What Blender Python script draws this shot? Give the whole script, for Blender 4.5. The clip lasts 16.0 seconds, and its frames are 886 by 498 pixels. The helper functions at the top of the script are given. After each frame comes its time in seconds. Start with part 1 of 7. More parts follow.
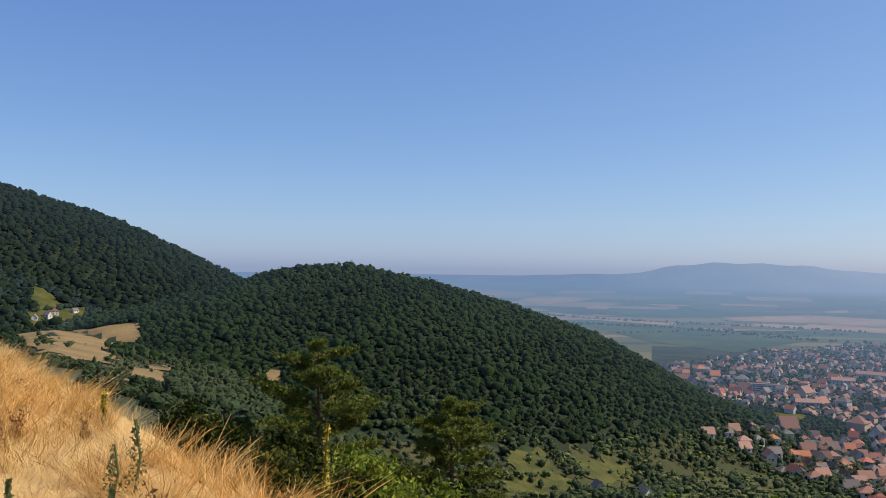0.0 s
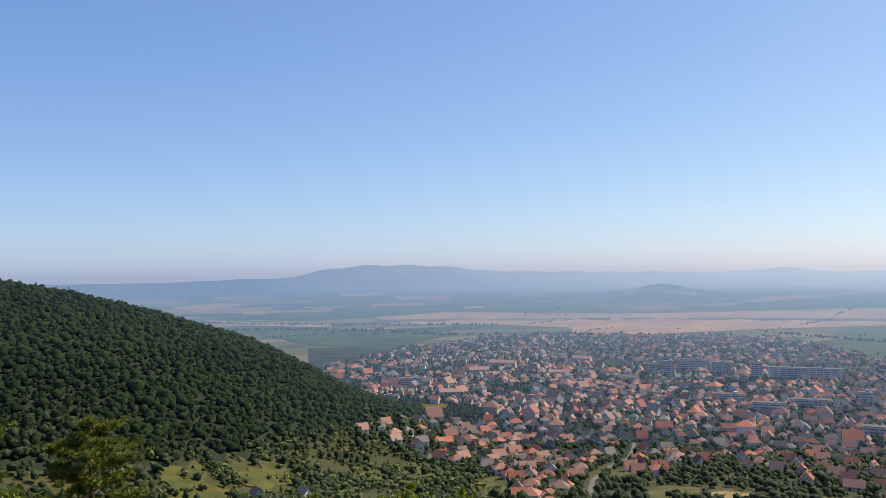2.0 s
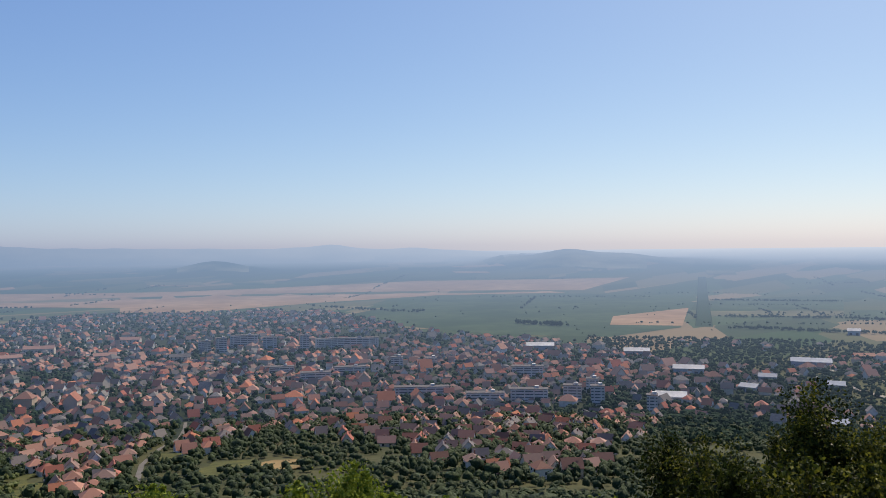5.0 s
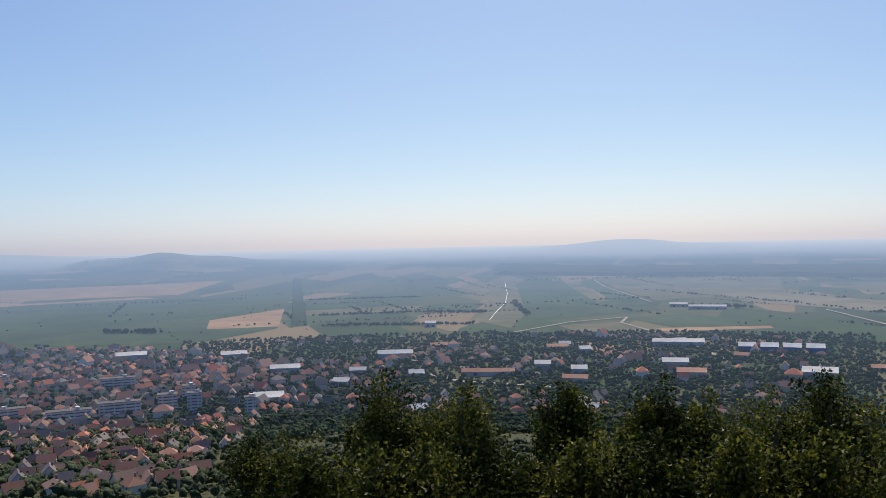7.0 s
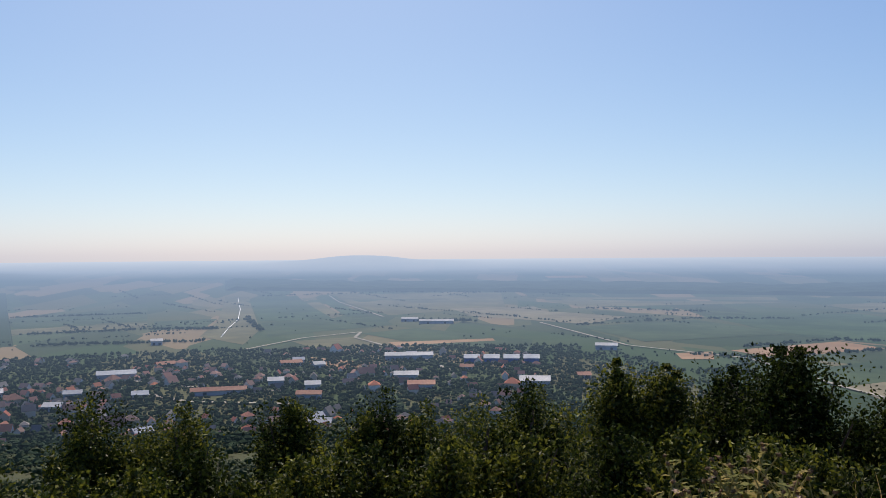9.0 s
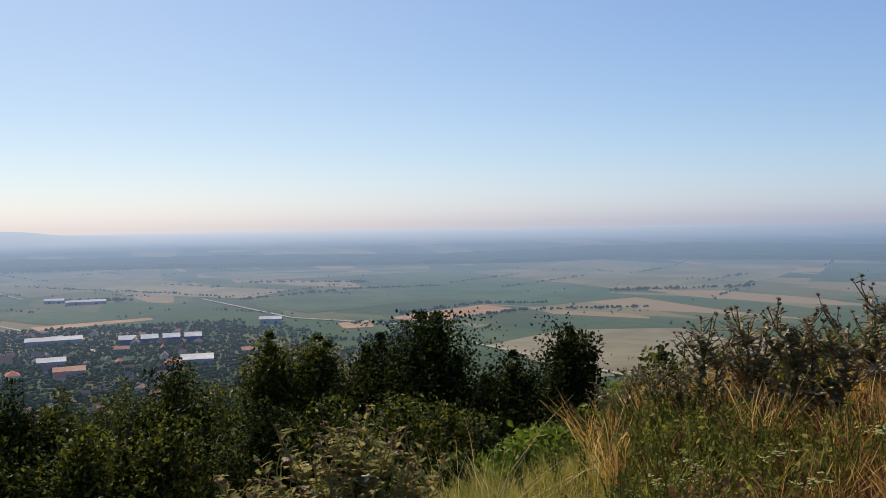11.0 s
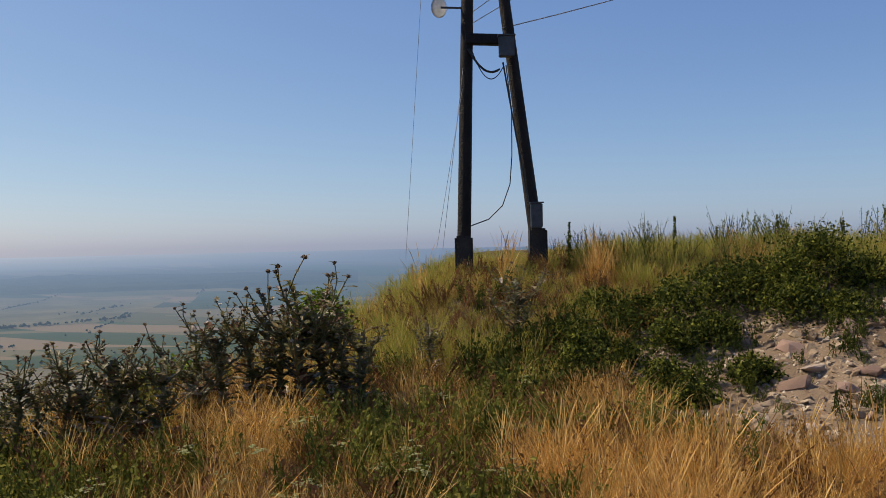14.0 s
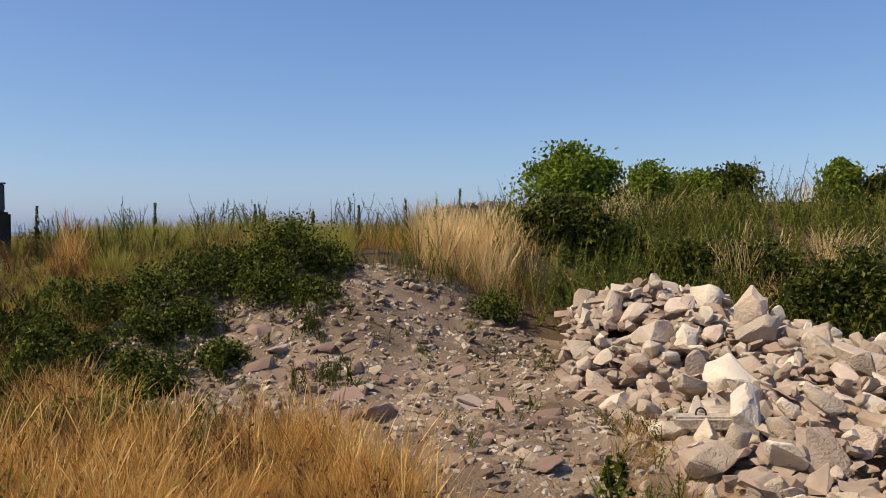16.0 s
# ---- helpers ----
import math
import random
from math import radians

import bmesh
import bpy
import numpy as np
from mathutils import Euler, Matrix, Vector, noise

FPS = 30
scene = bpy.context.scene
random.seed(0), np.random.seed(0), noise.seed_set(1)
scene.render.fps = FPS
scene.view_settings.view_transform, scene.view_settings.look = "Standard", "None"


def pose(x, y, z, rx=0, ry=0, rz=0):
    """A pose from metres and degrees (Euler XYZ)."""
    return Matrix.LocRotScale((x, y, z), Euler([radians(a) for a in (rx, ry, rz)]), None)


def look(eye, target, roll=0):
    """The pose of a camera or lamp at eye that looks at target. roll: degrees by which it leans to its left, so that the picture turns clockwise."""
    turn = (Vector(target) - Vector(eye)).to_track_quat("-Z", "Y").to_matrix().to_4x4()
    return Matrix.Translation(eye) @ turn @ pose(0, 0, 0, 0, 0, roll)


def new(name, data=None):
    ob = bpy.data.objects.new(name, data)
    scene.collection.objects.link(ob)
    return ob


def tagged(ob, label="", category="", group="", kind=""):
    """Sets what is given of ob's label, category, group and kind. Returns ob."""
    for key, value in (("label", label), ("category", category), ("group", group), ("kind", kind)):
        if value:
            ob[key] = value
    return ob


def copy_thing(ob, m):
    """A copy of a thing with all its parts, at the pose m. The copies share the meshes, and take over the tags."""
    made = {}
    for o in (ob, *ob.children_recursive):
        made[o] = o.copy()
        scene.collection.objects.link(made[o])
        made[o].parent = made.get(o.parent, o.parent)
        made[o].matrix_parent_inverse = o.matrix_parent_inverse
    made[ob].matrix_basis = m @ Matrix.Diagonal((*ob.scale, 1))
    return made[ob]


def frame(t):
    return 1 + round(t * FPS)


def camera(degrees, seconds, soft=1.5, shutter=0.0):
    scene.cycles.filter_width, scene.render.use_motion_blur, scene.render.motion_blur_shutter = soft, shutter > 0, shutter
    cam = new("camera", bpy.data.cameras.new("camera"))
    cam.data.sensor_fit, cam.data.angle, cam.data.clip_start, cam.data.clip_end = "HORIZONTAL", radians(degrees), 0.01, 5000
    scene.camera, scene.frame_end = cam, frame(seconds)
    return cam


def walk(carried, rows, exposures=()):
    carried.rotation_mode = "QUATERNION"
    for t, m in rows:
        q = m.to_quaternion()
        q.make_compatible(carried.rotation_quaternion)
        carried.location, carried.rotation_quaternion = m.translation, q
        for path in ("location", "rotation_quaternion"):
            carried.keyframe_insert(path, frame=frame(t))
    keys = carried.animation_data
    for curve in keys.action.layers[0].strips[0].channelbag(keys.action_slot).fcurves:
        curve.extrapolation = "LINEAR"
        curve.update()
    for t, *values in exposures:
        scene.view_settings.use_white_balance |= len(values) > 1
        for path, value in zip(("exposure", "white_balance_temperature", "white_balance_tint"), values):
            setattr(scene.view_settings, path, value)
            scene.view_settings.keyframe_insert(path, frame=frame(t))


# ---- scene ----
cam = camera(54.87, 16.0, soft=0.8)

# seconds, yaw, pitch, roll of a camera held at arm's length by somebody who turns on the spot
ARM, EYE = 0.56, 1.6
TURN = [
    (0.0, 1.52, 1.33, -0.77), (0.5, -3.64, 1.62, -0.50), (1.0, -9.47, 1.90, -0.12), (1.5, -15.47, 1.94, 0.13),
    (2.0, -21.27, 1.65, 0.72), (2.5, -26.55, 1.00, 0.80), (3.0, -31.11, 0.33, 0.65), (3.2, -32.88, 0.08, 0.83),
    (5.3, -54.46, -0.28, 0.70), (5.5, -57.25, -0.38, 0.80), (6.0, -64.23, -0.72, 1.19), (6.5, -70.96, -0.73, 1.27),
    (7.0, -77.21, -0.50, 1.24), (7.5, -82.69, -0.07, 1.22), (8.0, -87.21, 0.26, 0.92), (8.2, -88.72, 0.40, 0.69),
    (10.3, -107.98, -1.28, 1.02), (10.5, -110.61, -1.51, 1.06), (11.0, -117.17, -1.76, 0.94), (11.5, -123.68, -1.66, 0.98),
    (12.0, -129.85, -1.50, 0.83), (12.5, -135.98, -1.16, 0.46), (13.0, -143.46, -0.99, 0.32), (13.5, -150.93, -0.74, 0.65),
    (14.0, -157.42, -0.44, 1.20), (14.5, -164.12, -0.43, 0.96), (15.0, -172.09, -0.78, 0.73), (15.5, -180.12, -0.92, 0.21),
    (16.0, -189.90, -1.72, 0.30)]


def polar(az, r):
    """Plan place at an azimuth (degrees, to the left of +y) and a distance."""
    return -math.sin(radians(az)) * r, math.cos(radians(az)) * r


walk(cam, [(t, pose(*polar(y, ARM), EYE, 90 + p, ro, y)) for t, y, p, ro in TURN],
     exposures=[(0.0, 0.03, 6420, 12), (1.0, 0.15, 6560, 12), (2.0, 0.26, 6700, 12), (3.0, 0.22, 6680, 12), (5.5, -0.03, 6480, 12), (8.0, -0.03, 6380, 12), (10.5, 0.03, 6600, 12), (12.4, 0.1, 6900, 12), (13.0, 0.0, 6950, 12), (13.5, -0.12, 6900, 12), (14.5, -0.13, 6720, 12), (15.0, -0.03, 6680, 12), (16.0, 0.0, 6560, 12)])

# ---- sky and sun ----
SUN_AZ, SUN_EL = -86.0, 50.0
world = bpy.data.worlds.new("sky")
scene.world = world
world.use_nodes = True
wn, wl = world.node_tree.nodes, world.node_tree.links
sky = wn.new("ShaderNodeTexSky")
sky.sky_type, sky.sun_disc = "NISHITA", False
sky.sun_elevation, sky.sun_rotation = radians(SUN_EL), radians(-SUN_AZ)
sky.altitude, sky.air_density, sky.dust_density, sky.ozone_density = 2500, 1.0, 7.0, 4.0
wn["Background"].inputs["Strength"].default_value = 0.114
split, whole = wn.new("ShaderNodeSeparateColor"), wn.new("ShaderNodeCombineColor")
wl.new(sky.outputs[0], split.inputs[0])
for band, (power, gain) in enumerate(((0.93, 1.11), (0.815, 1.40), (0.51, 2.667))):
    bend_, back = wn.new("ShaderNodeMath"), wn.new("ShaderNodeMath")
    bend_.operation, back.operation = "POWER", "MULTIPLY"
    bend_.inputs[1].default_value, back.inputs[1].default_value = power, gain
    wl.new(split.outputs[band], bend_.inputs[0])
    wl.new(bend_.outputs[0], back.inputs[0])
    wl.new(back.outputs[0], whole.inputs[band])
wl.new(whole.outputs[0], wn["Background"].inputs["Color"])
sun = new("sun", bpy.data.lights.new("sun", "SUN"))
sun.data.energy, sun.data.angle, sun.data.color = 5.0, radians(0.6), (1.0, 0.88, 0.69)
sx, sy = polar(SUN_AZ, math.cos(radians(SUN_EL)))
sun.matrix_world = look((sx * 50, sy * 50, 50 * math.sin(radians(SUN_EL))), (0, 0, 0))


# ---- materials ----
def mixcol(nt, fac, a, b):
    m = nt.nodes.new("ShaderNodeMix")
    m.data_type = "RGBA"
    for sock, val in ((m.inputs[0], fac), (m.inputs[6], a), (m.inputs[7], b)):
        if isinstance(val, (int, float)):
            sock.default_value = val
        elif isinstance(val, tuple):
            sock.default_value = (*val, 1)
        else:
            nt.links.new(val, sock)
    return m.outputs[2]


def ramp(nt, src, lo, hi, a=0.0, b=1.0):
    m = nt.nodes.new("ShaderNodeMapRange")
    for i, val in enumerate((lo, hi, a, b)):
        m.inputs[1 + i].default_value = val
    nt.links.new(src, m.inputs[0])
    return m.outputs[0]


def noise_tex(nt, scale, detail=4.0, coord="Object", stretch=None):
    tc = nt.nodes.new("ShaderNodeTexCoord")
    src = tc.outputs[coord]
    if stretch:
        mp = nt.nodes.new("ShaderNodeMapping")
        mp.inputs["Scale"].default_value = stretch
        nt.links.new(src, mp.inputs[0])
        src = mp.outputs[0]
    n = nt.nodes.new("ShaderNodeTexNoise")
    n.inputs["Scale"].default_value, n.inputs["Detail"].default_value = scale, detail
    nt.links.new(src, n.inputs["Vector"])
    return n.outputs[0]


def material(name, dark, light, big=1.0, fine=20.0, rough=0.8, bump=0.3, island=None, thing=None, metal=0.0,
             sheen=0.0, through_light=0.0, gloss=0.3, reach=0.05, palette=None):
    """Two-scale procedural surface: dark to light by a broad and a fine noise; island or thing: a third colour by random piece."""
    m = bpy.data.materials.new(name)
    m.use_nodes = True
    nt = m.node_tree
    p = nt.nodes["Principled BSDF"]
    n1, n2 = noise_tex(nt, big), noise_tex(nt, fine)
    col = mixcol(nt, ramp(nt, n1, 0.3, 0.7), dark, light)
    mid = tuple(0.5 * (a + b) for a, b in zip(dark, light))
    col = mixcol(nt, ramp(nt, n2, 0.25, 0.75, 0.0, 0.55), col, tuple(0.55 * c for c in mid))
    if island:
        g = nt.nodes.new("ShaderNodeNewGeometry")
        col = mixcol(nt, ramp(nt, g.outputs["Random Per Island"], 0.4, 1), col, island)
    if thing:
        o = nt.nodes.new("ShaderNodeObjectInfo")
        col = mixcol(nt, ramp(nt, o.outputs["Random"], 0.2, 1), col, thing)
    if palette:
        o = nt.nodes.new("ShaderNodeObjectInfo")
        col = mixcol(nt, 0.75, col, by_chance(nt, o.outputs["Random"], palette))
    nt.links.new(col, p.inputs["Base Color"])
    p.inputs["Roughness"].default_value, p.inputs["Metallic"].default_value = rough, metal
    p.inputs["Specular IOR Level"].default_value = gloss
    p.inputs["Sheen Weight"].default_value = sheen
    if bump:
        b = nt.nodes.new("ShaderNodeBump")
        b.inputs["Strength"].default_value, b.inputs["Distance"].default_value = bump, reach
        nt.links.new(n2, b.inputs["Height"])
        nt.links.new(b.outputs[0], p.inputs["Normal"])
    if through_light:
        t = nt.nodes.new("ShaderNodeBsdfTranslucent")
        nt.links.new(col, t.inputs[0])
        mx = nt.nodes.new("ShaderNodeMixShader")
        mx.inputs[0].default_value = through_light
        nt.links.new(p.outputs[0], mx.inputs[1])
        nt.links.new(t.outputs[0], mx.inputs[2])
        nt.links.new(mx.outputs[0], nt.nodes["Material Output"].inputs[0])
    return m


# Colours of the painted haze glow, brighter towards the sun and at the horizon.
HAZE_GLOW, HAZE_GLOW_SUNWARD = (0.18, 0.28, 0.43), (0.29, 0.395, 0.56)
HORIZON_GLOW, HORIZON_GLOW_SUNWARD = (0.17, 0.265, 0.43), (0.60, 0.68, 0.80)


def by_chance(nt, src, colours):
    """One of several colours for each piece."""
    r = nt.nodes.new("ShaderNodeValToRGB")
    r.color_ramp.interpolation = "CONSTANT"
    for k, c in enumerate(colours):
        e = r.color_ramp.elements[k] if k < 2 else r.color_ramp.elements.new(k / len(colours))
        e.position = k / len(colours)
        e.color = (*c, 1)
    nt.links.new(src, r.inputs[0])
    return r.outputs[0]


def distance(name, dark, light, big=0.004, fine=0.03, start=500.0, end=4150.0, most=0.95, stretch=None, island=None, edge=1.0, palette=None, plots=None):
    """Far surface with haze added as glow that grows with distance from the hill."""
    m = bpy.data.materials.new(name)
    m.use_nodes = True
    nt = m.node_tree
    p = nt.nodes["Principled BSDF"]
    n1, n2 = noise_tex(nt, big, 5, "Object", stretch), noise_tex(nt, fine, 5, "Object", stretch)
    col = mixcol(nt, ramp(nt, n1, 0.38, 0.62), dark, light)
    col = mixcol(nt, ramp(nt, n2, 0.3, 0.7, 0.0, 0.5), col, tuple(0.6 * c for c in dark))
    geo = nt.nodes.new("ShaderNodeNewGeometry")
    if island:
        col = mixcol(nt, geo.outputs["Random Per Island"], col, island)
    if palette:
        col = mixcol(nt, 0.75, col, by_chance(nt, geo.outputs["Random Per Island"], palette))
    if plots:
        tc, mp, vo = nt.nodes.new("ShaderNodeTexCoord"), nt.nodes.new("ShaderNodeMapping"), nt.nodes.new("ShaderNodeTexVoronoi")
        mp.inputs["Rotation"].default_value, mp.inputs["Scale"].default_value = (0, 0, 0.5), (1 / 420, 1 / 130, 0)
        vo.distance, vo.inputs["Scale"].default_value, vo.inputs["Randomness"].default_value = "CHEBYCHEV", 1.0, 0.7
        nt.links.new(tc.outputs["Object"], mp.inputs[0])
        nt.links.new(mp.outputs[0], vo.inputs["Vector"])
        sp = nt.nodes.new("ShaderNodeSeparateColor")
        nt.links.new(vo.outputs["Color"], sp.inputs[0])
        col = mixcol(nt, 0.7, col, by_chance(nt, sp.outputs[0], plots))
    nt.links.new(col, p.inputs["Base Color"])
    p.inputs["Roughness"].default_value, p.inputs["Specular IOR Level"].default_value = 0.95, 0.1
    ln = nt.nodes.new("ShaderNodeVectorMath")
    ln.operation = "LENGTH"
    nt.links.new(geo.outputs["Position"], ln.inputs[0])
    # No air is drawn: the surface itself emits the haze colour.
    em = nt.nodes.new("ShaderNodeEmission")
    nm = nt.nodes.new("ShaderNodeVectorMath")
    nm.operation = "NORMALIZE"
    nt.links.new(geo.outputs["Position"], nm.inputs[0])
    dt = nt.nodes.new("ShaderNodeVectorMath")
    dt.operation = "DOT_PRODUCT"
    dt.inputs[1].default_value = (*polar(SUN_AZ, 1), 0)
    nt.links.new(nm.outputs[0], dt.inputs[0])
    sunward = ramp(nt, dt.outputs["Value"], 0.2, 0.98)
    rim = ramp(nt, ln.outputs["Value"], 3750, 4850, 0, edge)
    nt.links.new(mixcol(nt, rim, mixcol(nt, sunward, HAZE_GLOW, HAZE_GLOW_SUNWARD), mixcol(nt, sunward, HORIZON_GLOW, HORIZON_GLOW_SUNWARD)), em.inputs[0])
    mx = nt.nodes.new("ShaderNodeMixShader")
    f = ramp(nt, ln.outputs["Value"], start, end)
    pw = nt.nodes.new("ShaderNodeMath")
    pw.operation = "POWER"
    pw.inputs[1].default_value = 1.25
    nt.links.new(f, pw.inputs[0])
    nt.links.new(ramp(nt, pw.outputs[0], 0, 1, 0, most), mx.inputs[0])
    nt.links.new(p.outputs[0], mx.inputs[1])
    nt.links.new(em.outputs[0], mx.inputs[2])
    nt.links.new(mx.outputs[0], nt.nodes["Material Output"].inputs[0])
    return m


M_EARTH = material("dry_earth", (0.065, 0.042, 0.02), (0.15, 0.095, 0.042), 0.8, 14, 0.95, 0.6)
# Straw litter made extra pale: strong sunlight on the slope is in its colour.
M_LITTER = material("sunlit_straw_litter", (0.54, 0.34, 0.12), (0.72, 0.50, 0.21), 0.8, 18, 0.95, 0.8)
M_STONY = material("stony_soil", (0.114, 0.074, 0.043), (0.379, 0.273, 0.172), 1.1, 46, 0.95, 0.8, reach=0.03)
M_MEADOW = material("meadow", (0.025, 0.038, 0.010), (0.081, 0.076, 0.024), 0.02, 0.2, 0.95, 0.4, reach=0.8)
M_WOODFLOOR = material("wood_floor", (0.012, 0.022, 0.008), (0.022, 0.034, 0.012), 0.05, 0.4, 0.95, 0.3, reach=1.0)
CROPS = ((0.035, 0.070, 0.030), (0.10, 0.10, 0.05), (0.05, 0.085, 0.04), (0.17, 0.145, 0.08), (0.03, 0.055, 0.03), (0.075, 0.09, 0.045), (0.25, 0.18, 0.11), (0.045, 0.075, 0.035))
# Made by distance(): plain, hills and leaves all emit haze.
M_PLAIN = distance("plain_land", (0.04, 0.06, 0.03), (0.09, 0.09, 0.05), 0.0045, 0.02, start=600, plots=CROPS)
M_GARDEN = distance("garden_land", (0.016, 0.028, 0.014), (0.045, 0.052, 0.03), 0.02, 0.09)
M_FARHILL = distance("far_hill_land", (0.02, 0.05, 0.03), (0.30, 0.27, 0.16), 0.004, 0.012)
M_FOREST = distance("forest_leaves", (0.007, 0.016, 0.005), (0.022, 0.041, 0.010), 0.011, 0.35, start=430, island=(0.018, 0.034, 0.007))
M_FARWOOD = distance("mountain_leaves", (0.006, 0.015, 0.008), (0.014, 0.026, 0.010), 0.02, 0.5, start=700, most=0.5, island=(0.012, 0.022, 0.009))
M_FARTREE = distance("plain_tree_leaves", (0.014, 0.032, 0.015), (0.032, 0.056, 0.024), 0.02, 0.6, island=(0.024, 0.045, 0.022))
M_TOWNTREE = material("town_tree_leaves", (0.016, 0.033, 0.009), (0.041, 0.064, 0.016), 0.05, 1.2, 0.8, 0.8, island=(0.026, 0.046, 0.011), reach=0.8)

M_SHRUB = material("slope_shrub_leaves", (0.045, 0.072, 0.015), (0.085, 0.115, 0.025), 0.05, 1.2, 0.8, 0.8, island=(0.11, 0.125, 0.03), reach=0.8)


# ---- mesh helpers ----
def mesh_of(name, v, f, mats=(), index=None, smooth=False):
    """A mesh from arrays of vertices and of faces that all have the same number of corners."""
    v, f = np.asarray(v, np.float32), np.asarray(f, np.int32)
    me = bpy.data.meshes.new(name)
    k = f.shape[1]
    me.vertices.add(len(v))
    me.vertices.foreach_set("co", v.ravel())
    me.loops.add(f.size)
    me.loops.foreach_set("vertex_index", f.ravel())
    me.polygons.add(len(f))
    me.polygons.foreach_set("loop_start", np.arange(0, f.size, k, dtype=np.int32))
    for m in mats:
        me.materials.append(m)
    if index is not None:
        me.polygons.foreach_set("material_index", np.asarray(index, np.int32))
    me.polygons.foreach_set("use_smooth", np.full(len(f), smooth))
    me.update(calc_edges=True)
    return me


def bm_mesh(name, bm, mat, smooth=False):
    me = bpy.data.meshes.new(name)
    bm.to_mesh(me)
    bm.free()
    if mat:
        me.materials.append(mat)
    if smooth:
        for p in me.polygons:
            p.use_smooth = True
    return me


def part(name, bm, mat, parent, label="", smooth=False):
    """One mesh object under a thing or a part, from a bmesh or a mesh."""
    me = bm_mesh(name, bm, mat, smooth) if isinstance(bm, bmesh.types.BMesh) else bm
    ob = new(name, me)
    ob.parent = parent
    return tagged(ob, label) if label else ob


def stamp(tv, tf, places, yaws, scales, tilt=None):
    """Copies of a template's arrays at many places, joined. scales: n or n x 3."""
    n = len(places)
    s = np.asarray(scales, float)
    s = np.repeat(s[:, None], 3, 1) if s.ndim == 1 else s
    c, d = np.cos(yaws), np.sin(yaws)
    p = tv[None] * s[:, None, :]
    if tilt is not None:
        tx, ty = tilt
        p = p + np.stack([p[..., 2] * tx[:, None], p[..., 2] * ty[:, None], 0 * p[..., 2]], -1)
    x = p[..., 0] * c[:, None] - p[..., 1] * d[:, None]
    y = p[..., 0] * d[:, None] + p[..., 1] * c[:, None]
    v = np.stack([x, y, p[..., 2]], -1) + np.asarray(places)[:, None, :]
    f = tf[None] + (np.arange(n) * len(tv))[:, None, None]
    return v.reshape(-1, 3), f.reshape(-1, tf.shape[1])


def join(chunks):
    vs, fs, n = [], [], 0
    for v, f in chunks:
        vs.append(v)
        fs.append(f + n)
        n += len(v)
    return np.concatenate(vs), np.concatenate(fs)


def ico(sub):
    bm = bmesh.new()
    bmesh.ops.create_icosphere(bm, subdivisions=sub, radius=1)
    v = np.array([q.co for q in bm.verts])
    f = np.array([[q.index for q in face.verts] for face in bm.faces])
    bm.free()
    return v, f


def lumpy(sub, seed, rough=0.35, floor=-0.45):
    """An uneven foliage lump without its underside."""
    v, f = ico(sub)
    off = Vector((seed * 3.7, seed * 1.3, 0))
    k = np.array([1 + rough * noise.noise(Vector(q) * 1.7 + off) * 2 + rough * 0.6 * noise.noise(Vector(q) * 4.1 + off) for q in v])
    v = v * k[:, None]
    f = f[v[f][:, :, 2].mean(1) > floor]
    used = np.unique(f)
    back = np.zeros(len(v), int)
    back[used] = np.arange(len(used))
    return v[used], back[f]


def crown(seed, lumps=4, sub=1, tufts=26):
    """A tree crown of several lumps, 1 high and about 1 wide, standing on z = 0."""
    rnd = random.Random(seed)
    got, tv, tf = [], [], []
    for i in range(lumps):
        v, f = lumpy(sub, seed * 7 + i)
        a = rnd.uniform(0, 6.28)
        d = 0 if i == 0 else rnd.uniform(0.15, 0.32)
        s = rnd.uniform(0.34, 0.44) if i == 0 else rnd.uniform(0.2, 0.32)
        z = 0.55 if i == 0 else rnd.uniform(0.3, 0.75)
        at = Vector((d * math.cos(a), d * math.sin(a), z))
        got.append((v * (s * 0.86, s * 0.86, s * 0.9) + np.array(at), f))
        for k in range(tufts if i == 0 else tufts // 2):
            out = Vector((rnd.gauss(0, 1), rnd.gauss(0, 1), rnd.gauss(0.45, 0.8))).normalized()
            side = out.cross(Vector((rnd.gauss(0, 1), rnd.gauss(0, 1), rnd.gauss(0, 1)))).normalized()
            lean = (out.cross(side) + out * rnd.uniform(-0.5, 1.2)).normalized()
            c, w = at + out * s * rnd.uniform(0.8, 1.12), s * rnd.uniform(0.2, 0.36)
            n = len(tv)
            tv += [c - side * w * 0.7, c + lean * w, c + side * w * 0.7, c - lean * w * 0.8]
            tf += [(n, n + 3, n + 1), (n + 3, n + 2, n + 1)]
    if tv:
        got.append((np.array([tuple(q) for q in tv]), np.array(tf)))
    return join(got)


# ---- the lie of the land ----
def sm(a, b, x):
    t = np.clip((x - a) / (b - a), 0, 1)
    return t * t * (3 - 2 * t)


EDGE_AZ = (-300, -215, -166, -157, -150, -143, -135, -125, -118, -112, -95, -60, -20, -2, 9, 16, 20, 25, 30, 45, 60)
EDGE_R = (70, 60, 60, 24, 15, 10.5, 8.2, 6.0, 4.9, 4.5, 4.2, 4.0, 3.6, 4.0, 5.1, 6.6, 8.8, 12.6, 20, 36, 70)
HILL = (*polar(7.7, 800), 1.0)
MOUNT = (*polar(40, 1500), 200.0)
# azimuth, distance, height, half width across, half width along the view
FAR_HILLS = [(-2.7 * k, 4560, h, 135, 230) for k, h in enumerate((13, 12, 26, 34, 33, 76, 93, 90, 82, 58, 53, 51, 47, 46, 41, 44, 60, 33, 41, 26, 12))]
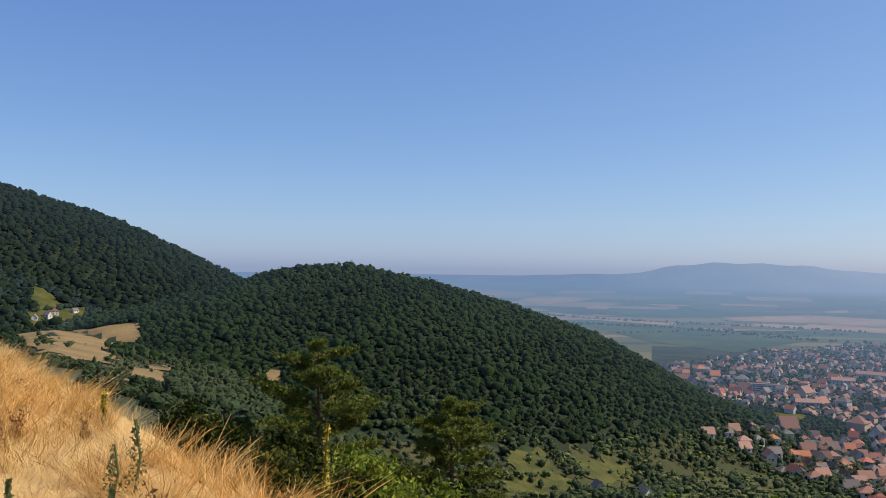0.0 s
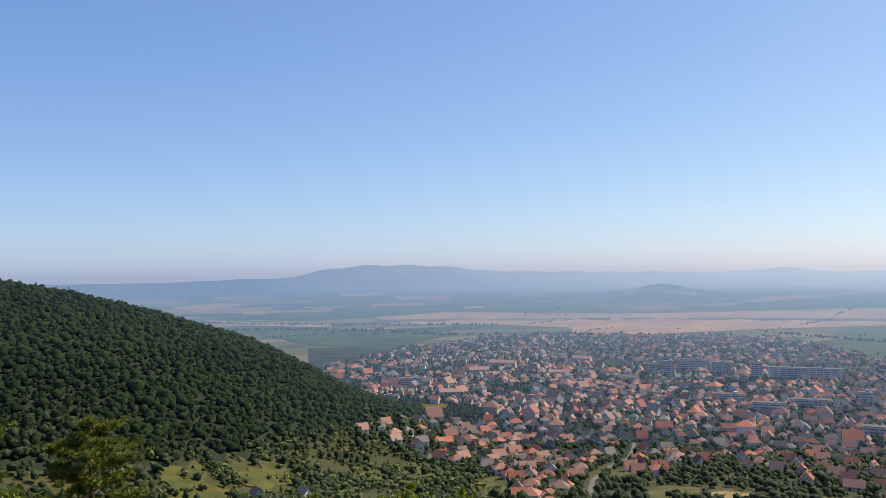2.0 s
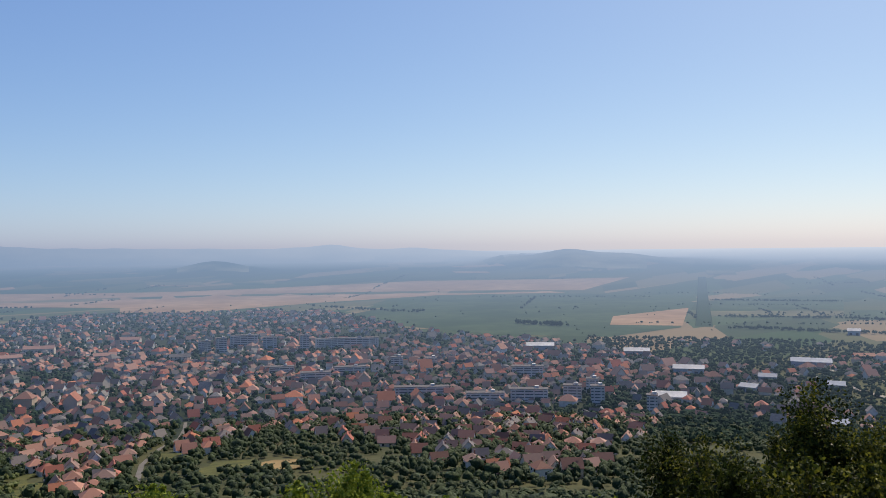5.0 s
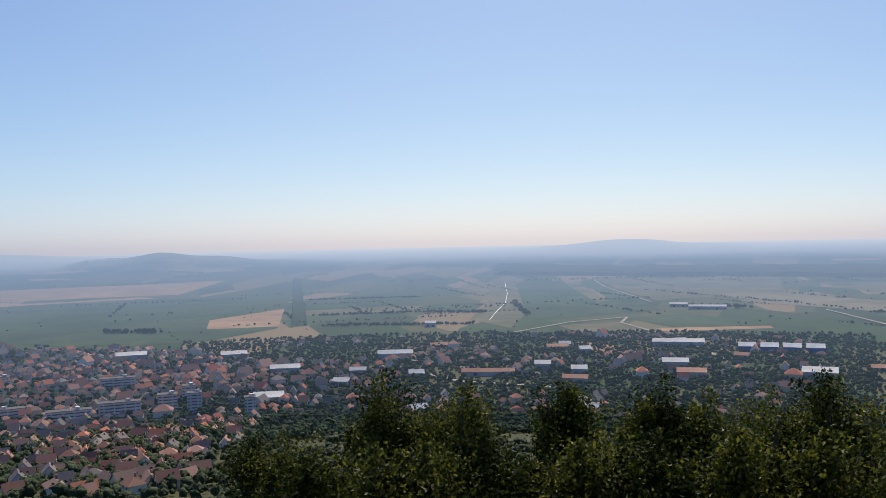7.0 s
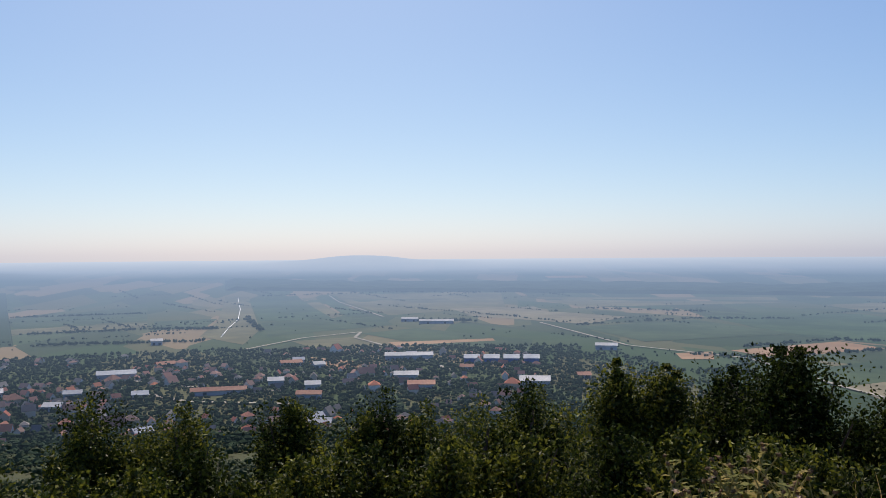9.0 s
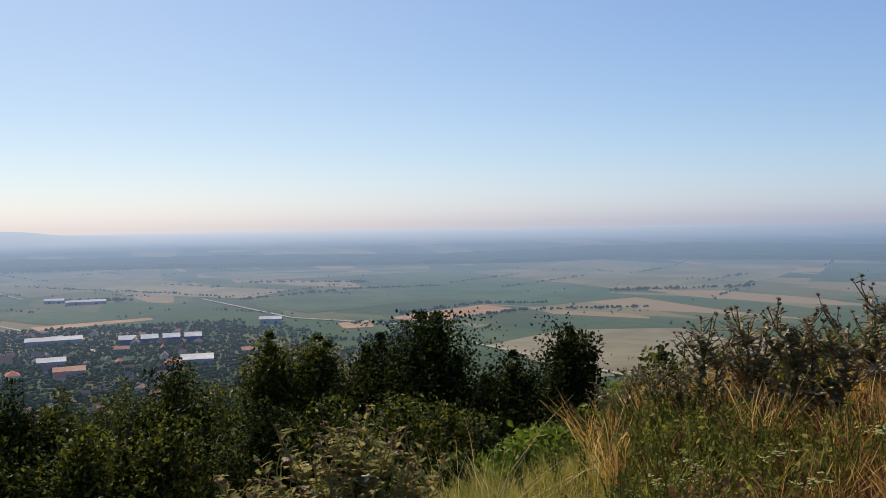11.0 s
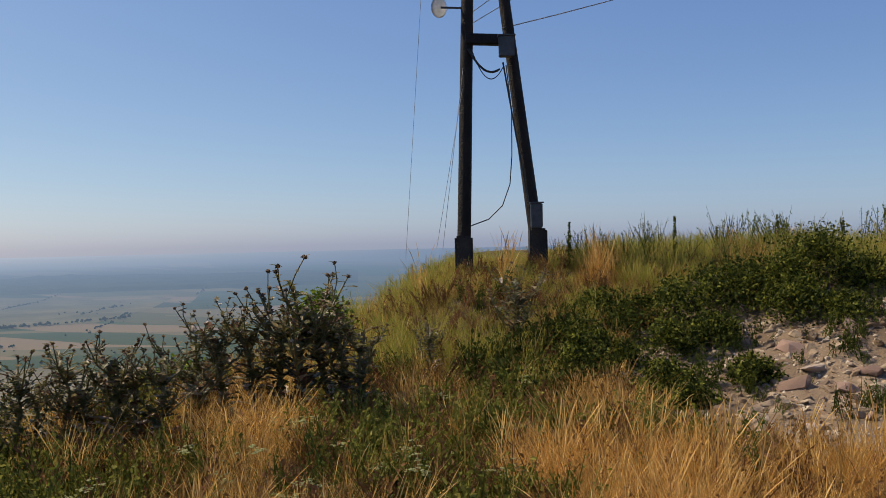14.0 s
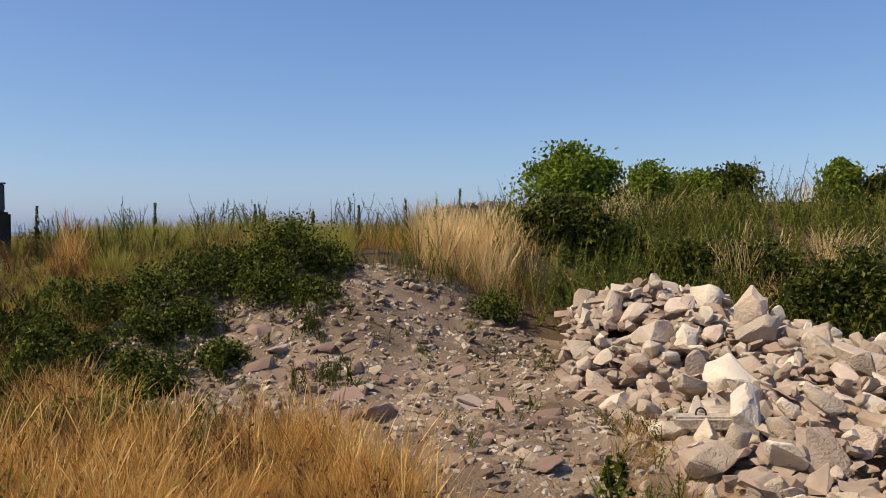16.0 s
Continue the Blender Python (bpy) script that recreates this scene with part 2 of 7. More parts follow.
FAR_HILLS += [(-35.6, 3780, 42, 150, 150), (-58.8, 3950, 62, 150, 240), (-62.5, 3950, 40, 160, 200), (-55.2, 4050, 36, 130, 200), (-66.5, 4000, 14, 200, 200),
              (-88.2, 4550, 36, 170, 180), (-91.0, 4550, 33, 170, 180), (-85.2, 4550, 16, 170, 180), (-94.6, 4560, 12, 200, 180)]


def height(x, y):
    x, y = np.asarray(x, float), np.asarray(y, float)
    r = np.hypot(x, y)
    az = np.degrees(np.arctan2(-x, y))
    az = np.where(az > 60, az - 360, az)
    edge = np.interp(az, EDGE_AZ, EDGE_R)
    keep = np.interp(az, (-300, -200, -160, 0, 9, 16, 26, 40, 60), (0.6, 0.7, 1, 1, 0.75, 0.5, 0.34, 0.5, 0.6))
    drop = np.interp(r - edge, (0, 1.5, 4, 25, 330, 800), (0, -0.35, -1.7, -13.5, -98, -155))
    z = drop * keep
    z = np.where(r > 700, np.minimum(z, -155 * sm(700, 1100, r) + z * (1 - sm(700, 1100, r))), z)
    # the bank behind the pole and the pile
    bank = sm(-149, -160, az) * (1 - sm(45, 60, az))
    foot = np.interp(az, (-215, -200, -185, -172, -160, -150), (12.5, 11.8, 8.2, 8.6, 8.6, 8.0))
    top = np.interp(az, (-230, -205, -192, -180, -165, -158, -152), (1.55, 1.45, 1.25, 1.2, 1.15, 1.2, 1.05))
    z = z + np.where(az < -100, bank, 0) * (top * sm(foot, foot + 5.5, r) - 0.03 * sm(6, 9, r) * (r < 12)) * (1 - sm(40, 70, r))
    z = z + np.where(az < -175, sm(-185, -203, az), 0) * 0.6 * sm(15, 23, r) * (1 - sm(40, 70, r))
    dh = np.hypot(x - HILL[0], y - HILL[1])
    hx_, hy_ = x - HILL[0], y - HILL[1]
    east = sm(-0.1, 0.75, (hx_ * HILL[1] - hy_ * HILL[0]) / 800 / np.maximum(dh, 1))
    cone = HILL[2] + 12 - (0.272 + east * (0.034 + 0.075 * sm(190, 345, dh))) * np.sqrt(dh * dh + 45 * 45)
    for a, d, h, w in ((7.7, 800, 3.0, 16), (12.6, 792, 5.0, 34), (4.6, 795, -2.5, 22)):
        cx, cy = polar(a, d)
        cone = cone + h * np.exp(-((x - cx) ** 2 + (y - cy) ** 2) / w ** 2)
    z = np.maximum(z, cone)
    dm = np.hypot(x - MOUNT[0], y - MOUNT[1])
    mx_, my_ = polar(22.3, 1388)
    z = np.maximum(z, MOUNT[2] - 0.39 * np.sqrt(dm * dm + 60 * 60) + 25 + 16 * np.exp(-(((x - mx_) ** 2 + (y - my_) ** 2) / 125 ** 2)))
    far = -155 + 123 * np.clip((r - 2800) / 2050, 0, 1)
    z = np.where(r > 1200, np.maximum(z, far), z)
    for a, d, h, w, u in FAR_HILLS:
        cx, cy = polar(a, d)
        along = (x * cx + y * cy) / d
        across = (x * cy - y * cx) / d
        z = z + h * np.exp(-((across / w) ** 2) - ((along - d) / u) ** 2) * (r > 2500)
    return z


def rough_height(x, y):
    """The land with small unevenness close to the eye."""
    z = height(x, y)
    r = np.hypot(x, y)
    n = np.array([noise.noise(Vector((a * 0.7, b * 0.7, 0))) * 0.10 + noise.noise(Vector((a * 2.3, b * 2.3, 5))) * 0.06
                  for a, b in zip(np.ravel(x), np.ravel(y))]).reshape(np.shape(x))
    return z + n * (1 - sm(25, 60, r)) * sm(1, 4, r)


def ground_at(x, y):
    return float(rough_height(np.array([x]), np.array([y]))[0])


def stony(az, r, x, y):
    """Where the bank is bare: broken soil and stones."""
    n = np.array([noise.noise(Vector((a * 0.5, b * 0.5, 3))) for a, b in zip(np.ravel(x), np.ravel(y))]).reshape(np.shape(x))
    lo = np.interp(az, (-230, -197, -186, -180, -172, -168), (3, 3, 5.6, 6.8, 7.6, 9.2))
    hi = np.interp(az, (-230, -200, -190, -182, -172, -168), (12, 12, 13.2, 12.8, 12.0, 11))
    return (az < -168 + n * 6) & (r > lo + n) & (r < hi + n * 1.5)


# the lower edge of the wood, by azimuth
WOOD_AZ, WOOD_R = (-25, -21, -17.5, -13.2, -9.9, -6.7, -3.7, 0, 6.4, 19), (985, 850, 695, 607, 555, 519, 493, 480, 469, 517)
# the far edge of the town, by azimuth
TOWN_FAR_AZ, TOWN_HI = (-74, -66, -57, -49, -42, -26, -21, -12), (1000, 1150, 1400, 1550, 2150, 2200, 1850, 1850)
AZ = np.radians(np.concatenate([np.arange(-226, 38.01, 0.75), np.arange(41, 133.9, 3.0)]))
RR = np.concatenate([[0.005, 0.7], np.geomspace(1.5, 30, 95), np.geomspace(31, 4950, 115)])
A2, R2 = np.meshgrid(AZ, RR)
GX, GY = -np.sin(A2) * R2, np.cos(A2) * R2
GZ = rough_height(GX, GY)
NA, NR = len(AZ), len(RR)
i, j = np.meshgrid(np.arange(NR - 1), np.arange(NA), indexing="ij")
jn = (j + 1) % NA
GF = np.stack([i * NA + j, i * NA + jn, (i + 1) * NA + jn, (i + 1) * NA + j], -1).reshape(-1, 4)[:, ::-1]
GV = np.stack([GX, GY, GZ], -1).reshape(-1, 3)
mid = GV[GF].mean(1)
mr, maz = np.hypot(mid[:, 0], mid[:, 1]), np.degrees(np.arctan2(-mid[:, 0], mid[:, 1]))
maz = np.where(maz > 60, maz - 360, maz)
kind_of = np.where(mr < 45, 0, 2)
bare = np.zeros(len(mid), bool)
nearby = mr < 20
bare[nearby] = stony(maz[nearby], mr[nearby], mid[nearby, 0], mid[nearby, 1])
kind_of[bare] = 1
wob = np.array([noise.noise(Vector((a * 0.9, b * 0.9, 7))) for a, b in mid[:, :2]]) * (mr < 30)
kind_of[(mr < 18) & (mr > 2.3 + 1.6 * wob) & (maz > -3 + 14 * wob) & (maz < 45 + 20 * wob)] = 6
on_hill = ((np.hypot(mid[:, 0] - HILL[0], mid[:, 1] - HILL[1]) < 480) & (mr > np.interp(maz, WOOD_AZ, WOOD_R) - 20)) | (np.hypot(mid[:, 0] - MOUNT[0], mid[:, 1] - MOUNT[1]) < 750)
kind_of[on_hill & (mr > 300)] = 3
kind_of[(mr > 800) & ~on_hill] = 4
kind_of[(mr > 640) & ~on_hill & (maz > -74) & (maz < -12) & (mr < np.interp(maz, TOWN_FAR_AZ, TOWN_HI))] = 7
kind_of[(mr > 3500) & (mid[:, 2] > -155 + 123 * (mr - 2800) / 2050 + 9)] = 5
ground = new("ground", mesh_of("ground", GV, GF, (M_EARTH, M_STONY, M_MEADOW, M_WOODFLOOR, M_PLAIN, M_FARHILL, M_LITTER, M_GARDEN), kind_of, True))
tagged(ground, "dry grassy hilltop falling to a wide plain with painted haze", "ground", kind="structure")

# ---- forest on the hills ----
# clearings on the slopes, as azimuths and distances; c names the look
MEADOWS = [("dry", "dry straw-coloured slope across the valley", ((28.7, 790), (25.2, 753), (21.1, 700), (20.9, 657), (22.1, 586), (23.2, 398), (25.1, 350), (27.0, 410))),
           ("dry", "brown bare clearing", ((22.0, 164), (21.4, 384), (19.2, 471), (19.1, 398), (20.5, 173))),
           ("dry", "small dry clearing in the wood", ((13.5, 505), (12.8, 540), (12.0, 535), (12.1, 505))),
           ("green", "mown green-yellow meadow with shrubs", ((-3.0, 469), (-5.3, 488), (-7.1, 453), (-6.4, 420), (-3.0, 415))),
           ("green", "mown meadow strip below the wood", ((-7.1, 495), (-9.9, 513), (-11.5, 499), (-10.8, 465), (-8.2, 466))),
           ("green", "terraced green meadow above the houses", ((-14.8, 538), (-17.1, 566), (-17.2, 495), (-15.4, 478))),
           ("green", "garden meadow beside the houses", ((-18.4, 598), (-20.7, 590), (-21.5, 523), (-18.4, 493))),
           ("green", "small green meadow at the end of the wood", ((-19.7, 1030), (-21.7, 1030), (-21.3, 960), (-19.9, 960))),
           ("green", "meadow in front of the houses", ((-22.9, 495), (-25.5, 516), (-25.5, 451), (-23.3, 400))),
           ("green", "garden meadow between the houses", ((-31.9, 560), (-33.2, 560), (-34.2, 500), (-32.0, 495))),
           ("green", "open green plot below the houses", ((-34.2, 478), (-37.6, 493), (-37.2, 433), (-34.6, 422))),
           ("dry", "dry garden plot at the foot of the slope", ((-39.0, 472), (-41.0, 474), (-40.7, 432), (-39.0, 436))),
           ("green", "small green clearing round the valley houses", ((27.5, 858), (24.2, 902), (24.2, 872), (27.4, 826))),
           ("green", "light green vineyard", ((27.3, 935), (26.4, 926), (25.2, 893), (26.9, 868)))]


def clear_of(s):
    """True where a plan place lies in no clearing."""
    ok = np.ones(len(s), bool)
    for _, _, c in MEADOWS:
        p = np.array([polar(a, r) for a, r in c])
        inside = np.zeros(len(s), bool)
        for k in range(len(p)):
            (x0, y0), (x1, y1) = p[k], p[k - 1]
            hit_ = ((y0 > s[:, 1]) != (y1 > s[:, 1])) & (s[:, 0] < (x1 - x0) * (s[:, 1] - y0) / (y1 - y0 + 1e-9) + x0)
            inside ^= hit_
        ok &= ~inside
    return ok


rng = np.random.default_rng(4)
CROWNS = [crown(s, 3, 1, 16) for s in range(6)]
FINE = [crown(s + 50, 1, 1, 13) for s in range(6)]
TINY = [crown(s + 30, 1, 1, 5) for s in range(6)]


def plant(spots, size, squash=1.0, sink=0.15, stock=None):
    """Crowns at plan spots, joined."""
    got = []
    z = height(spots[:, 0], spots[:, 1])
    pick = rng.integers(0, len(CROWNS), len(spots))
    for k, (v, f) in enumerate(stock or CROWNS):
        q = spots[pick == k]
        if len(q):
            s = size[pick == k]
            got.append(stamp(v, f, np.column_stack([q, z[pick == k] - sink * s]), rng.uniform(0, 6.28, len(q)),
                             np.column_stack([s * rng.uniform(0.9, 1.3, len(q)), s * rng.uniform(0.9, 1.3, len(q)), s * squash * rng.uniform(0.85, 1.25, len(q))])))
    return join(got)


def disc_spots(cx, cy, rad, step, stray=0.45):
    n = int(rad / step)
    a, b = np.meshgrid(np.arange(-n, n + 1), np.arange(-n, n + 1))
    s = np.column_stack([a.ravel(), b.ravel()]) * step + rng.uniform(-stray, stray, (a.size, 2)) * step
    return s[np.hypot(*s.T) < rad] + (cx, cy)


def clearing(s, scale, level):
    return np.array([noise.noise(Vector((a * scale, b * scale, 9))) for a, b in s]) < level


def azr(s):
    az = np.degrees(np.arctan2(-s[:, 0], s[:, 1]))
    return np.where(az > 60, az - 360, az), np.hypot(s[:, 0], s[:, 1])


CANOPY = [crown(s_ + 110, 1, 1, 5) for s_ in range(6)]
s = disc_spots(HILL[0], HILL[1], 520, 3.9, 0.85)
d = np.hypot(s[:, 0] - HILL[0], s[:, 1] - HILL[1])
az, r = azr(s)
toward = ((s[:, 0] - HILL[0]) * -HILL[0] + (s[:, 1] - HILL[1]) * -HILL[1]) / 800 / np.maximum(d, 1)
ok = (toward > -0.3) & (d < 515) & (az > -26) & (r > np.interp(az, WOOD_AZ, WOOD_R) - 14 * clearing(s, 0.03, 0.1)) & clear_of(s) & (rng.random(len(s)) < 0.95)
s = s[ok]
forest = new("forest_hill", mesh_of("forest_hill", *plant(s, (3.6 + 4.8 * rng.random(len(s)) ** 2) * np.where(clearing(s, 0.02, 0.0), 1.0, 1.2), 0.85, 0.2, CANOPY), (M_FOREST,), None, True))
tagged(forest, "dense dark green deciduous forest covering a rounded hill", "forest", kind="stuff")

s = disc_spots(MOUNT[0], MOUNT[1], 900, 10.0)
az, r = azr(s)
d = np.hypot(s[:, 0] - MOUNT[0], s[:, 1] - MOUNT[1])
ok = (az < 34) & (r < 1560) & ((np.hypot(s[:, 0] - HILL[0], s[:, 1] - HILL[1]) > 260) | (r > 900)) & clear_of(s) & ((d < 700) | clearing(s, 0.008, 0.1))
s = s[ok]
forest = new("forest_mountain", mesh_of("forest_mountain", *plant(s, rng.uniform(9, 14, len(s)), 0.9, 0.15, TINY), (M_FARWOOD,), None, True))
tagged(forest, "dark wooded mountainside beyond the valley", "forest", kind="stuff")

# trees and scrub on the lower slopes, thin on the meadows
s = disc_spots(0, 0, 720, 6.6)
az, r = azr(s)
dh = np.hypot(s[:, 0] - HILL[0], s[:, 1] - HILL[1])
ok = (r > 45) & (az < 34) & (az > -112) & (dh > 300) & clearing(s, 0.022, 0.14) & (r < np.interp(az, (-112, -66, -60, -50, -43, -39, -33, -27, -22, -17, -7, 0, 30), (560, 690, 400, 420, 560, 690, 500, 400, 560, 640, 530, 500, 620))) & (clear_of(s) | (rng.random(len(s)) < 0.10))
s, az, r = s[ok], az[ok], r[ok]
near_s = (az > -6) & (r < 260)
BUSHY = [crown(s_ + 80, 5, 1, 64) for s_ in range(6)]
scrub = new("slope_bushes", mesh_of("slope_bushes", *plant(s[near_s], rng.uniform(3.0, 6.5, near_s.sum()) * np.where((az > 15) & (r > 70), 0.5, 1)[near_s], 0.9, 0.15, BUSHY), (M_TOWNTREE,), None))
tagged(scrub, "dark leafy bushes on the slope below", "bushes", kind="stuff")
s = s[~near_s & (r > 150) & ((az < 15) | (r > 450))]
scrub = new("slope_scrub", mesh_of("slope_scrub", *plant(s, rng.uniform(3.0, 7.5, len(s)), 0.9, 0.15, FINE), (M_TOWNTREE,), None, True))
tagged(scrub, "green scrub and small trees on the hillside meadows", "scrub", kind="stuff")

# smaller, lighter shrubs in rows and clumps below the wood
s = disc_spots(*polar(-11, 480), 170, 4.6)
az, r = azr(s)
ok = (az < 2) & (az > -24) & (r > 350) & (r < np.interp(az, WOOD_AZ, WOOD_R)) & (clearing(s, 0.035, 0.16) | (np.sin(s[:, 0] * 0.16 + s[:, 1] * 0.22) > 0.75)) & (clear_of(s) | (rng.random(len(s)) < 0.34))
s = s[ok]
scrub = new("slope_shrubs", mesh_of("slope_shrubs", *plant(s, 1.8 + 4.0 * rng.random(len(s)) ** 1.5, 0.95, 0.15, TINY), (M_SHRUB,), None))
tagged(scrub, "light green shrubs and young trees below the wood", "shrubs", kind="stuff")

s = disc_spots(*polar(22, 300), 260, 5.4)
az, r = azr(s)
s = s[(az > 9) & (az < 33) & (r > 150) & (r < 560) & (clear_of(s) | (rng.random(len(s)) < 0.05)) & clearing(s, 0.03, 0.42)]
scrub = new("valley_shrubs", mesh_of("valley_shrubs", *plant(s, (1.6 + 4.0 * rng.random(len(s)) ** 1.5) * np.where(azr(s)[0] > 19.3, 0.55, 1), 0.95, 0.15, FINE), (M_TOWNTREE,), None, True))
tagged(scrub, "dark shrubs in the valley between the hills", "shrubs", kind="stuff")

# ---- the town ----
TILES = ((0.325, 0.14, 0.095), (0.23, 0.127, 0.095), (0.483, 0.178, 0.09), (0.347, 0.196, 0.144), (0.168, 0.089, 0.067), (0.399, 0.243, 0.189), (0.305, 0.098, 0.067), (0.252, 0.169, 0.135), (0.189, 0.14, 0.122), (0.367, 0.187, 0.135))
M_ROOF = material("clay_roof", (0.26, 0.11, 0.07), (0.40, 0.18, 0.11), 0.4, 3, 0.8, 0.4, palette=TILES)
M_ROOFGREY = material("grey_roof", (0.16, 0.14, 0.13), (0.26, 0.22, 0.2), 0.4, 3, 0.7, 0.4, island=(0.1, 0.09, 0.09), thing=(0.12, 0.10, 0.10))
M_WALL = material("house_render", (0.70, 0.67, 0.6), (0.82, 0.80, 0.75), 0.3, 2, 0.9, 0.1, island=(0.66, 0.55, 0.40), palette=((0.80, 0.78, 0.72), (0.74, 0.68, 0.55), (0.66, 0.57, 0.42), (0.82, 0.80, 0.78), (0.58, 0.54, 0.48)))
# Far roofs and walls emit the painted haze too.
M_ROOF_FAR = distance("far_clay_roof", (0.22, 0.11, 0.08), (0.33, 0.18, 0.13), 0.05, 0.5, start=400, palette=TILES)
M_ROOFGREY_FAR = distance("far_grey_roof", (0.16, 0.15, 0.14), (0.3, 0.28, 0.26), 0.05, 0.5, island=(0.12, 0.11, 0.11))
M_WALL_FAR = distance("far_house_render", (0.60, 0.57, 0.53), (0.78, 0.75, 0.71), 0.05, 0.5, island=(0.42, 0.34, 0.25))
M_CHIM = material("chimney_brick", (0.25, 0.12, 0.08), (0.36, 0.2, 0.14), 1, 8, 0.9, 0.3)
M_PANE = material("window_glass", (0.03, 0.035, 0.04), (0.05, 0.06, 0.07), 0.5, 2, 0.15, 0.0, gloss=0.6)


def gable(w, l, eave, rise, over=0.5):
    """Walls and roof of a gabled house: quads as arrays, base at z = -2."""
    a, b = w / 2, l / 2
    wall = np.array([(-a, -b, -2), (a, -b, -2), (a, b, -2), (-a, b, -2), (-a, -b, eave), (a, -b, eave), (a, b, eave), (-a, b, eave),
                     (0, -b, eave + rise * 0.97), (0, b, eave + rise * 0.97)], float)
    wf = [(0, 1, 5), (0, 5, 4), (1, 2, 6), (1, 6, 5), (2, 3, 7), (2, 7, 6), (3, 0, 4), (3, 4, 7), (4, 5, 8), (6, 7, 9)]
    k = rise / a
    a2, b2, t = a + over, b + over, 0.22
    e = eave - over * k
    roof = np.array([(-a2, -b2, e), (0, -b2, eave + rise), (a2, -b2, e), (-a2, b2, e), (0, b2, eave + rise), (a2, b2, e)], float)
    roof = np.concatenate([roof, roof + (0, 0, t)])
    rf = [(6, 7, 10), (6, 10, 9), (7, 8, 11), (7, 11, 10), (0, 4, 1), (0, 3, 4), (1, 5, 2), (1, 4, 5), (0, 6, 9), (0, 9, 3), (2, 5, 11), (2, 11, 8),
          (0, 1, 7), (0, 7, 6), (1, 2, 8), (1, 8, 7), (3, 9, 10), (3, 10, 4), (4, 10, 11), (4, 11, 5)]
    return wall, np.array(wf), roof, np.array(rf)


def hip(w, l, eave, rise, over=0.5):
    wall, wf, roof, rf = gable(w, l, eave, rise, over)
    wall, wf = wall[:8], wf[:8]
    a2, b2, q, e = w / 2 + over, l / 2 + over, max(0.3, (l - w) / 2), eave - 0.15
    roof = np.array([(-a2, -b2, e), (a2, -b2, e), (a2, b2, e), (-a2, b2, e), (0, -q, eave + rise), (0, q, eave + rise)], float)
    rf = [(0, 1, 4), (1, 2, 5), (1, 5, 4), (2, 3, 5), (3, 0, 4), (3, 4, 5), (0, 2, 1), (0, 3, 2)]
    return wall, wf, roof, np.array(rf)


STYLES = [gable(6.8, 8.8, 3.2, 4.0), gable(7.2, 9.4, 5.2, 3.8), hip(7.6, 9.2, 3.4, 3.0), hip(7.8, 9.0, 5.3, 2.8), gable(6.2, 10.6, 3.1, 3.3), gable(7.6, 8.0, 3.1, 4.7)]
STREET = ((-30.3, 398), (-30.6, 420), (-31.0, 503), (-32.1, 584), (-33.3, 646), (-33.6, 720), (-33.68, 800))


def off_street(s, gap):
    """True where a plan place keeps clear of the street."""
    ok = np.ones(len(s), bool)
    for c0, c1 in zip(STREET[:-1], STREET[1:]):
        p0, p1 = np.array(polar(*c0)), np.array(polar(*c1))
        t = np.clip(((s - p0) @ (p1 - p0)) / ((p1 - p0) @ (p1 - p0)), 0, 1)
        ok &= np.hypot(*(s - p0 - t[:, None] * (p1 - p0)).T) > gap
    return ok


TOWN_AZ = (-74, -65, -63, -60, -54, -50, -46, -43, -39, -35, -28, -25.5, -23.7, -19, -15.5)
TOWN_LO = (760, 690, 510, 395, 382, 420, 520, 560, 640, 520, 382, 420, 540, 625, 612)


def town_spots():
    got = []
    for street in range(90):
        off = -400 + street * 34.0
        for k in range(140):
            for side in (-9.0, 9.0):
                got.append((k * 16.5 - 300 + rng.uniform(-6, 6), off + side + rng.uniform(-4.5, 4.5)))
    s = np.array(got)
    t = radians(-38)
    warp = 55 * np.sin(s[:, 0] / 170) + 38 * np.sin(s[:, 1] / 130 + 1) + 22 * np.sin(s[:, 0] / 61 + s[:, 1] / 90)
    x = (s[:, 0] - 300) * math.cos(t) - (s[:, 1] + warp) * math.sin(t)
    y = (s[:, 0] - 300) * math.sin(t) + (s[:, 1] + warp) * math.cos(t)
    return np.column_stack([x, y])


s = town_spots()
az, r = azr(s)
lo = np.interp(az, TOWN_AZ, TOWN_LO)
hi = np.interp(az, TOWN_FAR_AZ, TOWN_HI)
dh = np.hypot(s[:, 0] - HILL[0], s[:, 1] - HILL[1])
clear_wood = (az < -25.5) | (r < np.interp(az, WOOD_AZ, WOOD_R) - 14) | ((dh > 500) & (r > 1010))
ok = (az < -11.5) & (az > -74) & (r > lo) & (r < hi) & clear_wood & clear_of(s) & (rng.random(len(s)) < np.interp(r, (700, 900, 1300, 1600, 2200), (1.0, 1.0, 0.85, 0.6, 0.3)) * np.interp(az, (-70, -60), (0.55, 1.0)))
ok &= off_street(s, 8.5) & ((az < -15.6) | (r > 1000))
leafy = clearing(s, 0.011, -0.4)
groves = s[ok & leafy & (r > 700)]
ok &= ~leafy
s, r = s[ok], r[ok]
# loose houses of the outskirts
q = np.array([polar(a, d) for a, d in zip(rng.uniform(-101, -66, 520), 640 + 760 * rng.random(520) ** 0.8)])
q = q[clearing(q, 0.006, 0.06)]
s, r = np.concatenate([s, q]), np.concatenate([r, np.hypot(*q.T)])
order = np.argsort(r)
s, r = s[order], r[order]
# no two houses stand in one another
free = np.ones(len(s), bool)
for k in range(1, len(s)):
    near_k = s[max(0, k - 500):k][free[max(0, k - 500):k]]
    free[k] = len(near_k) == 0 or np.min(np.hypot(*(near_k - s[k]).T)) > 8.8
s, r = s[free], r[free]
zs = height(s[:, 0], s[:, 1])
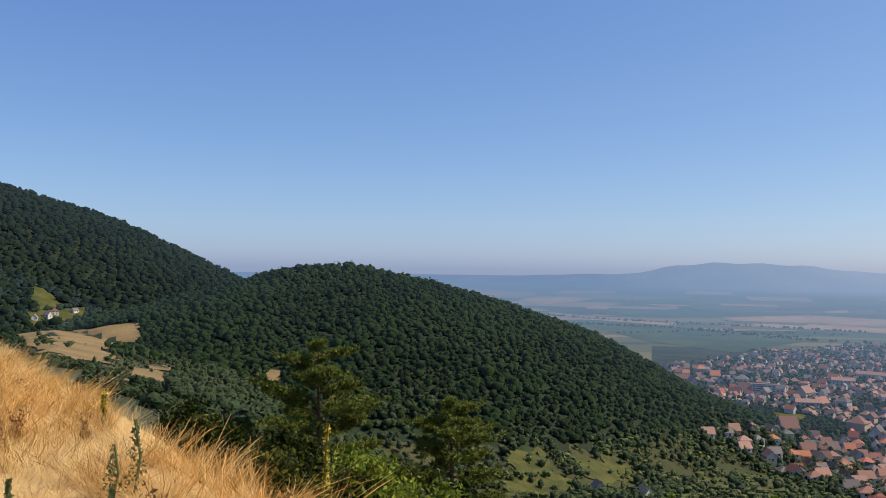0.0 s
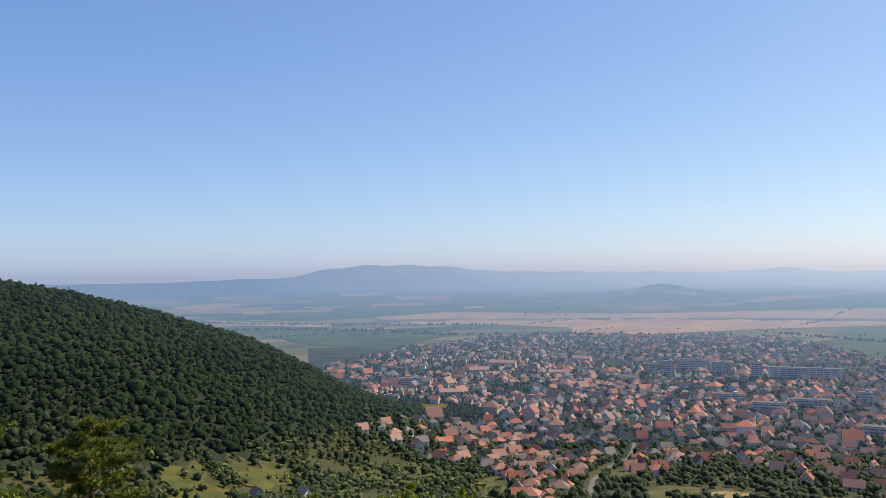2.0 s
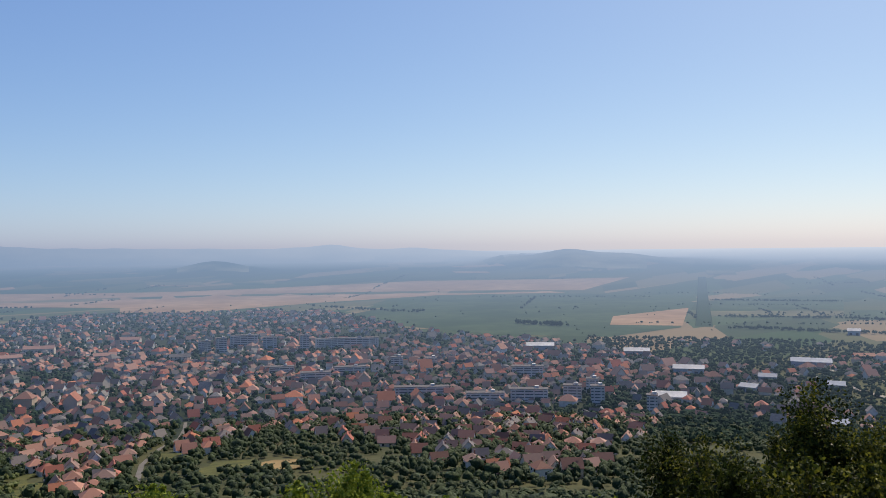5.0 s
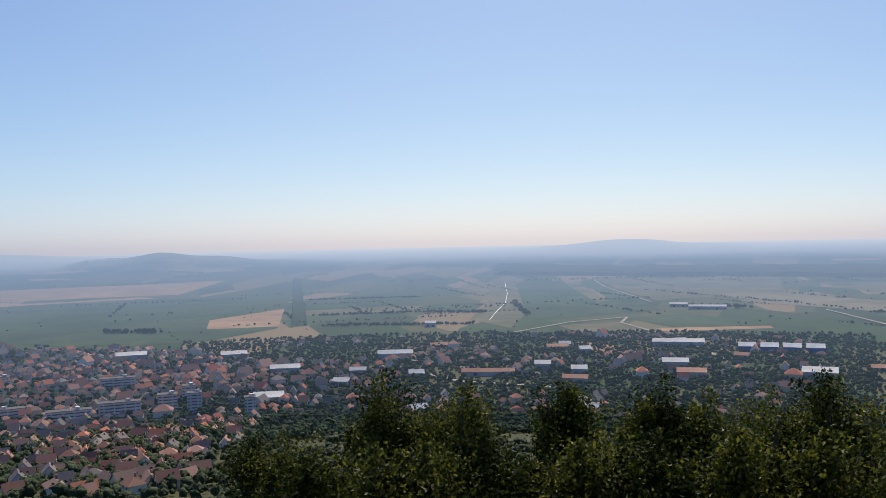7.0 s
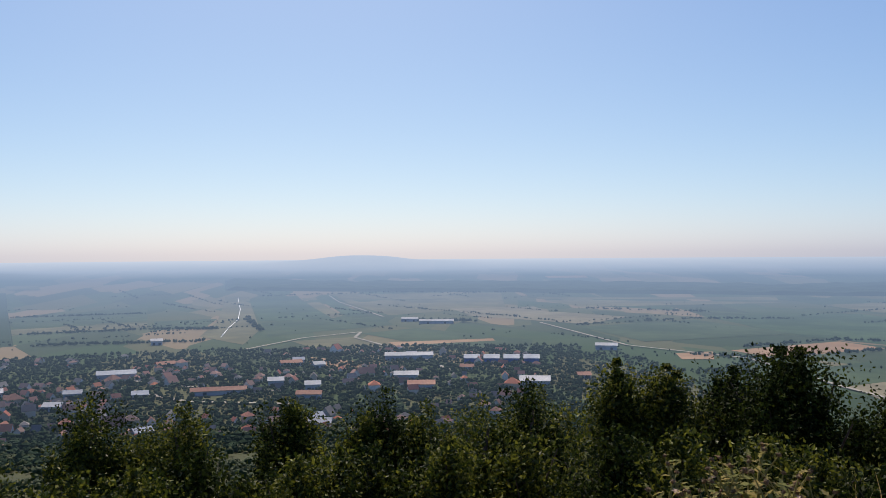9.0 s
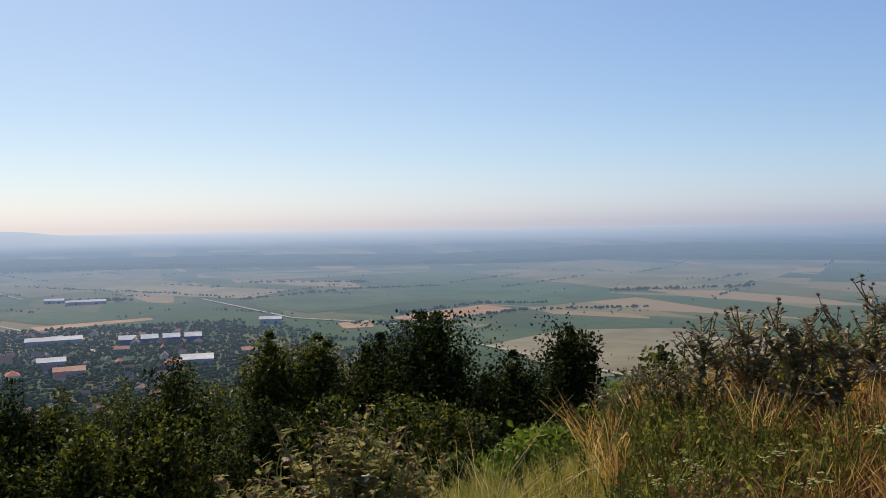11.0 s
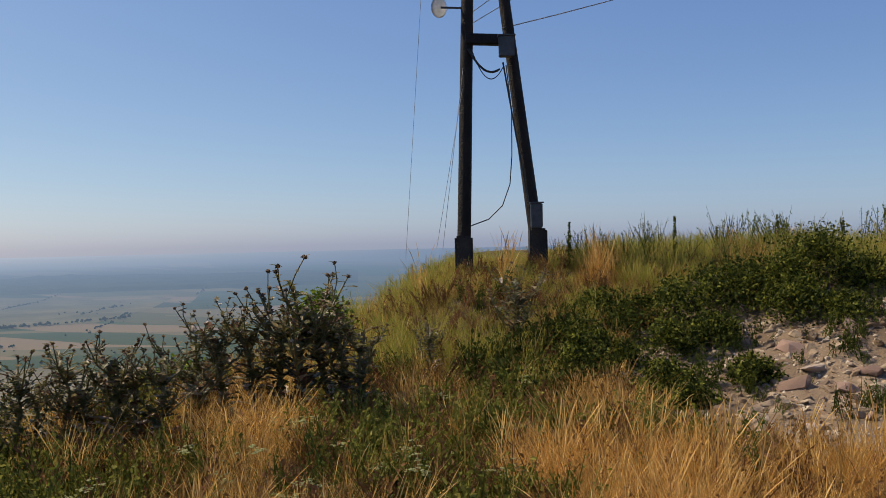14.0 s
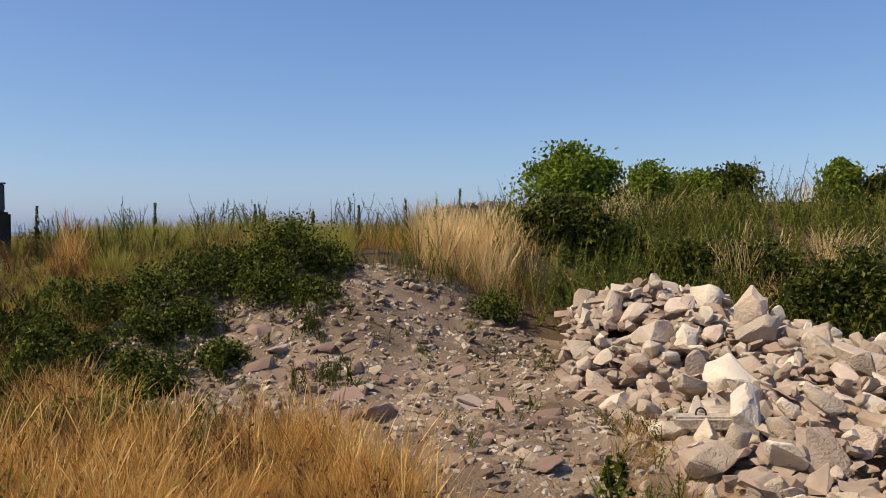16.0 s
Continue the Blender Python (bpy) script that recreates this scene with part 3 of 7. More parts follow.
turn = radians(-38) + rng.choice([0, math.pi / 2], len(s)) + 0.5 * np.sin(s[:, 0] / 140) + 0.4 * np.sin(s[:, 1] / 110 + 2) + rng.uniform(-0.2, 0.2, len(s))
style = rng.integers(0, len(STYLES), len(s))
grey = rng.random(len(s)) < 0.25
NEAR = 280


def house_thing(kind, roofmat):
    wall, wf, roof, rf = STYLES[kind]
    top = new("house")
    part("wall", mesh_of("house_wall", wall, wf, (M_WALL,)), None, top)
    rp = part("roof", mesh_of("house_roof", roof, rf, (roofmat,)), None, top)
    w, l, eave = wall[1, 0], wall[2, 1], wall[4, 2]
    bm = bmesh.new()
    bmesh.ops.create_cube(bm, size=1, matrix=Matrix.LocRotScale((w * 0.35, l * 0.3, eave + 2.6), None, (0.7, 0.7, 2.6)))
    part("chimney", bm, M_CHIM, rp)
    for sx_ in (-1, 1):
        for k in (-0.45, 0.4):
            for z in ([1.6] if eave < 4.5 else [1.4, 4.0]):
                bm = bmesh.new()
                bmesh.ops.create_cube(bm, size=1, matrix=Matrix.LocRotScale((sx_ * w, k * l, z), None, (0.12, 1.3, 1.3)))
                part("window", bm, M_PANE, top)
    for sy_ in (-1, 1):
        bm = bmesh.new()
        bmesh.ops.create_cube(bm, size=1, matrix=Matrix.LocRotScale((0.8, sy_ * l, eave * 0.55), None, (1.3, 0.12, 1.3)))
        part("window", bm, M_PANE, top)
    return top


LABELS = ["white rendered house with a steep clay-tiled gable roof", "two-storey rendered house with red tiled gable roof", "low house with a hipped terracotta roof",
          "square two-storey house with hipped tiled roof", "long narrow house with orange tiled roof", "house with a tall steep tiled roof"]
first = {}
for k in range(min(NEAR, len(s))):
    m = pose(s[k, 0], s[k, 1], zs[k], 0, 0, math.degrees(turn[k]))
    key = (int(style[k]), bool(grey[k]))
    if key in first:
        copy_thing(first[key], m)
    else:
        h = house_thing(key[0], M_ROOFGREY if key[1] else M_ROOF)
        h.matrix_basis = m
        label = LABELS[key[0]].replace("red tiled", "dark grey").replace("clay-tiled", "grey").replace("terracotta", "grey").replace("orange tiled", "grey") if key[1] else LABELS[key[0]]
        first[key] = tagged(h, label, "house", "houses of the town")
# a few houses in the valley beside the vineyard
for k, (a, d) in enumerate(((27.0, 848), (26.3, 856), (25.9, 868), (24.8, 882))):
    x, y = polar(a, d)
    o = copy_thing(first[sorted(first)[(3 * k) % len(first)]], pose(x, y, float(height(x, y)), 0, 0, 20 + 50 * k))
    o.scale = (0.72, 0.72, 0.72)
cw, cr, cg = [], [], []
for k, st in enumerate(STYLES):
    for g in (False, True):
        q = np.where((style == k) & (grey == g) & (np.arange(len(s)) >= NEAR))[0]
        if len(q):
            pl = np.column_stack([s[q], zs[q]])
            sc = rng.uniform(0.65, 1.22, len(q)) * np.interp(r[q], (700, 1100, 1700), (1.0, 1.0, 0.85)) * np.where((rng.random(len(q)) < 0.07) & (r[q] > 800), 1.6, 1.0)
            cw.append(stamp(st[0], st[1], pl, turn[q], sc))
            (cg if g else cr).append(stamp(st[2], st[3], pl, turn[q], sc))
parts_ = [join(cw), join(cr), join(cg)]
idx = np.concatenate([np.full(len(p[1]), n) for n, p in enumerate(parts_)])
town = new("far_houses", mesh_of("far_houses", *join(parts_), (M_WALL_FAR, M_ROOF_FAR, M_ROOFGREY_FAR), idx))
tagged(town, "hundreds of small tiled-roof houses of the town", "houses", kind="stuff")

# garden trees between the houses
q = s[rng.integers(0, len(s), 17000)] + rng.normal(0, 15, (17000, 2))
near_s = s[:420]
q = np.concatenate([q, np.repeat(groves, 5, 0) + rng.normal(0, 8, (5 * len(groves), 2)), near_s[rng.integers(0, len(near_s), 5200)] + rng.normal(0, 13, (5200, 2))])
q = q[(np.hypot(q[:, 0], q[:, 1]) > 375) & clear_of(q) & off_street(q, 4.5)]
near_q = np.hypot(q[:, 0], q[:, 1]) < 720
for name, sel, mat_, stock in (("town_trees", near_q, M_TOWNTREE, FINE), ("far_town_trees", ~near_q, M_FARTREE, TINY)):
    t = new(name, mesh_of(name, *plant(q[sel], 2.8 + 6.0 * rng.random(sel.sum()) ** 1.4, 0.95, 0.15, stock), (mat_,), None, True))
    tagged(t, "dark green garden trees between the houses", "trees", kind="stuff")

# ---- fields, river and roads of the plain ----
# Crops and roads get the same haze glow.
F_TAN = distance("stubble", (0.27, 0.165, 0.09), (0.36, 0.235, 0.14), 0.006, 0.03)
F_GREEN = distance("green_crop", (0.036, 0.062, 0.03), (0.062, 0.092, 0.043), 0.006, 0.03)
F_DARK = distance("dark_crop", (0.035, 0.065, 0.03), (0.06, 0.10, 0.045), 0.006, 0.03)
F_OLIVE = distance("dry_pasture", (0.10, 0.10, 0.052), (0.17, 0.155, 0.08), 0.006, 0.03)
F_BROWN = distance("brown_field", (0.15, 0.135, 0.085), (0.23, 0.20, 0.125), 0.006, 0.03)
# Matte near-white base colour paints the sun's glint on the river.
F_GLINT = distance("white_river_glint", (0.9, 0.92, 0.95), (0.95, 0.97, 1.0), 0.01, 0.05, most=0.3)
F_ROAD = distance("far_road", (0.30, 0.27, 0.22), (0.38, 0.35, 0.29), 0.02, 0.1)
lift = [0.35]


def field(label, mat, *corners, name="field", category="field"):
    """One field draped on the plain; corners as azimuth and distance."""
    lift[0] += 0.012
    bm = bmesh.new()
    bm.faces.new([bm.verts.new((*polar(a, r), 0)) for a, r in corners])
    bmesh.ops.triangulate(bm, faces=bm.faces[:])
    bmesh.ops.subdivide_edges(bm, edges=bm.edges[:], cuts=9 if name == "meadow" else 5, use_grid_fill=True)
    if name == "meadow":
        for v in bm.verts:
            v.co += Vector((noise.noise(v.co * 0.05), noise.noise(v.co * 0.05 + Vector((40, 0, 0))), 0)) * 14
    co = np.array([v.co for v in bm.verts])
    for v, z in zip(bm.verts, height(co[:, 0], co[:, 1])):
        v.co.z = z + lift[0] + (0.4 if name == "meadow" else 0)
    bmesh.ops.recalc_face_normals(bm, faces=bm.faces[:])
    if sum(f.normal.z for f in bm.faces) < 0:
        bmesh.ops.reverse_faces(bm, faces=bm.faces[:])
    return tagged(new(name, bm_mesh(name, bm, mat)), label, category, kind="structure")


def ribbon(name, label, mat, wide, *line, category="road", up=0.2):
    """A road or water course along azimuths and distances."""
    pts = np.array([polar(a, r) for a, r in line])
    t = np.linspace(0, len(pts) - 1, 12 * (len(pts) - 1) + 1)
    x, y = np.interp(t, range(len(pts)), pts[:, 0]), np.interp(t, range(len(pts)), pts[:, 1])
    dx, dy = np.gradient(x), np.gradient(y)
    n = np.hypot(dx, dy)
    px, py = -dy / n * wide / 2, dx / n * wide / 2
    v = np.concatenate([np.column_stack([x + px, y + py]), np.column_stack([x - px, y - py])])
    z = height(v[:, 0], v[:, 1]) + lift[0] + up
    k = len(x)
    f = np.array([(i, i + k, i + k + 1, i + 1) for i in range(k - 1)])
    return tagged(new(name, mesh_of(name, np.column_stack([v, z]), f, (mat,))), label, category, kind="structure")


field("wide pinkish-tan stubble field", F_TAN, (-16.6, 2950), (-21.7, 3100), (-32.6, 2992), (-38.3, 3035), (-42.9, 3105), (-42.8, 2684), (-32.6, 2347), (-25.4, 2579), (-19.8, 2643))
field("long pinkish-tan stubble field", F_TAN, (-29.8, 2880), (-37.4, 3017), (-48.8, 3210), (-62.9, 3282), (-59.3, 2792), (-50.3, 2695), (-42.2, 2417), (-34.4, 2172), (-29.8, 2203))
field("broad green crop field", F_GREEN, (-44.0, 1958), (-50.3, 2551), (-60.1, 2753), (-67.0, 2337), (-66.1, 1636), (-61.6, 1458), (-54.0, 1500), (-47.3, 1687))
field("small tan stubble field", F_TAN, (-61.8, 1872), (-66.6, 2131), (-66.2, 1670), (-61.6, 1675))
field("grey-green crop strip", F_GREEN, (-67.9, 2383), (-75.7, 2800), (-75.7, 2148), (-68.1, 2092))
field("thin tan strip", F_OLIVE, (-67.8, 2039), (-75.7, 2094), (-75.7, 1962), (-67.8, 1911))
field("bright green crop field", F_GREEN, (-76.1, 2133), (-80.0, 2159), (-79.2, 1895), (-76.1, 1876))
field("pale dry flood land beside the river", F_OLIVE, (-80.5, 3020), (-82.0, 3026), (-82.7, 1818), (-81.6, 1522), (-78.9, 1703), (-80.0, 2088))
field("dark green crop block", F_DARK, (-82.1, 2861), (-85.1, 3013), (-88.1, 2090), (-82.7, 2044))
field("narrow tan strip", F_OLIVE, (-85.4, 2923), (-86.3, 2950), (-88.1, 2168), (-87.4, 2094))
field("dark green crop strip", F_DARK, (-86.5, 2968), (-87.2, 2980), (-89.8, 2177), (-88.4, 2146))
field("green crop field", F_GREEN, (-82.8, 1990), (-90.4, 2133), (-91.5, 1876), (-83.2, 1667))
field("wide olive pasture", F_OLIVE, (-87.4, 3054), (-98.7, 3044), (-99.0, 2487), (-91.2, 2170))
field("green crop field", F_GREEN, (-89.3, 1684), (-93.0, 1788), (-100.8, 1539), (-100.4, 1350), (-95.3, 1381))
field("tan strip in a green field", F_TAN, (-91.1, 1508), (-98.1, 1564), (-98.3, 1525), (-91.6, 1452))
field("dry brown field", F_OLIVE, (-84.7, 1560), (-88.9, 1616), (-92.3, 1360), (-87.7, 1329))
field("small bright green plot", F_GREEN, (-83.8, 1306), (-85.6, 1314), (-85.6, 1184), (-83.6, 1190))
field("tan plot", F_TAN, (-85.8, 1313), (-90.6, 1221), (-90.4, 1179), (-85.9, 1189))
field("tan field", F_BROWN, (-95.3, 2417), (-100.9, 2487), (-102.3, 2159), (-96.8, 2116))
field("striped green field", F_GREEN, (-103.9, 1810), (-111.2, 2035), (-117.2, 1745), (-108.1, 1525))
field("tan stubble field", F_TAN, (-113.4, 1418), (-119.7, 1616), (-122.2, 1527), (-116.0, 1336))
field("small tan field", F_TAN, (-110.0, 1360), (-112.3, 1395), (-112.4, 1296), (-110.4, 1285))
field("dark grey-green field", F_DARK, (-111.5, 2163), (-120.8, 2335), (-130.1, 1776), (-123.0, 1568), (-117.9, 1684))
field("large pale olive pasture", F_OLIVE, (-118.7, 2678), (-125.1, 3004), (-140.0, 2900), (-138.5, 2364), (-135.1, 1960), (-128.5, 1974))
field("green meadow", F_GREEN, (-117.9, 1213), (-122.6, 1396), (-133.3, 1336), (-132.7, 1267), (-119.7, 1103))
field("brownish fallow field", F_BROWN, (-120.0, 1080), (-125.0, 1228), (-132.7, 1267), (-135.4, 1162), (-133.3, 914), (-126.7, 853))
field("long olive field", F_OLIVE, (-101.0, 2893), (-116.1, 2947), (-116.4, 2755), (-104.0, 2472))
field("tan field", F_BROWN, (-96.1, 2152), (-102.5, 2258), (-107.0, 2105), (-104.3, 1878))
field("far green field", F_GREEN, (-141.5, 2953), (-151.4, 2959), (-150.7, 2333), (-140.3, 2246))
field("tan field at the hill's foot", F_TAN, (-3.6, 3443), (-6.6, 3603), (-8.7, 3502), (-5.1, 3232))
field("tan strip", F_TAN, (-5.5, 2983), (-13.9, 2722), (-13.7, 2577), (-6.6, 2841))
field("green crop field", F_GREEN, (-7.0, 2650), (-13.9, 2528), (-22.0, 2208), (-17.4, 1767), (-12.1, 1968))
field("far tan field", F_TAN, (-11.4, 3349), (-14.9, 3336), (-13.5, 3252))
field("green crop belt", F_GREEN, (-4.0, 3200), (-16.0, 3150), (-24.0, 3180), (-20.0, 3110), (-13.0, 2880), (-6.0, 3000))
# the patchwork that goes on towards the far hills
for k in range(64):
    a, r = (rng.uniform(-60, -4) if k < 38 else rng.uniform(-150, -66)), rng.uniform(3080, 4150)
    w, l, sk = rng.uniform(1.2, 3.8), rng.uniform(60, 210), rng.uniform(-50, 50)
    field(("far green crop field", "far tan stubble field", "far pale pasture", "far dark crop field")[k % 4], (F_GREEN, F_TAN, F_OLIVE, F_DARK)[k % 4], (a, r), (a - w, r + sk), (a - w * 0.9, r + l + sk), (a + 0.1 * w, r + l))
ribbon("river", "narrow river coloured near-white for its sun glint", F_GLINT, 1.4, (-81.3, 2974), (-81.45, 2504), (-81.3, 2098), (-80.7, 1866), (-80.2, 1657), category="river", up=0.4)
ribbon("far_road", "pale country road", F_ROAD, 6, (-87.2, 2998), (-90.8, 2113))
ribbon("far_road", "pale winding country road", F_ROAD, 6, (-81.7, 1436), (-85.5, 1608), (-89.3, 1708), (-88.9, 1595), (-92.3, 1360), (-95.3, 1132))
ribbon("far_road", "pale straight road across the plain", F_ROAD, 6, (-101.3, 1909), (-107.0, 1455), (-114.5, 1314), (-119.7, 1079), (-129.4, 864))
ribbon("railway", "railway yard of parallel tracks", F_ROAD, 7, (-73.9, 1072), (-78.0, 947), (-84.6, 902), category="railway")
ribbon("railway", "railway track with a brown train shed beside", F_ROAD, 6, (-74.0, 1146), (-79.3, 1031), (-84.6, 986), category="railway")
M_ASPH = material("street_asphalt", (0.11, 0.10, 0.09), (0.18, 0.165, 0.145), 0.1, 1.0, 0.9, 0.2)
lift[0] = 0.4
ribbon("street", "narrow grey street between the houses", M_ASPH, 3.0, *STREET, category="street", up=0.0)
M_DRYMEADOW = material("dry_meadow", (0.15, 0.105, 0.045), (0.33, 0.23, 0.09), 0.03, 0.4, 0.95, 0.3, reach=0.5)
M_GREENMEADOW = material("green_meadow", (0.035, 0.05, 0.010), (0.12, 0.112, 0.023), 0.12, 0.6, 0.95, 0.3, reach=0.5)
lift[0] = 0.2
for look_, lab, c in MEADOWS:
    mat_ = M_DRYMEADOW if look_ == "dry" else M_GREENMEADOW
    field(lab, mat_, *c, name="meadow", category="meadow")

# ---- woods and trees of the plain ----
def wood(label, *corners, tall=14.0):
    """A far wood: an uneven raised canopy over a plan outline."""
    bm = bmesh.new()
    bm.faces.new([bm.verts.new((*polar(a, r), 0)) for a, r in corners])
    bmesh.ops.triangulate(bm, faces=bm.faces[:])
    bmesh.ops.subdivide_edges(bm, edges=bm.edges[:], cuts=14, use_grid_fill=True)
    rim = {v for e in bm.edges if e.is_boundary for v in e.verts}
    co = np.array([v.co for v in bm.verts])
    for v, z in zip(bm.verts, height(co[:, 0], co[:, 1])):
        v.co.z = z + (0.2 if v in rim else tall * (0.75 + 0.5 * noise.noise(v.co * 0.013)))
    bmesh.ops.recalc_face_normals(bm, faces=bm.faces[:])
    return tagged(new("far_wood", bm_mesh("far_wood", bm, M_FARTREE)), label, "wood", kind="stuff")


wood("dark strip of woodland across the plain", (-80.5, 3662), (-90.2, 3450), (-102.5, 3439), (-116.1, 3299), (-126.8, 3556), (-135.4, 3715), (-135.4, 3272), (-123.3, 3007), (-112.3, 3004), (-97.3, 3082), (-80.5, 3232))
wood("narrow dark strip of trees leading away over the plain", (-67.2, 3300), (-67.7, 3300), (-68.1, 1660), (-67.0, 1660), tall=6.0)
wood("far woodland tinted blue-green by painted haze", (-127.5, 3300), (-132.8, 3648), (-151.7, 3585), (-151.7, 3085), (-136.6, 3060), (-130, 3080))


def speckle(n, az0, az1, r0, r1, lo, hi, scale=0.01, level=0.0, bias=1.0):
    a = rng.uniform(az0, az1, n)
    r = r0 + (r1 - r0) * rng.random(n) ** bias
    t = np.radians(a)
    q = np.column_stack([-np.sin(t) * r, np.cos(t) * r])
    q = q[clearing(q, scale, level)]
    return q, rng.uniform(lo, hi, len(q))


def hedge(n, lo, hi, *line, wide=4):
    pts = np.array([polar(a, r) for a, r in line])
    t = rng.uniform(0, len(pts) - 1, n)
    q = np.column_stack([np.interp(t, range(len(pts)), pts[:, 0]), np.interp(t, range(len(pts)), pts[:, 1])])
    return q + rng.normal(0, wide, q.shape), rng.uniform(lo, hi, n)


groups_ = [speckle(16000, -104, -60, 560, 1450, 2.8, 8, 0.008, 0.5), speckle(2600, -115, -103, 620, 1350, 2.5, 7, 0.008, 0.2), speckle(700, -138, -100, 700, 1500, 2.5, 6, 0.006, -0.2),
           speckle(900, -150, -66, 1350, 2900, 2.5, 6.5, 0.006, -0.25), speckle(300, -66, -40, 1500, 2600, 3, 6, 0.006, -0.2), hedge(200, 4, 9, (-68.5, 1880), (-76, 1900), (-80, 1860)), hedge(140, 4, 8, (-68, 2420), (-75.5, 2420)), hedge(120, 5, 9, (-82, 3000), (-91, 3080), (-99, 3060)), hedge(150, 5, 9, (-69, 1640), (-79, 1600)), hedge(150, 4, 8, (-103.5, 1850), (-111, 2060), (-117, 2120)), hedge(120, 4, 8, (-114, 1460), (-119.5, 1640), (-124, 1640)), speckle(300, -66, -8, 1900, 3000, 3, 8, 0.004, -0.3),
           hedge(160, 6, 12, (-7, 2540), (-14, 2440), (-22, 2150), (-31, 2120)), hedge(120, 6, 11, (-5, 2900), (-14, 2690), (-25, 2560)),
           hedge(60, 7, 13, (-55.5, 1700), (-58.5, 1640)), hedge(40, 8, 12, (-81.9, 2150), (-82.8, 1750)), hedge(50, 7, 12, (-42, 2250), (-45.5, 2100), (-49, 2000)),
           hedge(90, 5, 9, (-116, 1330), (-122.5, 1500), (-131, 1560)), hedge(70, 6, 12, (-128, 1900), (-132, 1960), (-137, 2050)), hedge(60, 5, 10, (-104, 2400), (-112, 2300)),
           hedge(50, 8, 13, (-84.5, 1390), (-88, 1300)), hedge(80, 5, 10, (-100, 1330), (-95, 1370), (-89, 1290)), hedge(45, 9, 14, (-93, 1960), (-97, 1930))]
for k in range(70):
    a, d = rng.uniform(-150, -66) if k < 50 else rng.uniform(-60, -5), rng.uniform(1500, 3300)
    d = max(d, 2300) if k >= 50 else d
    tn, ln_ = (0.5 + rng.choice([0, 1.57])), rng.uniform(60, 260)
    x, y = polar(a, d)
    ends = [(x - math.cos(tn) * ln_, y - math.sin(tn) * ln_), (x + math.cos(tn) * ln_, y + math.sin(tn) * ln_)]
    t_ = rng.random(int(ln_ / 5))[:, None]
    groups_.append((np.array(ends[0]) * (1 - t_) + np.array(ends[1]) * t_ + rng.normal(0, 2.5, (len(t_), 2)), rng.uniform(3, 7.5, len(t_))))
q = np.concatenate([g[0] for g in groups_])
sz = np.concatenate([g[1] for g in groups_])
t = new("plain_trees", mesh_of("plain_trees", *plant(q, sz, 0.95, 0.15, TINY), (M_FARTREE,)))
tagged(t, "scattered dark trees and hedges on the plain", "trees", kind="stuff")

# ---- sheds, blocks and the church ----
# Sheds and blocks carry a reduced share of the haze glow.
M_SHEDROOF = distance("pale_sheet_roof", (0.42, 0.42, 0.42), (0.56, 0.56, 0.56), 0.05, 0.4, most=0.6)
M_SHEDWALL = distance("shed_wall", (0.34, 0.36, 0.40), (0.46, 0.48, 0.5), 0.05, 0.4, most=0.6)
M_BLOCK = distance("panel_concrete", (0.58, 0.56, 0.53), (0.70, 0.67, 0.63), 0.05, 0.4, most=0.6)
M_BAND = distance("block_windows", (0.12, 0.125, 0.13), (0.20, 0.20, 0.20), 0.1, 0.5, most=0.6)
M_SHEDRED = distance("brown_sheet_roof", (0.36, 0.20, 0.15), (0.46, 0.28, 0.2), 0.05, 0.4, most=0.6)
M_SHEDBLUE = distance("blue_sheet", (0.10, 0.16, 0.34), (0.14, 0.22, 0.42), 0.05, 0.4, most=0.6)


def box(cx, cy, cz, w, l, h):
    bm = bmesh.new()
    bmesh.ops.create_cube(bm, size=1, matrix=Matrix.LocRotScale((cx, cy, cz), None, (w, l, h)))
    return bm


def shed(label, az0, az1, r, deep=25, tall=7, roof=None, wall=None, swing=0):
    """A low hall seen broadside between two bearings, with a shallow gable roof."""
    w = r * radians(abs(az1 - az0))
    top = new("shed")
    x, y = polar((az0 + az1) / 2, r + deep / 2)
    a, b = w / 2, deep / 2
    part("wall", box(0, 0, tall / 2 - 1, w, deep, tall + 2), wall or M_SHEDWALL, top)
    v = np.array([(-a - 1, -b - 1, tall), (a + 1, -b - 1, tall), (a + 1, 0, tall + 3.5), (-a - 1, 0, tall + 3.5), (a + 1, b + 1, tall), (-a - 1, b + 1, tall)], float)
    v = np.concatenate([v, v + (0, 0, 0.4)])
    f = [(6, 7, 8, 9), (9, 8, 10, 11), (0, 3, 2, 1), (3, 5, 4, 2), (0, 1, 7, 6), (1, 2, 8, 7), (2, 4, 10, 8), (4, 5, 11, 10), (5, 3, 9, 11), (3, 0, 6, 9)]
    part("roof", mesh_of("shed_roof", v, f, (roof or M_SHEDROOF,)), None, top)
    for k in (-0.25, 0.25):
        part("gate", box(k * w, -b - 0.06, 2, 4, 0.15, 4), M_BAND, top)
    top.matrix_basis = pose(x, y, float(height(x, y)), 0, 0, (az0 + az1) / 2 + swing)
    return tagged(top, label, "shed", "sheds of the outskirts")


shed("long white-roofed warehouse among trees", -90.9, -94.1, 1253, 30)
shed("bright white-roofed hall by the railway", -91.5, -93.1, 1052, 26)
shed("pale pink-roofed hall by the railway", -92.4, -94.2, 975, 22, roof=M_SHEDRED)
for k in range(4):
    shed("blue industrial hall with pale roof", -96.2 - 1.33 * k, -97.2 - 1.33 * k, 1205, 40, 8, roof=M_SHEDWALL, wall=M_SHEDBLUE)
shed("long pale farm shed among trees", -93.2, -95.5, 1900, 20, 6)
shed("pale farm shed among trees", -92.0, -93.1, 1966, 20, 6)
shed("white-roofed shed on the plain", -104.9, -106.3, 1390, 22)
shed("white factory hall behind houses", -56.1, -57.9, 1267, 30)
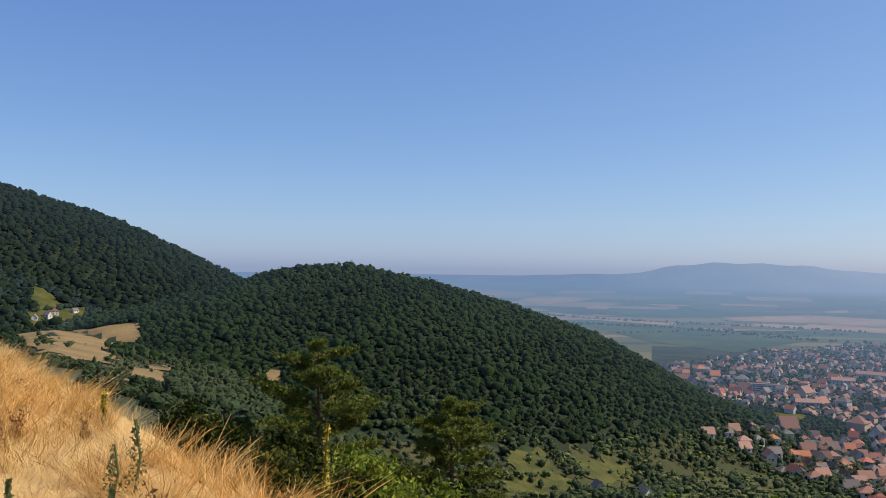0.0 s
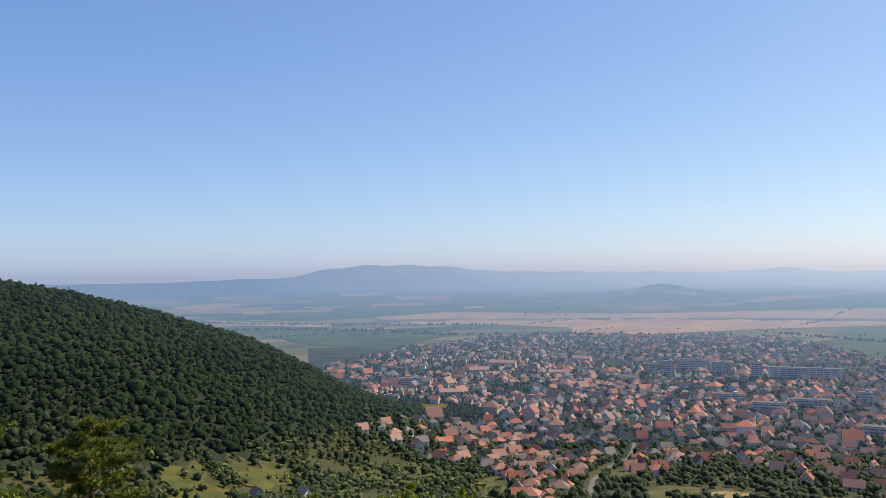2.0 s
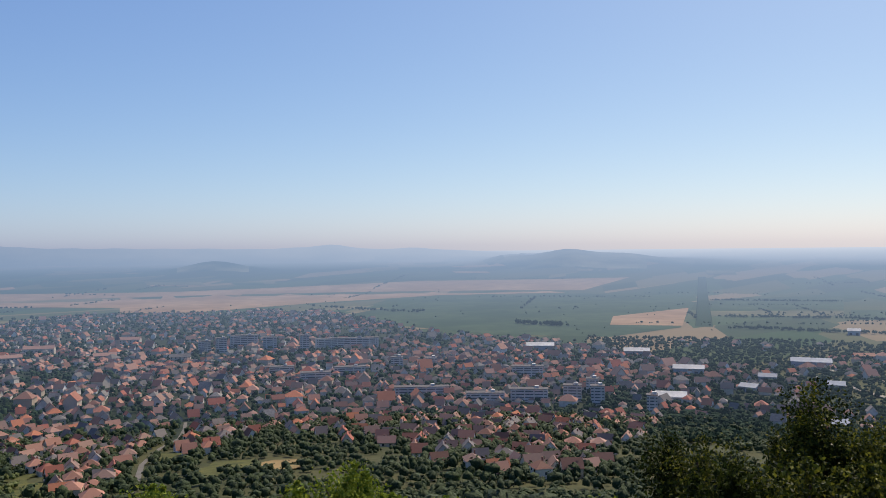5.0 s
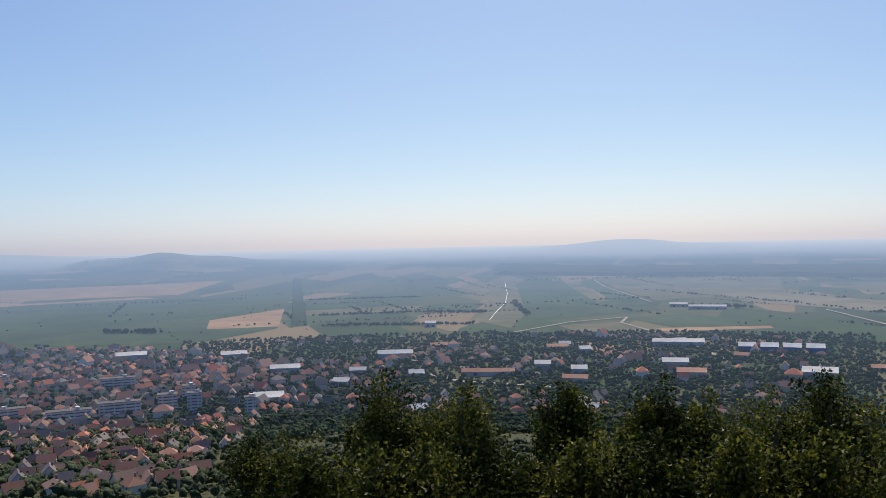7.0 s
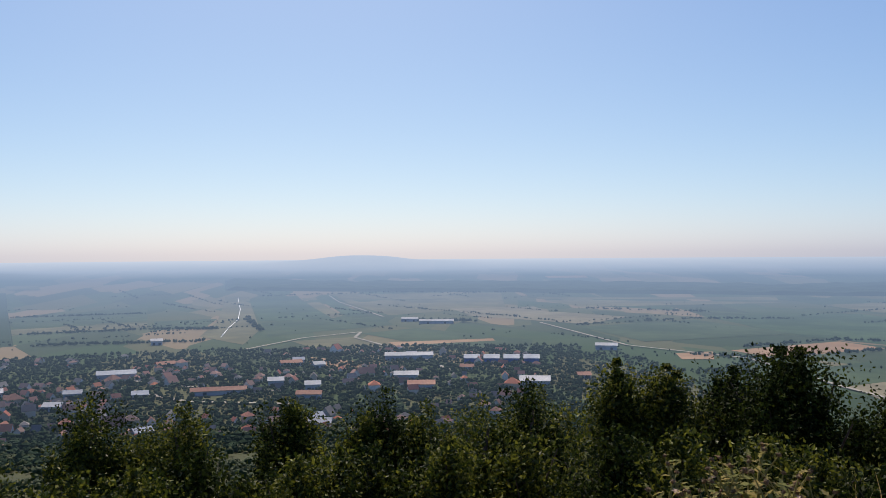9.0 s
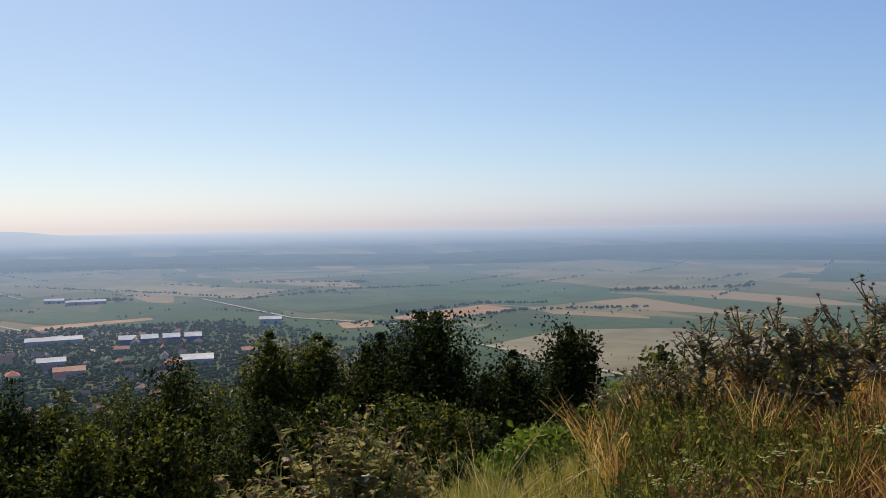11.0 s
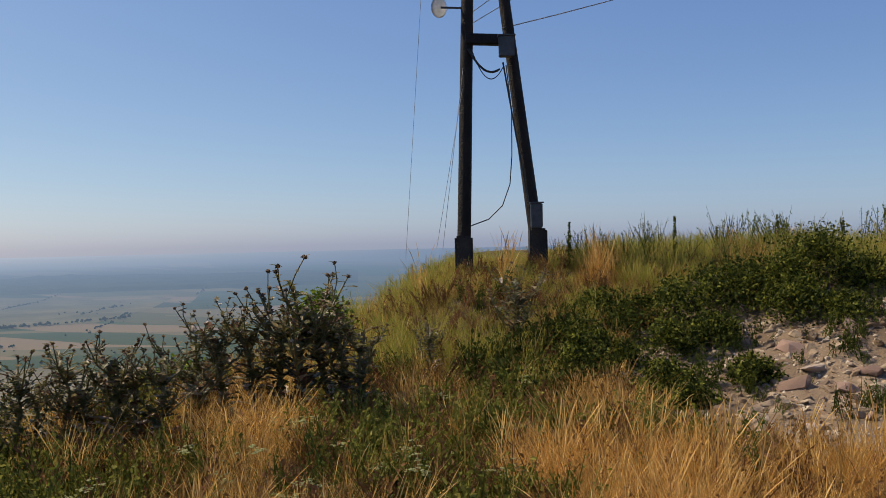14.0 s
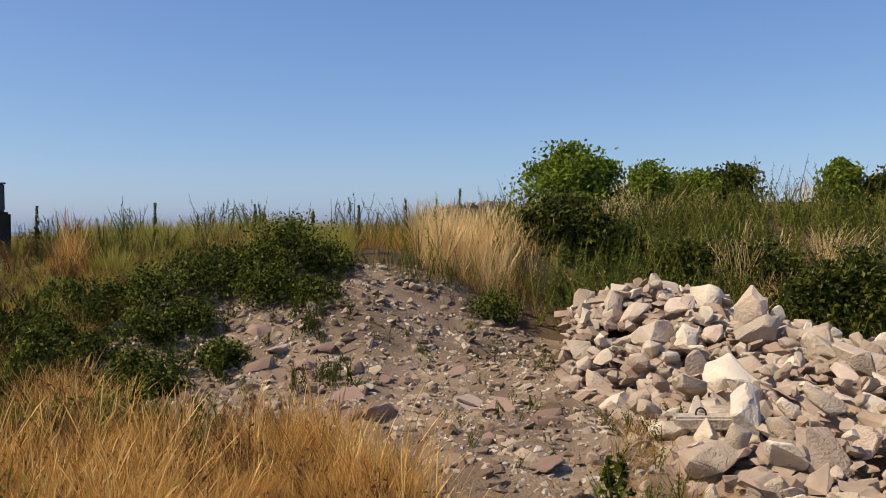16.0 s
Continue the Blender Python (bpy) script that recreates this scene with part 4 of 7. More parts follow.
shed("long white hall with flat front", -65.6, -67.5, 1052, 22)
shed("pale flat market hall beside blocks", -64.5, -66.4, 861, 30, 6)
shed("white shed by the river road", -75.9, -76.6, 1568, 20)
shed("pale industrial hall by the town", -62.5, -64.1, 1212, 25)
shed("grey-roofed factory hall by the railway", -72.7, -75.0, 1142, 28, 8, roof=M_SHEDWALL)
shed("white-roofed workshop near the railway", -85.6, -86.6, 990, 18)
shed("white-roofed workshop near the railway", -83.2, -84.2, 1030, 18)
shed("pale works hall with light roof", -99.9, -101.9, 1000, 40, 7)
shed("long brown railway shed", -78.3, -81.8, 985, 12, 5, roof=M_SHEDRED)
for k in range(14):
    a, r = rng.uniform(-104, -66), rng.uniform(700, 1300)
    w = rng.uniform(10, 30) / r * 57.3
    shed("small pale-roofed workshop among trees", a, a - w, r, rng.uniform(9, 18), rng.uniform(3.5, 6), roof=(M_SHEDROOF, M_SHEDRED, M_SHEDWALL)[k % 3], swing=rng.uniform(-25, 25))


def block(label, az0, az1, r, storeys=4, deep=12, swing=0):
    """A flat-roofed apartment block with a recessed window band for each storey."""
    w, tall = r * radians(abs(az1 - az0)), storeys * 2.9 + 1.2
    top = new("apartment_block")
    part("wall", box(0, 0, tall / 2 - 2, w, deep, tall + 4), M_BLOCK, top)
    part("roof", box(0, 0, tall + 0.25, w + 0.8, deep + 0.8, 0.5), M_ROOFGREY_FAR, top)
    for k in range(storeys):
        for side in (-1, 1):
            part("window_band", box(0, side * (deep / 2 + 0.02), k * 2.9 + 1.9, w * 0.94, 0.12, 1.05), M_BAND, top)
    for k in range(max(2, int(w / 9))):
        for side in (-1, 1):
            part("pier", box((k + 0.5) / max(2, int(w / 9)) * w - w / 2, side * (deep / 2 + 0.12), tall / 2, 1.1, 0.3, tall), M_BLOCK, top)
    part("stairhead", box(w * 0.2, 0, tall + 1.5, 4, 4, 2.4), M_BLOCK, top)
    x, y = polar((az0 + az1) / 2, r + deep / 2)
    top.matrix_basis = pose(x, y, float(height(x, y)), 0, 0, (az0 + az1) / 2 + swing)
    return tagged(top, label, "apartment block", "apartment blocks")


for az0, az1, r, st in ((-52.0, -54.6, 846, 3), (-55.0, -57.5, 852, 4), (-47.2, -50.9, 885, 3), (-58.5, -59.7, 858, 5), (-60.3, -61.2, 839, 6), (-63.9, -64.6, 790, 6), (-60.0, -60.8, 903, 5),
                        (-42.0, -46.2, 1320, 5), (-41.0, -41.6, 1295, 8), (-38.7, -40.6, 1066, 3), (-43.2, -45.3, 1045, 3), (-41.0, -43.0, 987, 4), (-34.5, -35.3, 1338, 5),
                        (-35.6, -36.3, 1320, 7), (-36.5, -38.3, 1380, 6), (-38.6, -39.5, 1345, 6), (-55.1, -57.2, 1012, 4), (-47.0, -47.8, 1104, 4), (-49.3, -50.1, 1092, 4), (-18.4, -19.8, 1180, 4)):
    block("grey concrete apartment block with rows of dark windows" if st < 6 else "tall pale apartment tower with dark windows", az0, az1, r, st)


def civic(label, a, r, w, l, eave, swing, roofmat):
    """A long public building with a tiled saddle roof and window rows."""
    v, f, rv, rf = gable(w, l, eave, w * 0.32, 0.7)
    top = new("civic_building")
    part("wall", mesh_of("civic_wall", v, f, (M_WALL_FAR,)), None, top)
    part("roof", mesh_of("civic_roof", rv, rf, (roofmat,)), None, top)
    for side in (-1, 1):
        for z in np.arange(2.0, eave - 1, 3.4):
            for k in range(int(l / 5)):
                part("window", box(side * w / 2, (k + 0.5) / int(l / 5) * l - l / 2, z, 0.2, 1.6, 1.9), M_BAND, top)
    x, y = polar(a, r)
    top.matrix_basis = pose(x, y, float(height(x, y)), 0, 0, a + swing)
    return tagged(top, label, "public building", "large buildings of the town centre")


for k, (a, r, w, l, eave, swing) in enumerate([(-19.4, 1190, 12, 40, 9, 80), (-21.6, 1090, 11, 26, 7, 100), (-25.2, 1420, 12, 44, 9, 75), (-27.6, 1130, 11, 26, 7, 20), (-23.6, 1330, 11, 30, 8, 95), (-30.4, 1500, 12, 34, 8, 70),
                                               (-33.4, 1240, 11, 28, 7, 85), (-20.8, 1400, 10, 24, 8, 5), (-28.9, 1290, 11, 30, 8, 90)]):
    civic("large pale public building with a long tiled roof" if k % 3 else "long pale public building with a grey roof", a, r, w, l, eave, swing, M_ROOF_FAR if k % 3 else M_ROOFGREY_FAR)
church = new("church")
part("nave", box(0, 8, 5, 11, 24, 14), M_WALL_FAR, church)
part("tower", box(0, -6, 10, 6, 6, 24), M_WALL_FAR, church)
bm = bmesh.new()
bmesh.ops.create_cone(bm, cap_ends=True, segments=4, radius1=4.6, radius2=0.1, depth=11, matrix=Matrix.Translation((0, -6, 27.4)) @ Matrix.Rotation(radians(45), 4, "Z"))
part("spire", bm, M_ROOFGREY_FAR, church)
v, f = gable(12, 25, 12, 6)[2:]
part("roof", mesh_of("nave_roof", v + (0, 8, 0), f, (M_ROOF_FAR,)), None, church)
x, y = polar(-29.6, 1370)
church.matrix_basis = pose(x, y, float(height(x, y)), 0, 0, -20)
tagged(church, "pale town church with tower and dark spire", "church")
hut = new("hut")
v, f, rv, rf = gable(5, 6.5, 2.6, 2.6)
part("wall", mesh_of("hut_wall", v, f, (M_WALL,)), None, hut)
part("roof", mesh_of("hut_roof", rv, rf, (M_ROOFGREY,)), None, hut)
x, y = polar(-11.9, 441)
hut.matrix_basis = pose(x, y, float(height(x, y)) + 0.5, 0, 0, 30)
tagged(hut, "small white garden hut with a grey roof in a meadow", "hut", "huts on the slopes")
for a, r, tn in ((26.7, 804, 10), (25.2, 814, 60), (24.5, 826, 20), (-8.9, 452, 10)):
    x, y = polar(a, r)
    copy_thing(hut, pose(x, y, float(height(x, y)) + 0.5, 0, 0, tn))

# ---- plants close to the eye ----
M_BARK = material("bark", (0.07, 0.055, 0.04), (0.14, 0.11, 0.08), 3, 30, 0.9, 0.7)
M_LEAF = material("tree_leaf", (0.017, 0.028, 0.004), (0.047, 0.064, 0.008), 0.8, 12, 0.5, 0.0, island=(0.20, 0.20, 0.026), through_light=0.4, gloss=0.16)
M_LEAFDARK = material("dark_tree_leaf", (0.008, 0.014, 0.003), (0.020, 0.030, 0.005), 0.8, 12, 0.6, 0.0, island=(0.065, 0.085, 0.013), through_light=0.25, gloss=0.06)
M_BRAMBLE = material("bramble_leaf", (0.024, 0.036, 0.006), (0.06, 0.078, 0.012), 0.9, 12, 0.6, 0.0, island=(0.24, 0.25, 0.036), through_light=0.3, gloss=0.1)
M_LEAFBRIGHT = material("bright_leaf", (0.09, 0.145, 0.016), (0.18, 0.25, 0.03), 0.8, 12, 0.6, 0.0, island=(0.30, 0.34, 0.04), through_light=0.35, gloss=0.12)
M_NEEDLE = material("pine_needle", (0.065, 0.105, 0.014), (0.15, 0.19, 0.027), 1.0, 10, 0.7, 0.0, island=(0.26, 0.27, 0.04), through_light=0.2)
M_PINEBARK = material("pine_bark", (0.10, 0.06, 0.035), (0.2, 0.12, 0.07), 3, 25, 0.9, 0.7)
M_STRAW = material("dry_grass", (0.44, 0.225, 0.05), (0.74, 0.42, 0.11), 0.9, 9, 0.7, 0.0, island=(0.95, 0.66, 0.25), through_light=0.4, gloss=0.08)
# Darker copy of dry_grass: shade on the backlit brow is put into its colour.
M_STRAWDARK = material("dark_dry_grass", (0.20, 0.10, 0.025), (0.42, 0.24, 0.06), 0.9, 9, 0.7, 0.0, island=(0.74, 0.48, 0.16), through_light=0.4, gloss=0.08)
M_STRAWPALE = material("pale_dry_grass", (0.86, 0.59, 0.24), (0.97, 0.78, 0.41), 0.9, 9, 0.7, 0.0, island=(0.72, 0.46, 0.16), through_light=0.25)
M_GRASS = material("green_grass", (0.24, 0.25, 0.034), (0.44, 0.41, 0.068), 0.9, 9, 0.7, 0.0, island=(0.52, 0.41, 0.13), through_light=0.45, gloss=0.08)
M_WEED = material("weed_leaf", (0.06, 0.09, 0.014), (0.125, 0.15, 0.026), 0.9, 9, 0.7, 0.0, island=(0.17, 0.165, 0.036), through_light=0.22, gloss=0.08)
M_HERB = material("feathery_herb", (0.10, 0.12, 0.018), (0.23, 0.24, 0.04), 0.9, 9, 0.8, 0.0, island=(0.38, 0.33, 0.075), through_light=0.36, gloss=0.1)
M_DARKHERB = material("dark_herb", (0.04, 0.055, 0.009), (0.08, 0.10, 0.018), 0.9, 9, 0.8, 0.0, island=(0.11, 0.12, 0.022), through_light=0.2, gloss=0.08)
M_RUST = material("withered_herb", (0.15, 0.075, 0.03), (0.32, 0.18, 0.07), 0.9, 9, 0.8, 0.0, island=(0.24, 0.11, 0.045), through_light=0.2, gloss=0.08)
M_UMBEL = material("umbel_flower", (0.20, 0.21, 0.075), (0.33, 0.33, 0.13), 3, 20, 0.8, 0.0, island=(0.2, 0.22, 0.07))
M_THISTLE = material("thistle_leaf", (0.07, 0.075, 0.026), (0.19, 0.185, 0.07), 3, 20, 0.45, 0.0, island=(0.36, 0.29, 0.155), through_light=0.35, gloss=0.3)
M_THISTLEPALE = material("pale_thistle", (0.17, 0.18, 0.055), (0.33, 0.32, 0.11), 3, 20, 0.8, 0.0, island=(0.42, 0.32, 0.12), through_light=0.45, gloss=0.08)
M_THISTLEDRY = material("thistle_dry", (0.11, 0.055, 0.03), (0.24, 0.145, 0.085), 3, 20, 0.8, 0.0, island=(0.58, 0.48, 0.37), gloss=0.08)
M_HEAD = material("thistle_head", (0.10, 0.06, 0.03), (0.24, 0.15, 0.07), 8, 40, 0.8, 0.3, island=(0.20, 0.11, 0.045))
M_YELLOW = material("yellow_bloom", (0.55, 0.42, 0.03), (0.75, 0.6, 0.06), 5, 30, 0.7, 0.0, island=(0.6, 0.5, 0.1))
prng = random.Random(11)


def tube(pts, radii, sides=6):
    """A tapered round stem along points: triangles."""
    pts = [Vector(p) for p in pts]
    v, f = [], []
    for k, p in enumerate(pts):
        d = (pts[min(k + 1, len(pts) - 1)] - pts[max(k - 1, 0)]).normalized()
        u = d.cross(Vector((0.31, 0.95, 0.12))).normalized()
        w = d.cross(u)
        for s_ in range(sides):
            t_ = 6.2832 * s_ / sides
            v.append(tuple(p + (u * math.cos(t_) + w * math.sin(t_)) * radii[k]))
    for k in range(len(pts) - 1):
        for s_ in range(sides):
            a_, b_ = k * sides + s_, k * sides + (s_ + 1) % sides
            f += [(a_, b_, b_ + sides), (a_, b_ + sides, a_ + sides)]
    return np.array(v), np.array(f)


def leaves(centres, spread, size, rnd, up=0.2):
    """Folded leaves scattered round centres: (n, 3) centres and a spread for each."""
    n = len(centres)
    d = rnd.normal(0, 1, (n, 3)) + (0, 0, up)
    d /= np.linalg.norm(d, axis=1)[:, None]
    s_ = np.cross(d, rnd.normal(0, 1, (n, 3)))
    s_ /= np.linalg.norm(s_, axis=1)[:, None]
    nn = np.cross(d, s_)
    c = centres + np.clip(rnd.normal(0, 1, (n, 3)), -1.5, 1.5) * np.asarray(spread)[:, None]
    l = size * rnd.uniform(0.6, 1.25, n)[:, None]
    v = np.stack([c - d * l * 0.5, c + s_ * l * 0.29 + nn * l * 0.12, c + d * l * 0.5, c - s_ * l * 0.29 + nn * l * 0.12], 1).reshape(-1, 3)
    k = np.arange(n)[:, None] * 4
    return v, np.concatenate([k + (0, 1, 2), k + (0, 2, 3)])


def leafy_tree(name, label, x, y, top_z, wide, leaf=0.10, count=5200, mat=None, seed=1, shoots=9, category="tree", low=0.12, lumps=60, taper=0.82):
    """A broadleaf tree or shrub: trunk, limbs and a crown of single leaves with upright shoots."""
    rnd, rr = np.random.default_rng(seed), random.Random(seed)
    base = ground_at(x, y) - 0.1
    h = max(0.35, top_z - base)
    top = new(name)
    top.location = (x, y, base)
    limbs, tips = [], []
    bend = Vector((rr.uniform(-0.15, 0.15), rr.uniform(-0.15, 0.15), 0)) * h
    spine = [Vector((0, 0, 0)), bend * 0.3 + Vector((0, 0, h * 0.35)), bend * 0.7 + Vector((0, 0, h * 0.65)), bend + Vector((0, 0, h * 0.9))]
    rad = 0.028 * h
    part("trunk", mesh_of("trunk", *tube(spine, [rad, rad * 0.8, rad * 0.5, rad * 0.15], 7), (M_BARK,), None, True), None, top)
    for k in range(9 + shoots):
        t_ = rr.uniform(0.12, 0.8)
        seg = min(2, int(t_ * 3))
        p0 = spine[seg].lerp(spine[seg + 1], t_ * 3 - seg)
        a_ = rr.uniform(0, 6.28)
        reach = wide / 2 * rr.uniform(0.45, 0.9) * (1.1 - 0.55 * t_)
        p2 = p0 + Vector((math.cos(a_) * reach, math.sin(a_) * reach, h * rr.uniform(0.12, 0.3)))
        p2.z = min(p2.z, h * rr.uniform(0.86, 0.98) * (1 - 0.45 * (2 * p2.xy.length / wide) ** 2))
        p1 = p0.lerp(p2, 0.5) + Vector((0, 0, -0.06 * h))
        limbs.append(tube([p0, p1, p2], [rad * 0.35, rad * 0.22, rad * 0.08], 4))
        for q_ in range(3):
            tips.append((p1.lerp(p2, q_ / 2), wide * 0.09))
    # foliage clusters over an uneven crown, thinner towards the top
    for k in range(lumps):
        a_, t_ = rr.uniform(0, 6.28), rr.random() ** 0.62
        z_ = low + (0.93 - low) * t_
        full = math.sin(math.pi * (0.16 + taper * t_)) ** 0.9
        d_ = wide / 2 * full * rr.uniform(0.35, 1.0) * (0.85 + 0.3 * noise.noise(Vector((math.cos(a_) * 1.5, math.sin(a_) * 1.5, z_ * 4 + seed))))
        tips.append((Vector((math.cos(a_) * d_, math.sin(a_) * d_, h * z_)) + bend * z_, wide * 0.075))
    for k in range(shoots):
        a_, d_ = rr.uniform(0, 6.28), wide / 2 * rr.uniform(0, 0.7)
        z0 = h * rr.uniform(0.55, 0.75)
        z1 = h * rr.uniform(0.74, 0.97) * (1 - 0.3 * (2 * d_ / wide) ** 2) if k else h * 0.98
        if not k:
            d_ = 0
        for q_ in range(8):
            tips.append((Vector((math.cos(a_) * d_, math.sin(a_) * d_, z0 + (z1 - z0) * q_ / 7)) + bend * 0.8, wide * (0.065 - (0.05 if taper > 0.75 else 0.02) * q_ / 7)))
    for l_ in limbs:
        part("limb", mesh_of("limb", *l_, (M_BARK,), None, True), None, top)
    pick = rnd.integers(0, len(tips), count)
    cen, spr = np.array([tuple(t_[0]) for t_ in tips])[pick], np.array([t_[1] for t_ in tips])[pick]
    part("crown", mesh_of("crown", *leaves(cen, spr, leaf, rnd), (mat or M_LEAF,)), None, top)
    return tagged(top, label, category)


# the row of trees below the brow
ROW = [(-64.9, -12.3, 14.5, 2.2), (-67.9, -11.7, 14.6, 2.2), (-70.7, -8.7, 14.6, 2.1), (-74.9, -8.6, 14.6, 2.2), (-77.6, -10.6, 14.6, 2.2), (-80.5, -9.1, 14.6, 2.0), (-83.4, -9.5, 14.6, 2.0),
       (-85.9, -9.3, 14.6, 2.2), (-88.3, -9.9, 14.6, 2.0), (-90.5, -8.8, 14.5, 2.0), (-92.9, -9.6, 14.5, 2.0), (-95.2, -9.0, 14.5, 2.3), (-98.4, -7.8, 14.5, 1.9), (-101.4, -8.6, 14.5, 2.4)]
for k, (a, e, r, w) in enumerate(ROW):
    x, y = polar(a, r)
    leafy_tree("tree", "young broadleaf tree on the slope, backlit green leaves", x, y, EYE + r * math.tan(radians(e + 0.1)), w * 0.86, 0.066, 15000, M_LEAF if k % 3 else M_LEAFDARK, 20 + k, 9, taper=0.68)
for k, (a, e, r, w) in enumerate([(-106.0, -6.4, 17, 2.8), (-109.2, -6.8, 17, 2.8), (-112.3, -7.2, 17, 3.0), (-114.6, -5.7, 17, 4.0), (-117.2, -5.7, 17.1, 4.3), (-120.6, -8.2, 17.1, 3.0), (-123.9, -6.5, 17.1, 3.0)]):
    x, y = polar(a, r)
    leafy_tree("tree", "dense dark green broadleaf tree on the slope", x, y, EYE + r * math.tan(radians(e)), w, 0.085, 26000, M_LEAF if k < 2 else M_LEAFDARK, 60 + k, 7, "tree", 0.08, 90)
LOWER = [(-67.5, -12.9), (-71.8, -12.2), (-76.1, -12.6), (-79.3, -12.2), (-84.3, -12.6), (-88.2, -12.2), (-91.6, -12.2), (-96.1, -11.4), (-101.0, -11.1), (-104.7, -10.7), (-108.9, -10.6), (-113.5, -11.3), (-73.8, -14.0), (-81.8, -14.2), (-86.3, -14.2), (-93.8, -14.0), (-98.5, -13.4), (-117.3, -11.6)]
for k, (a, e) in enumerate(LOWER):
    x, y = polar(a, 11.4)
    leafy_tree("shrub", "dense green shrub on the slope below the brow", x, y, EYE + 11.4 * math.tan(radians(e)), 2.3, 0.07, 8500, M_LEAFDARK if k % 3 == 0 else M_LEAF, 90 + k, 6, "shrub", 0.05)
for k, (a, e, r, w, m_) in enumerate([(-120.1, -11.1, 10.6, 1.5, M_LEAFDARK), (-123.6, -11.8, 10.6, 1.3, M_LEAFBRIGHT), (-125.8, -10.6, 10.6, 1.3, M_LEAF), (-127.4, -10.0, 10.6, 1.4, M_LEAFBRIGHT), (-122.0, -13.2, 9.6, 1.3, M_LEAFBRIGHT), (-130.8, -8.2, 10.6, 1.5, M_LEAF), (-118.0, -13.6, 8.5, 1.4, M_LEAF), (-120.5, -14.2, 7.6, 1.2, M_LEAFBRIGHT), (-123.0, -14.4, 7.4, 1.1, M_LEAFBRIGHT), (-115.0, -13.8, 8.4, 1.4, M_LEAFDARK), (-125.5, -13.4, 7.8, 1.1, M_LEAF), (-117.0, -16.0, 6.6, 1.0, M_LEAFDARK), (-141.0, -7.6, 11.0, 1.6, M_LEAFBRIGHT), (-135.5, -8.6, 11.0, 1.6, M_LEAF), (-149.5, -2.9, 12.4, 1.2, M_LEAFBRIGHT), (-133, -11, 9.6, 1.4, M_LEAF)]):
    x, y = polar(a, r)
    leafy_tree("shrub", "fresh green leafy shrub behind the thistles", x, y, EYE + r * math.tan(radians(e - (1.2 if a > -127 else 0))), w, 0.085, 2600, m_, 120 + k, 5, "shrub", 0.05)
# tree tops that just reach into view from the steep slope
for k, (a, e, r, w) in enumerate([(-11.7, -13.2, 15, 1.7), (-16.6, -13.4, 15, 1.6), (-19.0, -13.2, 15, 1.6), (-21.4, -13.8, 15, 1.5), (-24.5, -14.6, 15, 1.6), (-31.8, -14.4, 15, 1.3), (-34.2, -14.1, 15, 1.1), (-43.5, -13.3, 15, 1.7), (-41.6, -14.5, 15, 1.2), (-44.8, -13.9, 15, 1.3), (-5.5, -15.0, 15, 1.6), (-27.5, -16, 14, 1.6), (-49.5, -16.3, 14, 1.5), (-59.5, -16.2, 14, 1.8)]):
    x, y = polar(a, r)
    leafy_tree("tree", "yellow-green leafy treetop rising from the steep slope", x, y, EYE + r * math.tan(radians(e)), w * 1.3, 0.085, 9000, M_LEAFBRIGHT, 140 + k, 9, "tree", 0.35)
for k, (a, e, r, w, m_) in enumerate([(14.2, -10.0, 23.5, 3.0, M_LEAFDARK), (11.7, -10.4, 23.6, 3.0, M_LEAFDARK), (9.6, -10.8, 23.6, 3.0, M_LEAF), (7.4, -11.2, 23.6, 3.0, M_LEAFBRIGHT), (4.8, -11.4, 26.6, 3.2, M_LEAFBRIGHT), (3.0, -12.1, 26.6, 3.0, M_LEAF), (-1.5, -12.9, 26.6, 2.6, M_LEAFDARK), (11.6, -11.8, 17.6, 2.4, M_LEAF), (8.0, -12.9, 17.6, 2.6, M_LEAF), (5.1, -12.2, 17.6, 2.8, M_LEAFBRIGHT), (2.2, -13.8, 17.6, 2.4, M_LEAFBRIGHT), (-0.5, -14.6, 20, 2.4, M_LEAF), (16.4, -9.3, 25, 2.2, M_LEAF), (17.5, -8.6, 30, 3, M_LEAFDARK)]):
    x, y = polar(a, r)
    leafy_tree("shrub", "dark green leafy shrub below the dry slope", x, y, EYE + r * math.tan(radians(e)), w, 0.14, 4800, m_, 160 + k, 5, "shrub", 0.04, 80)


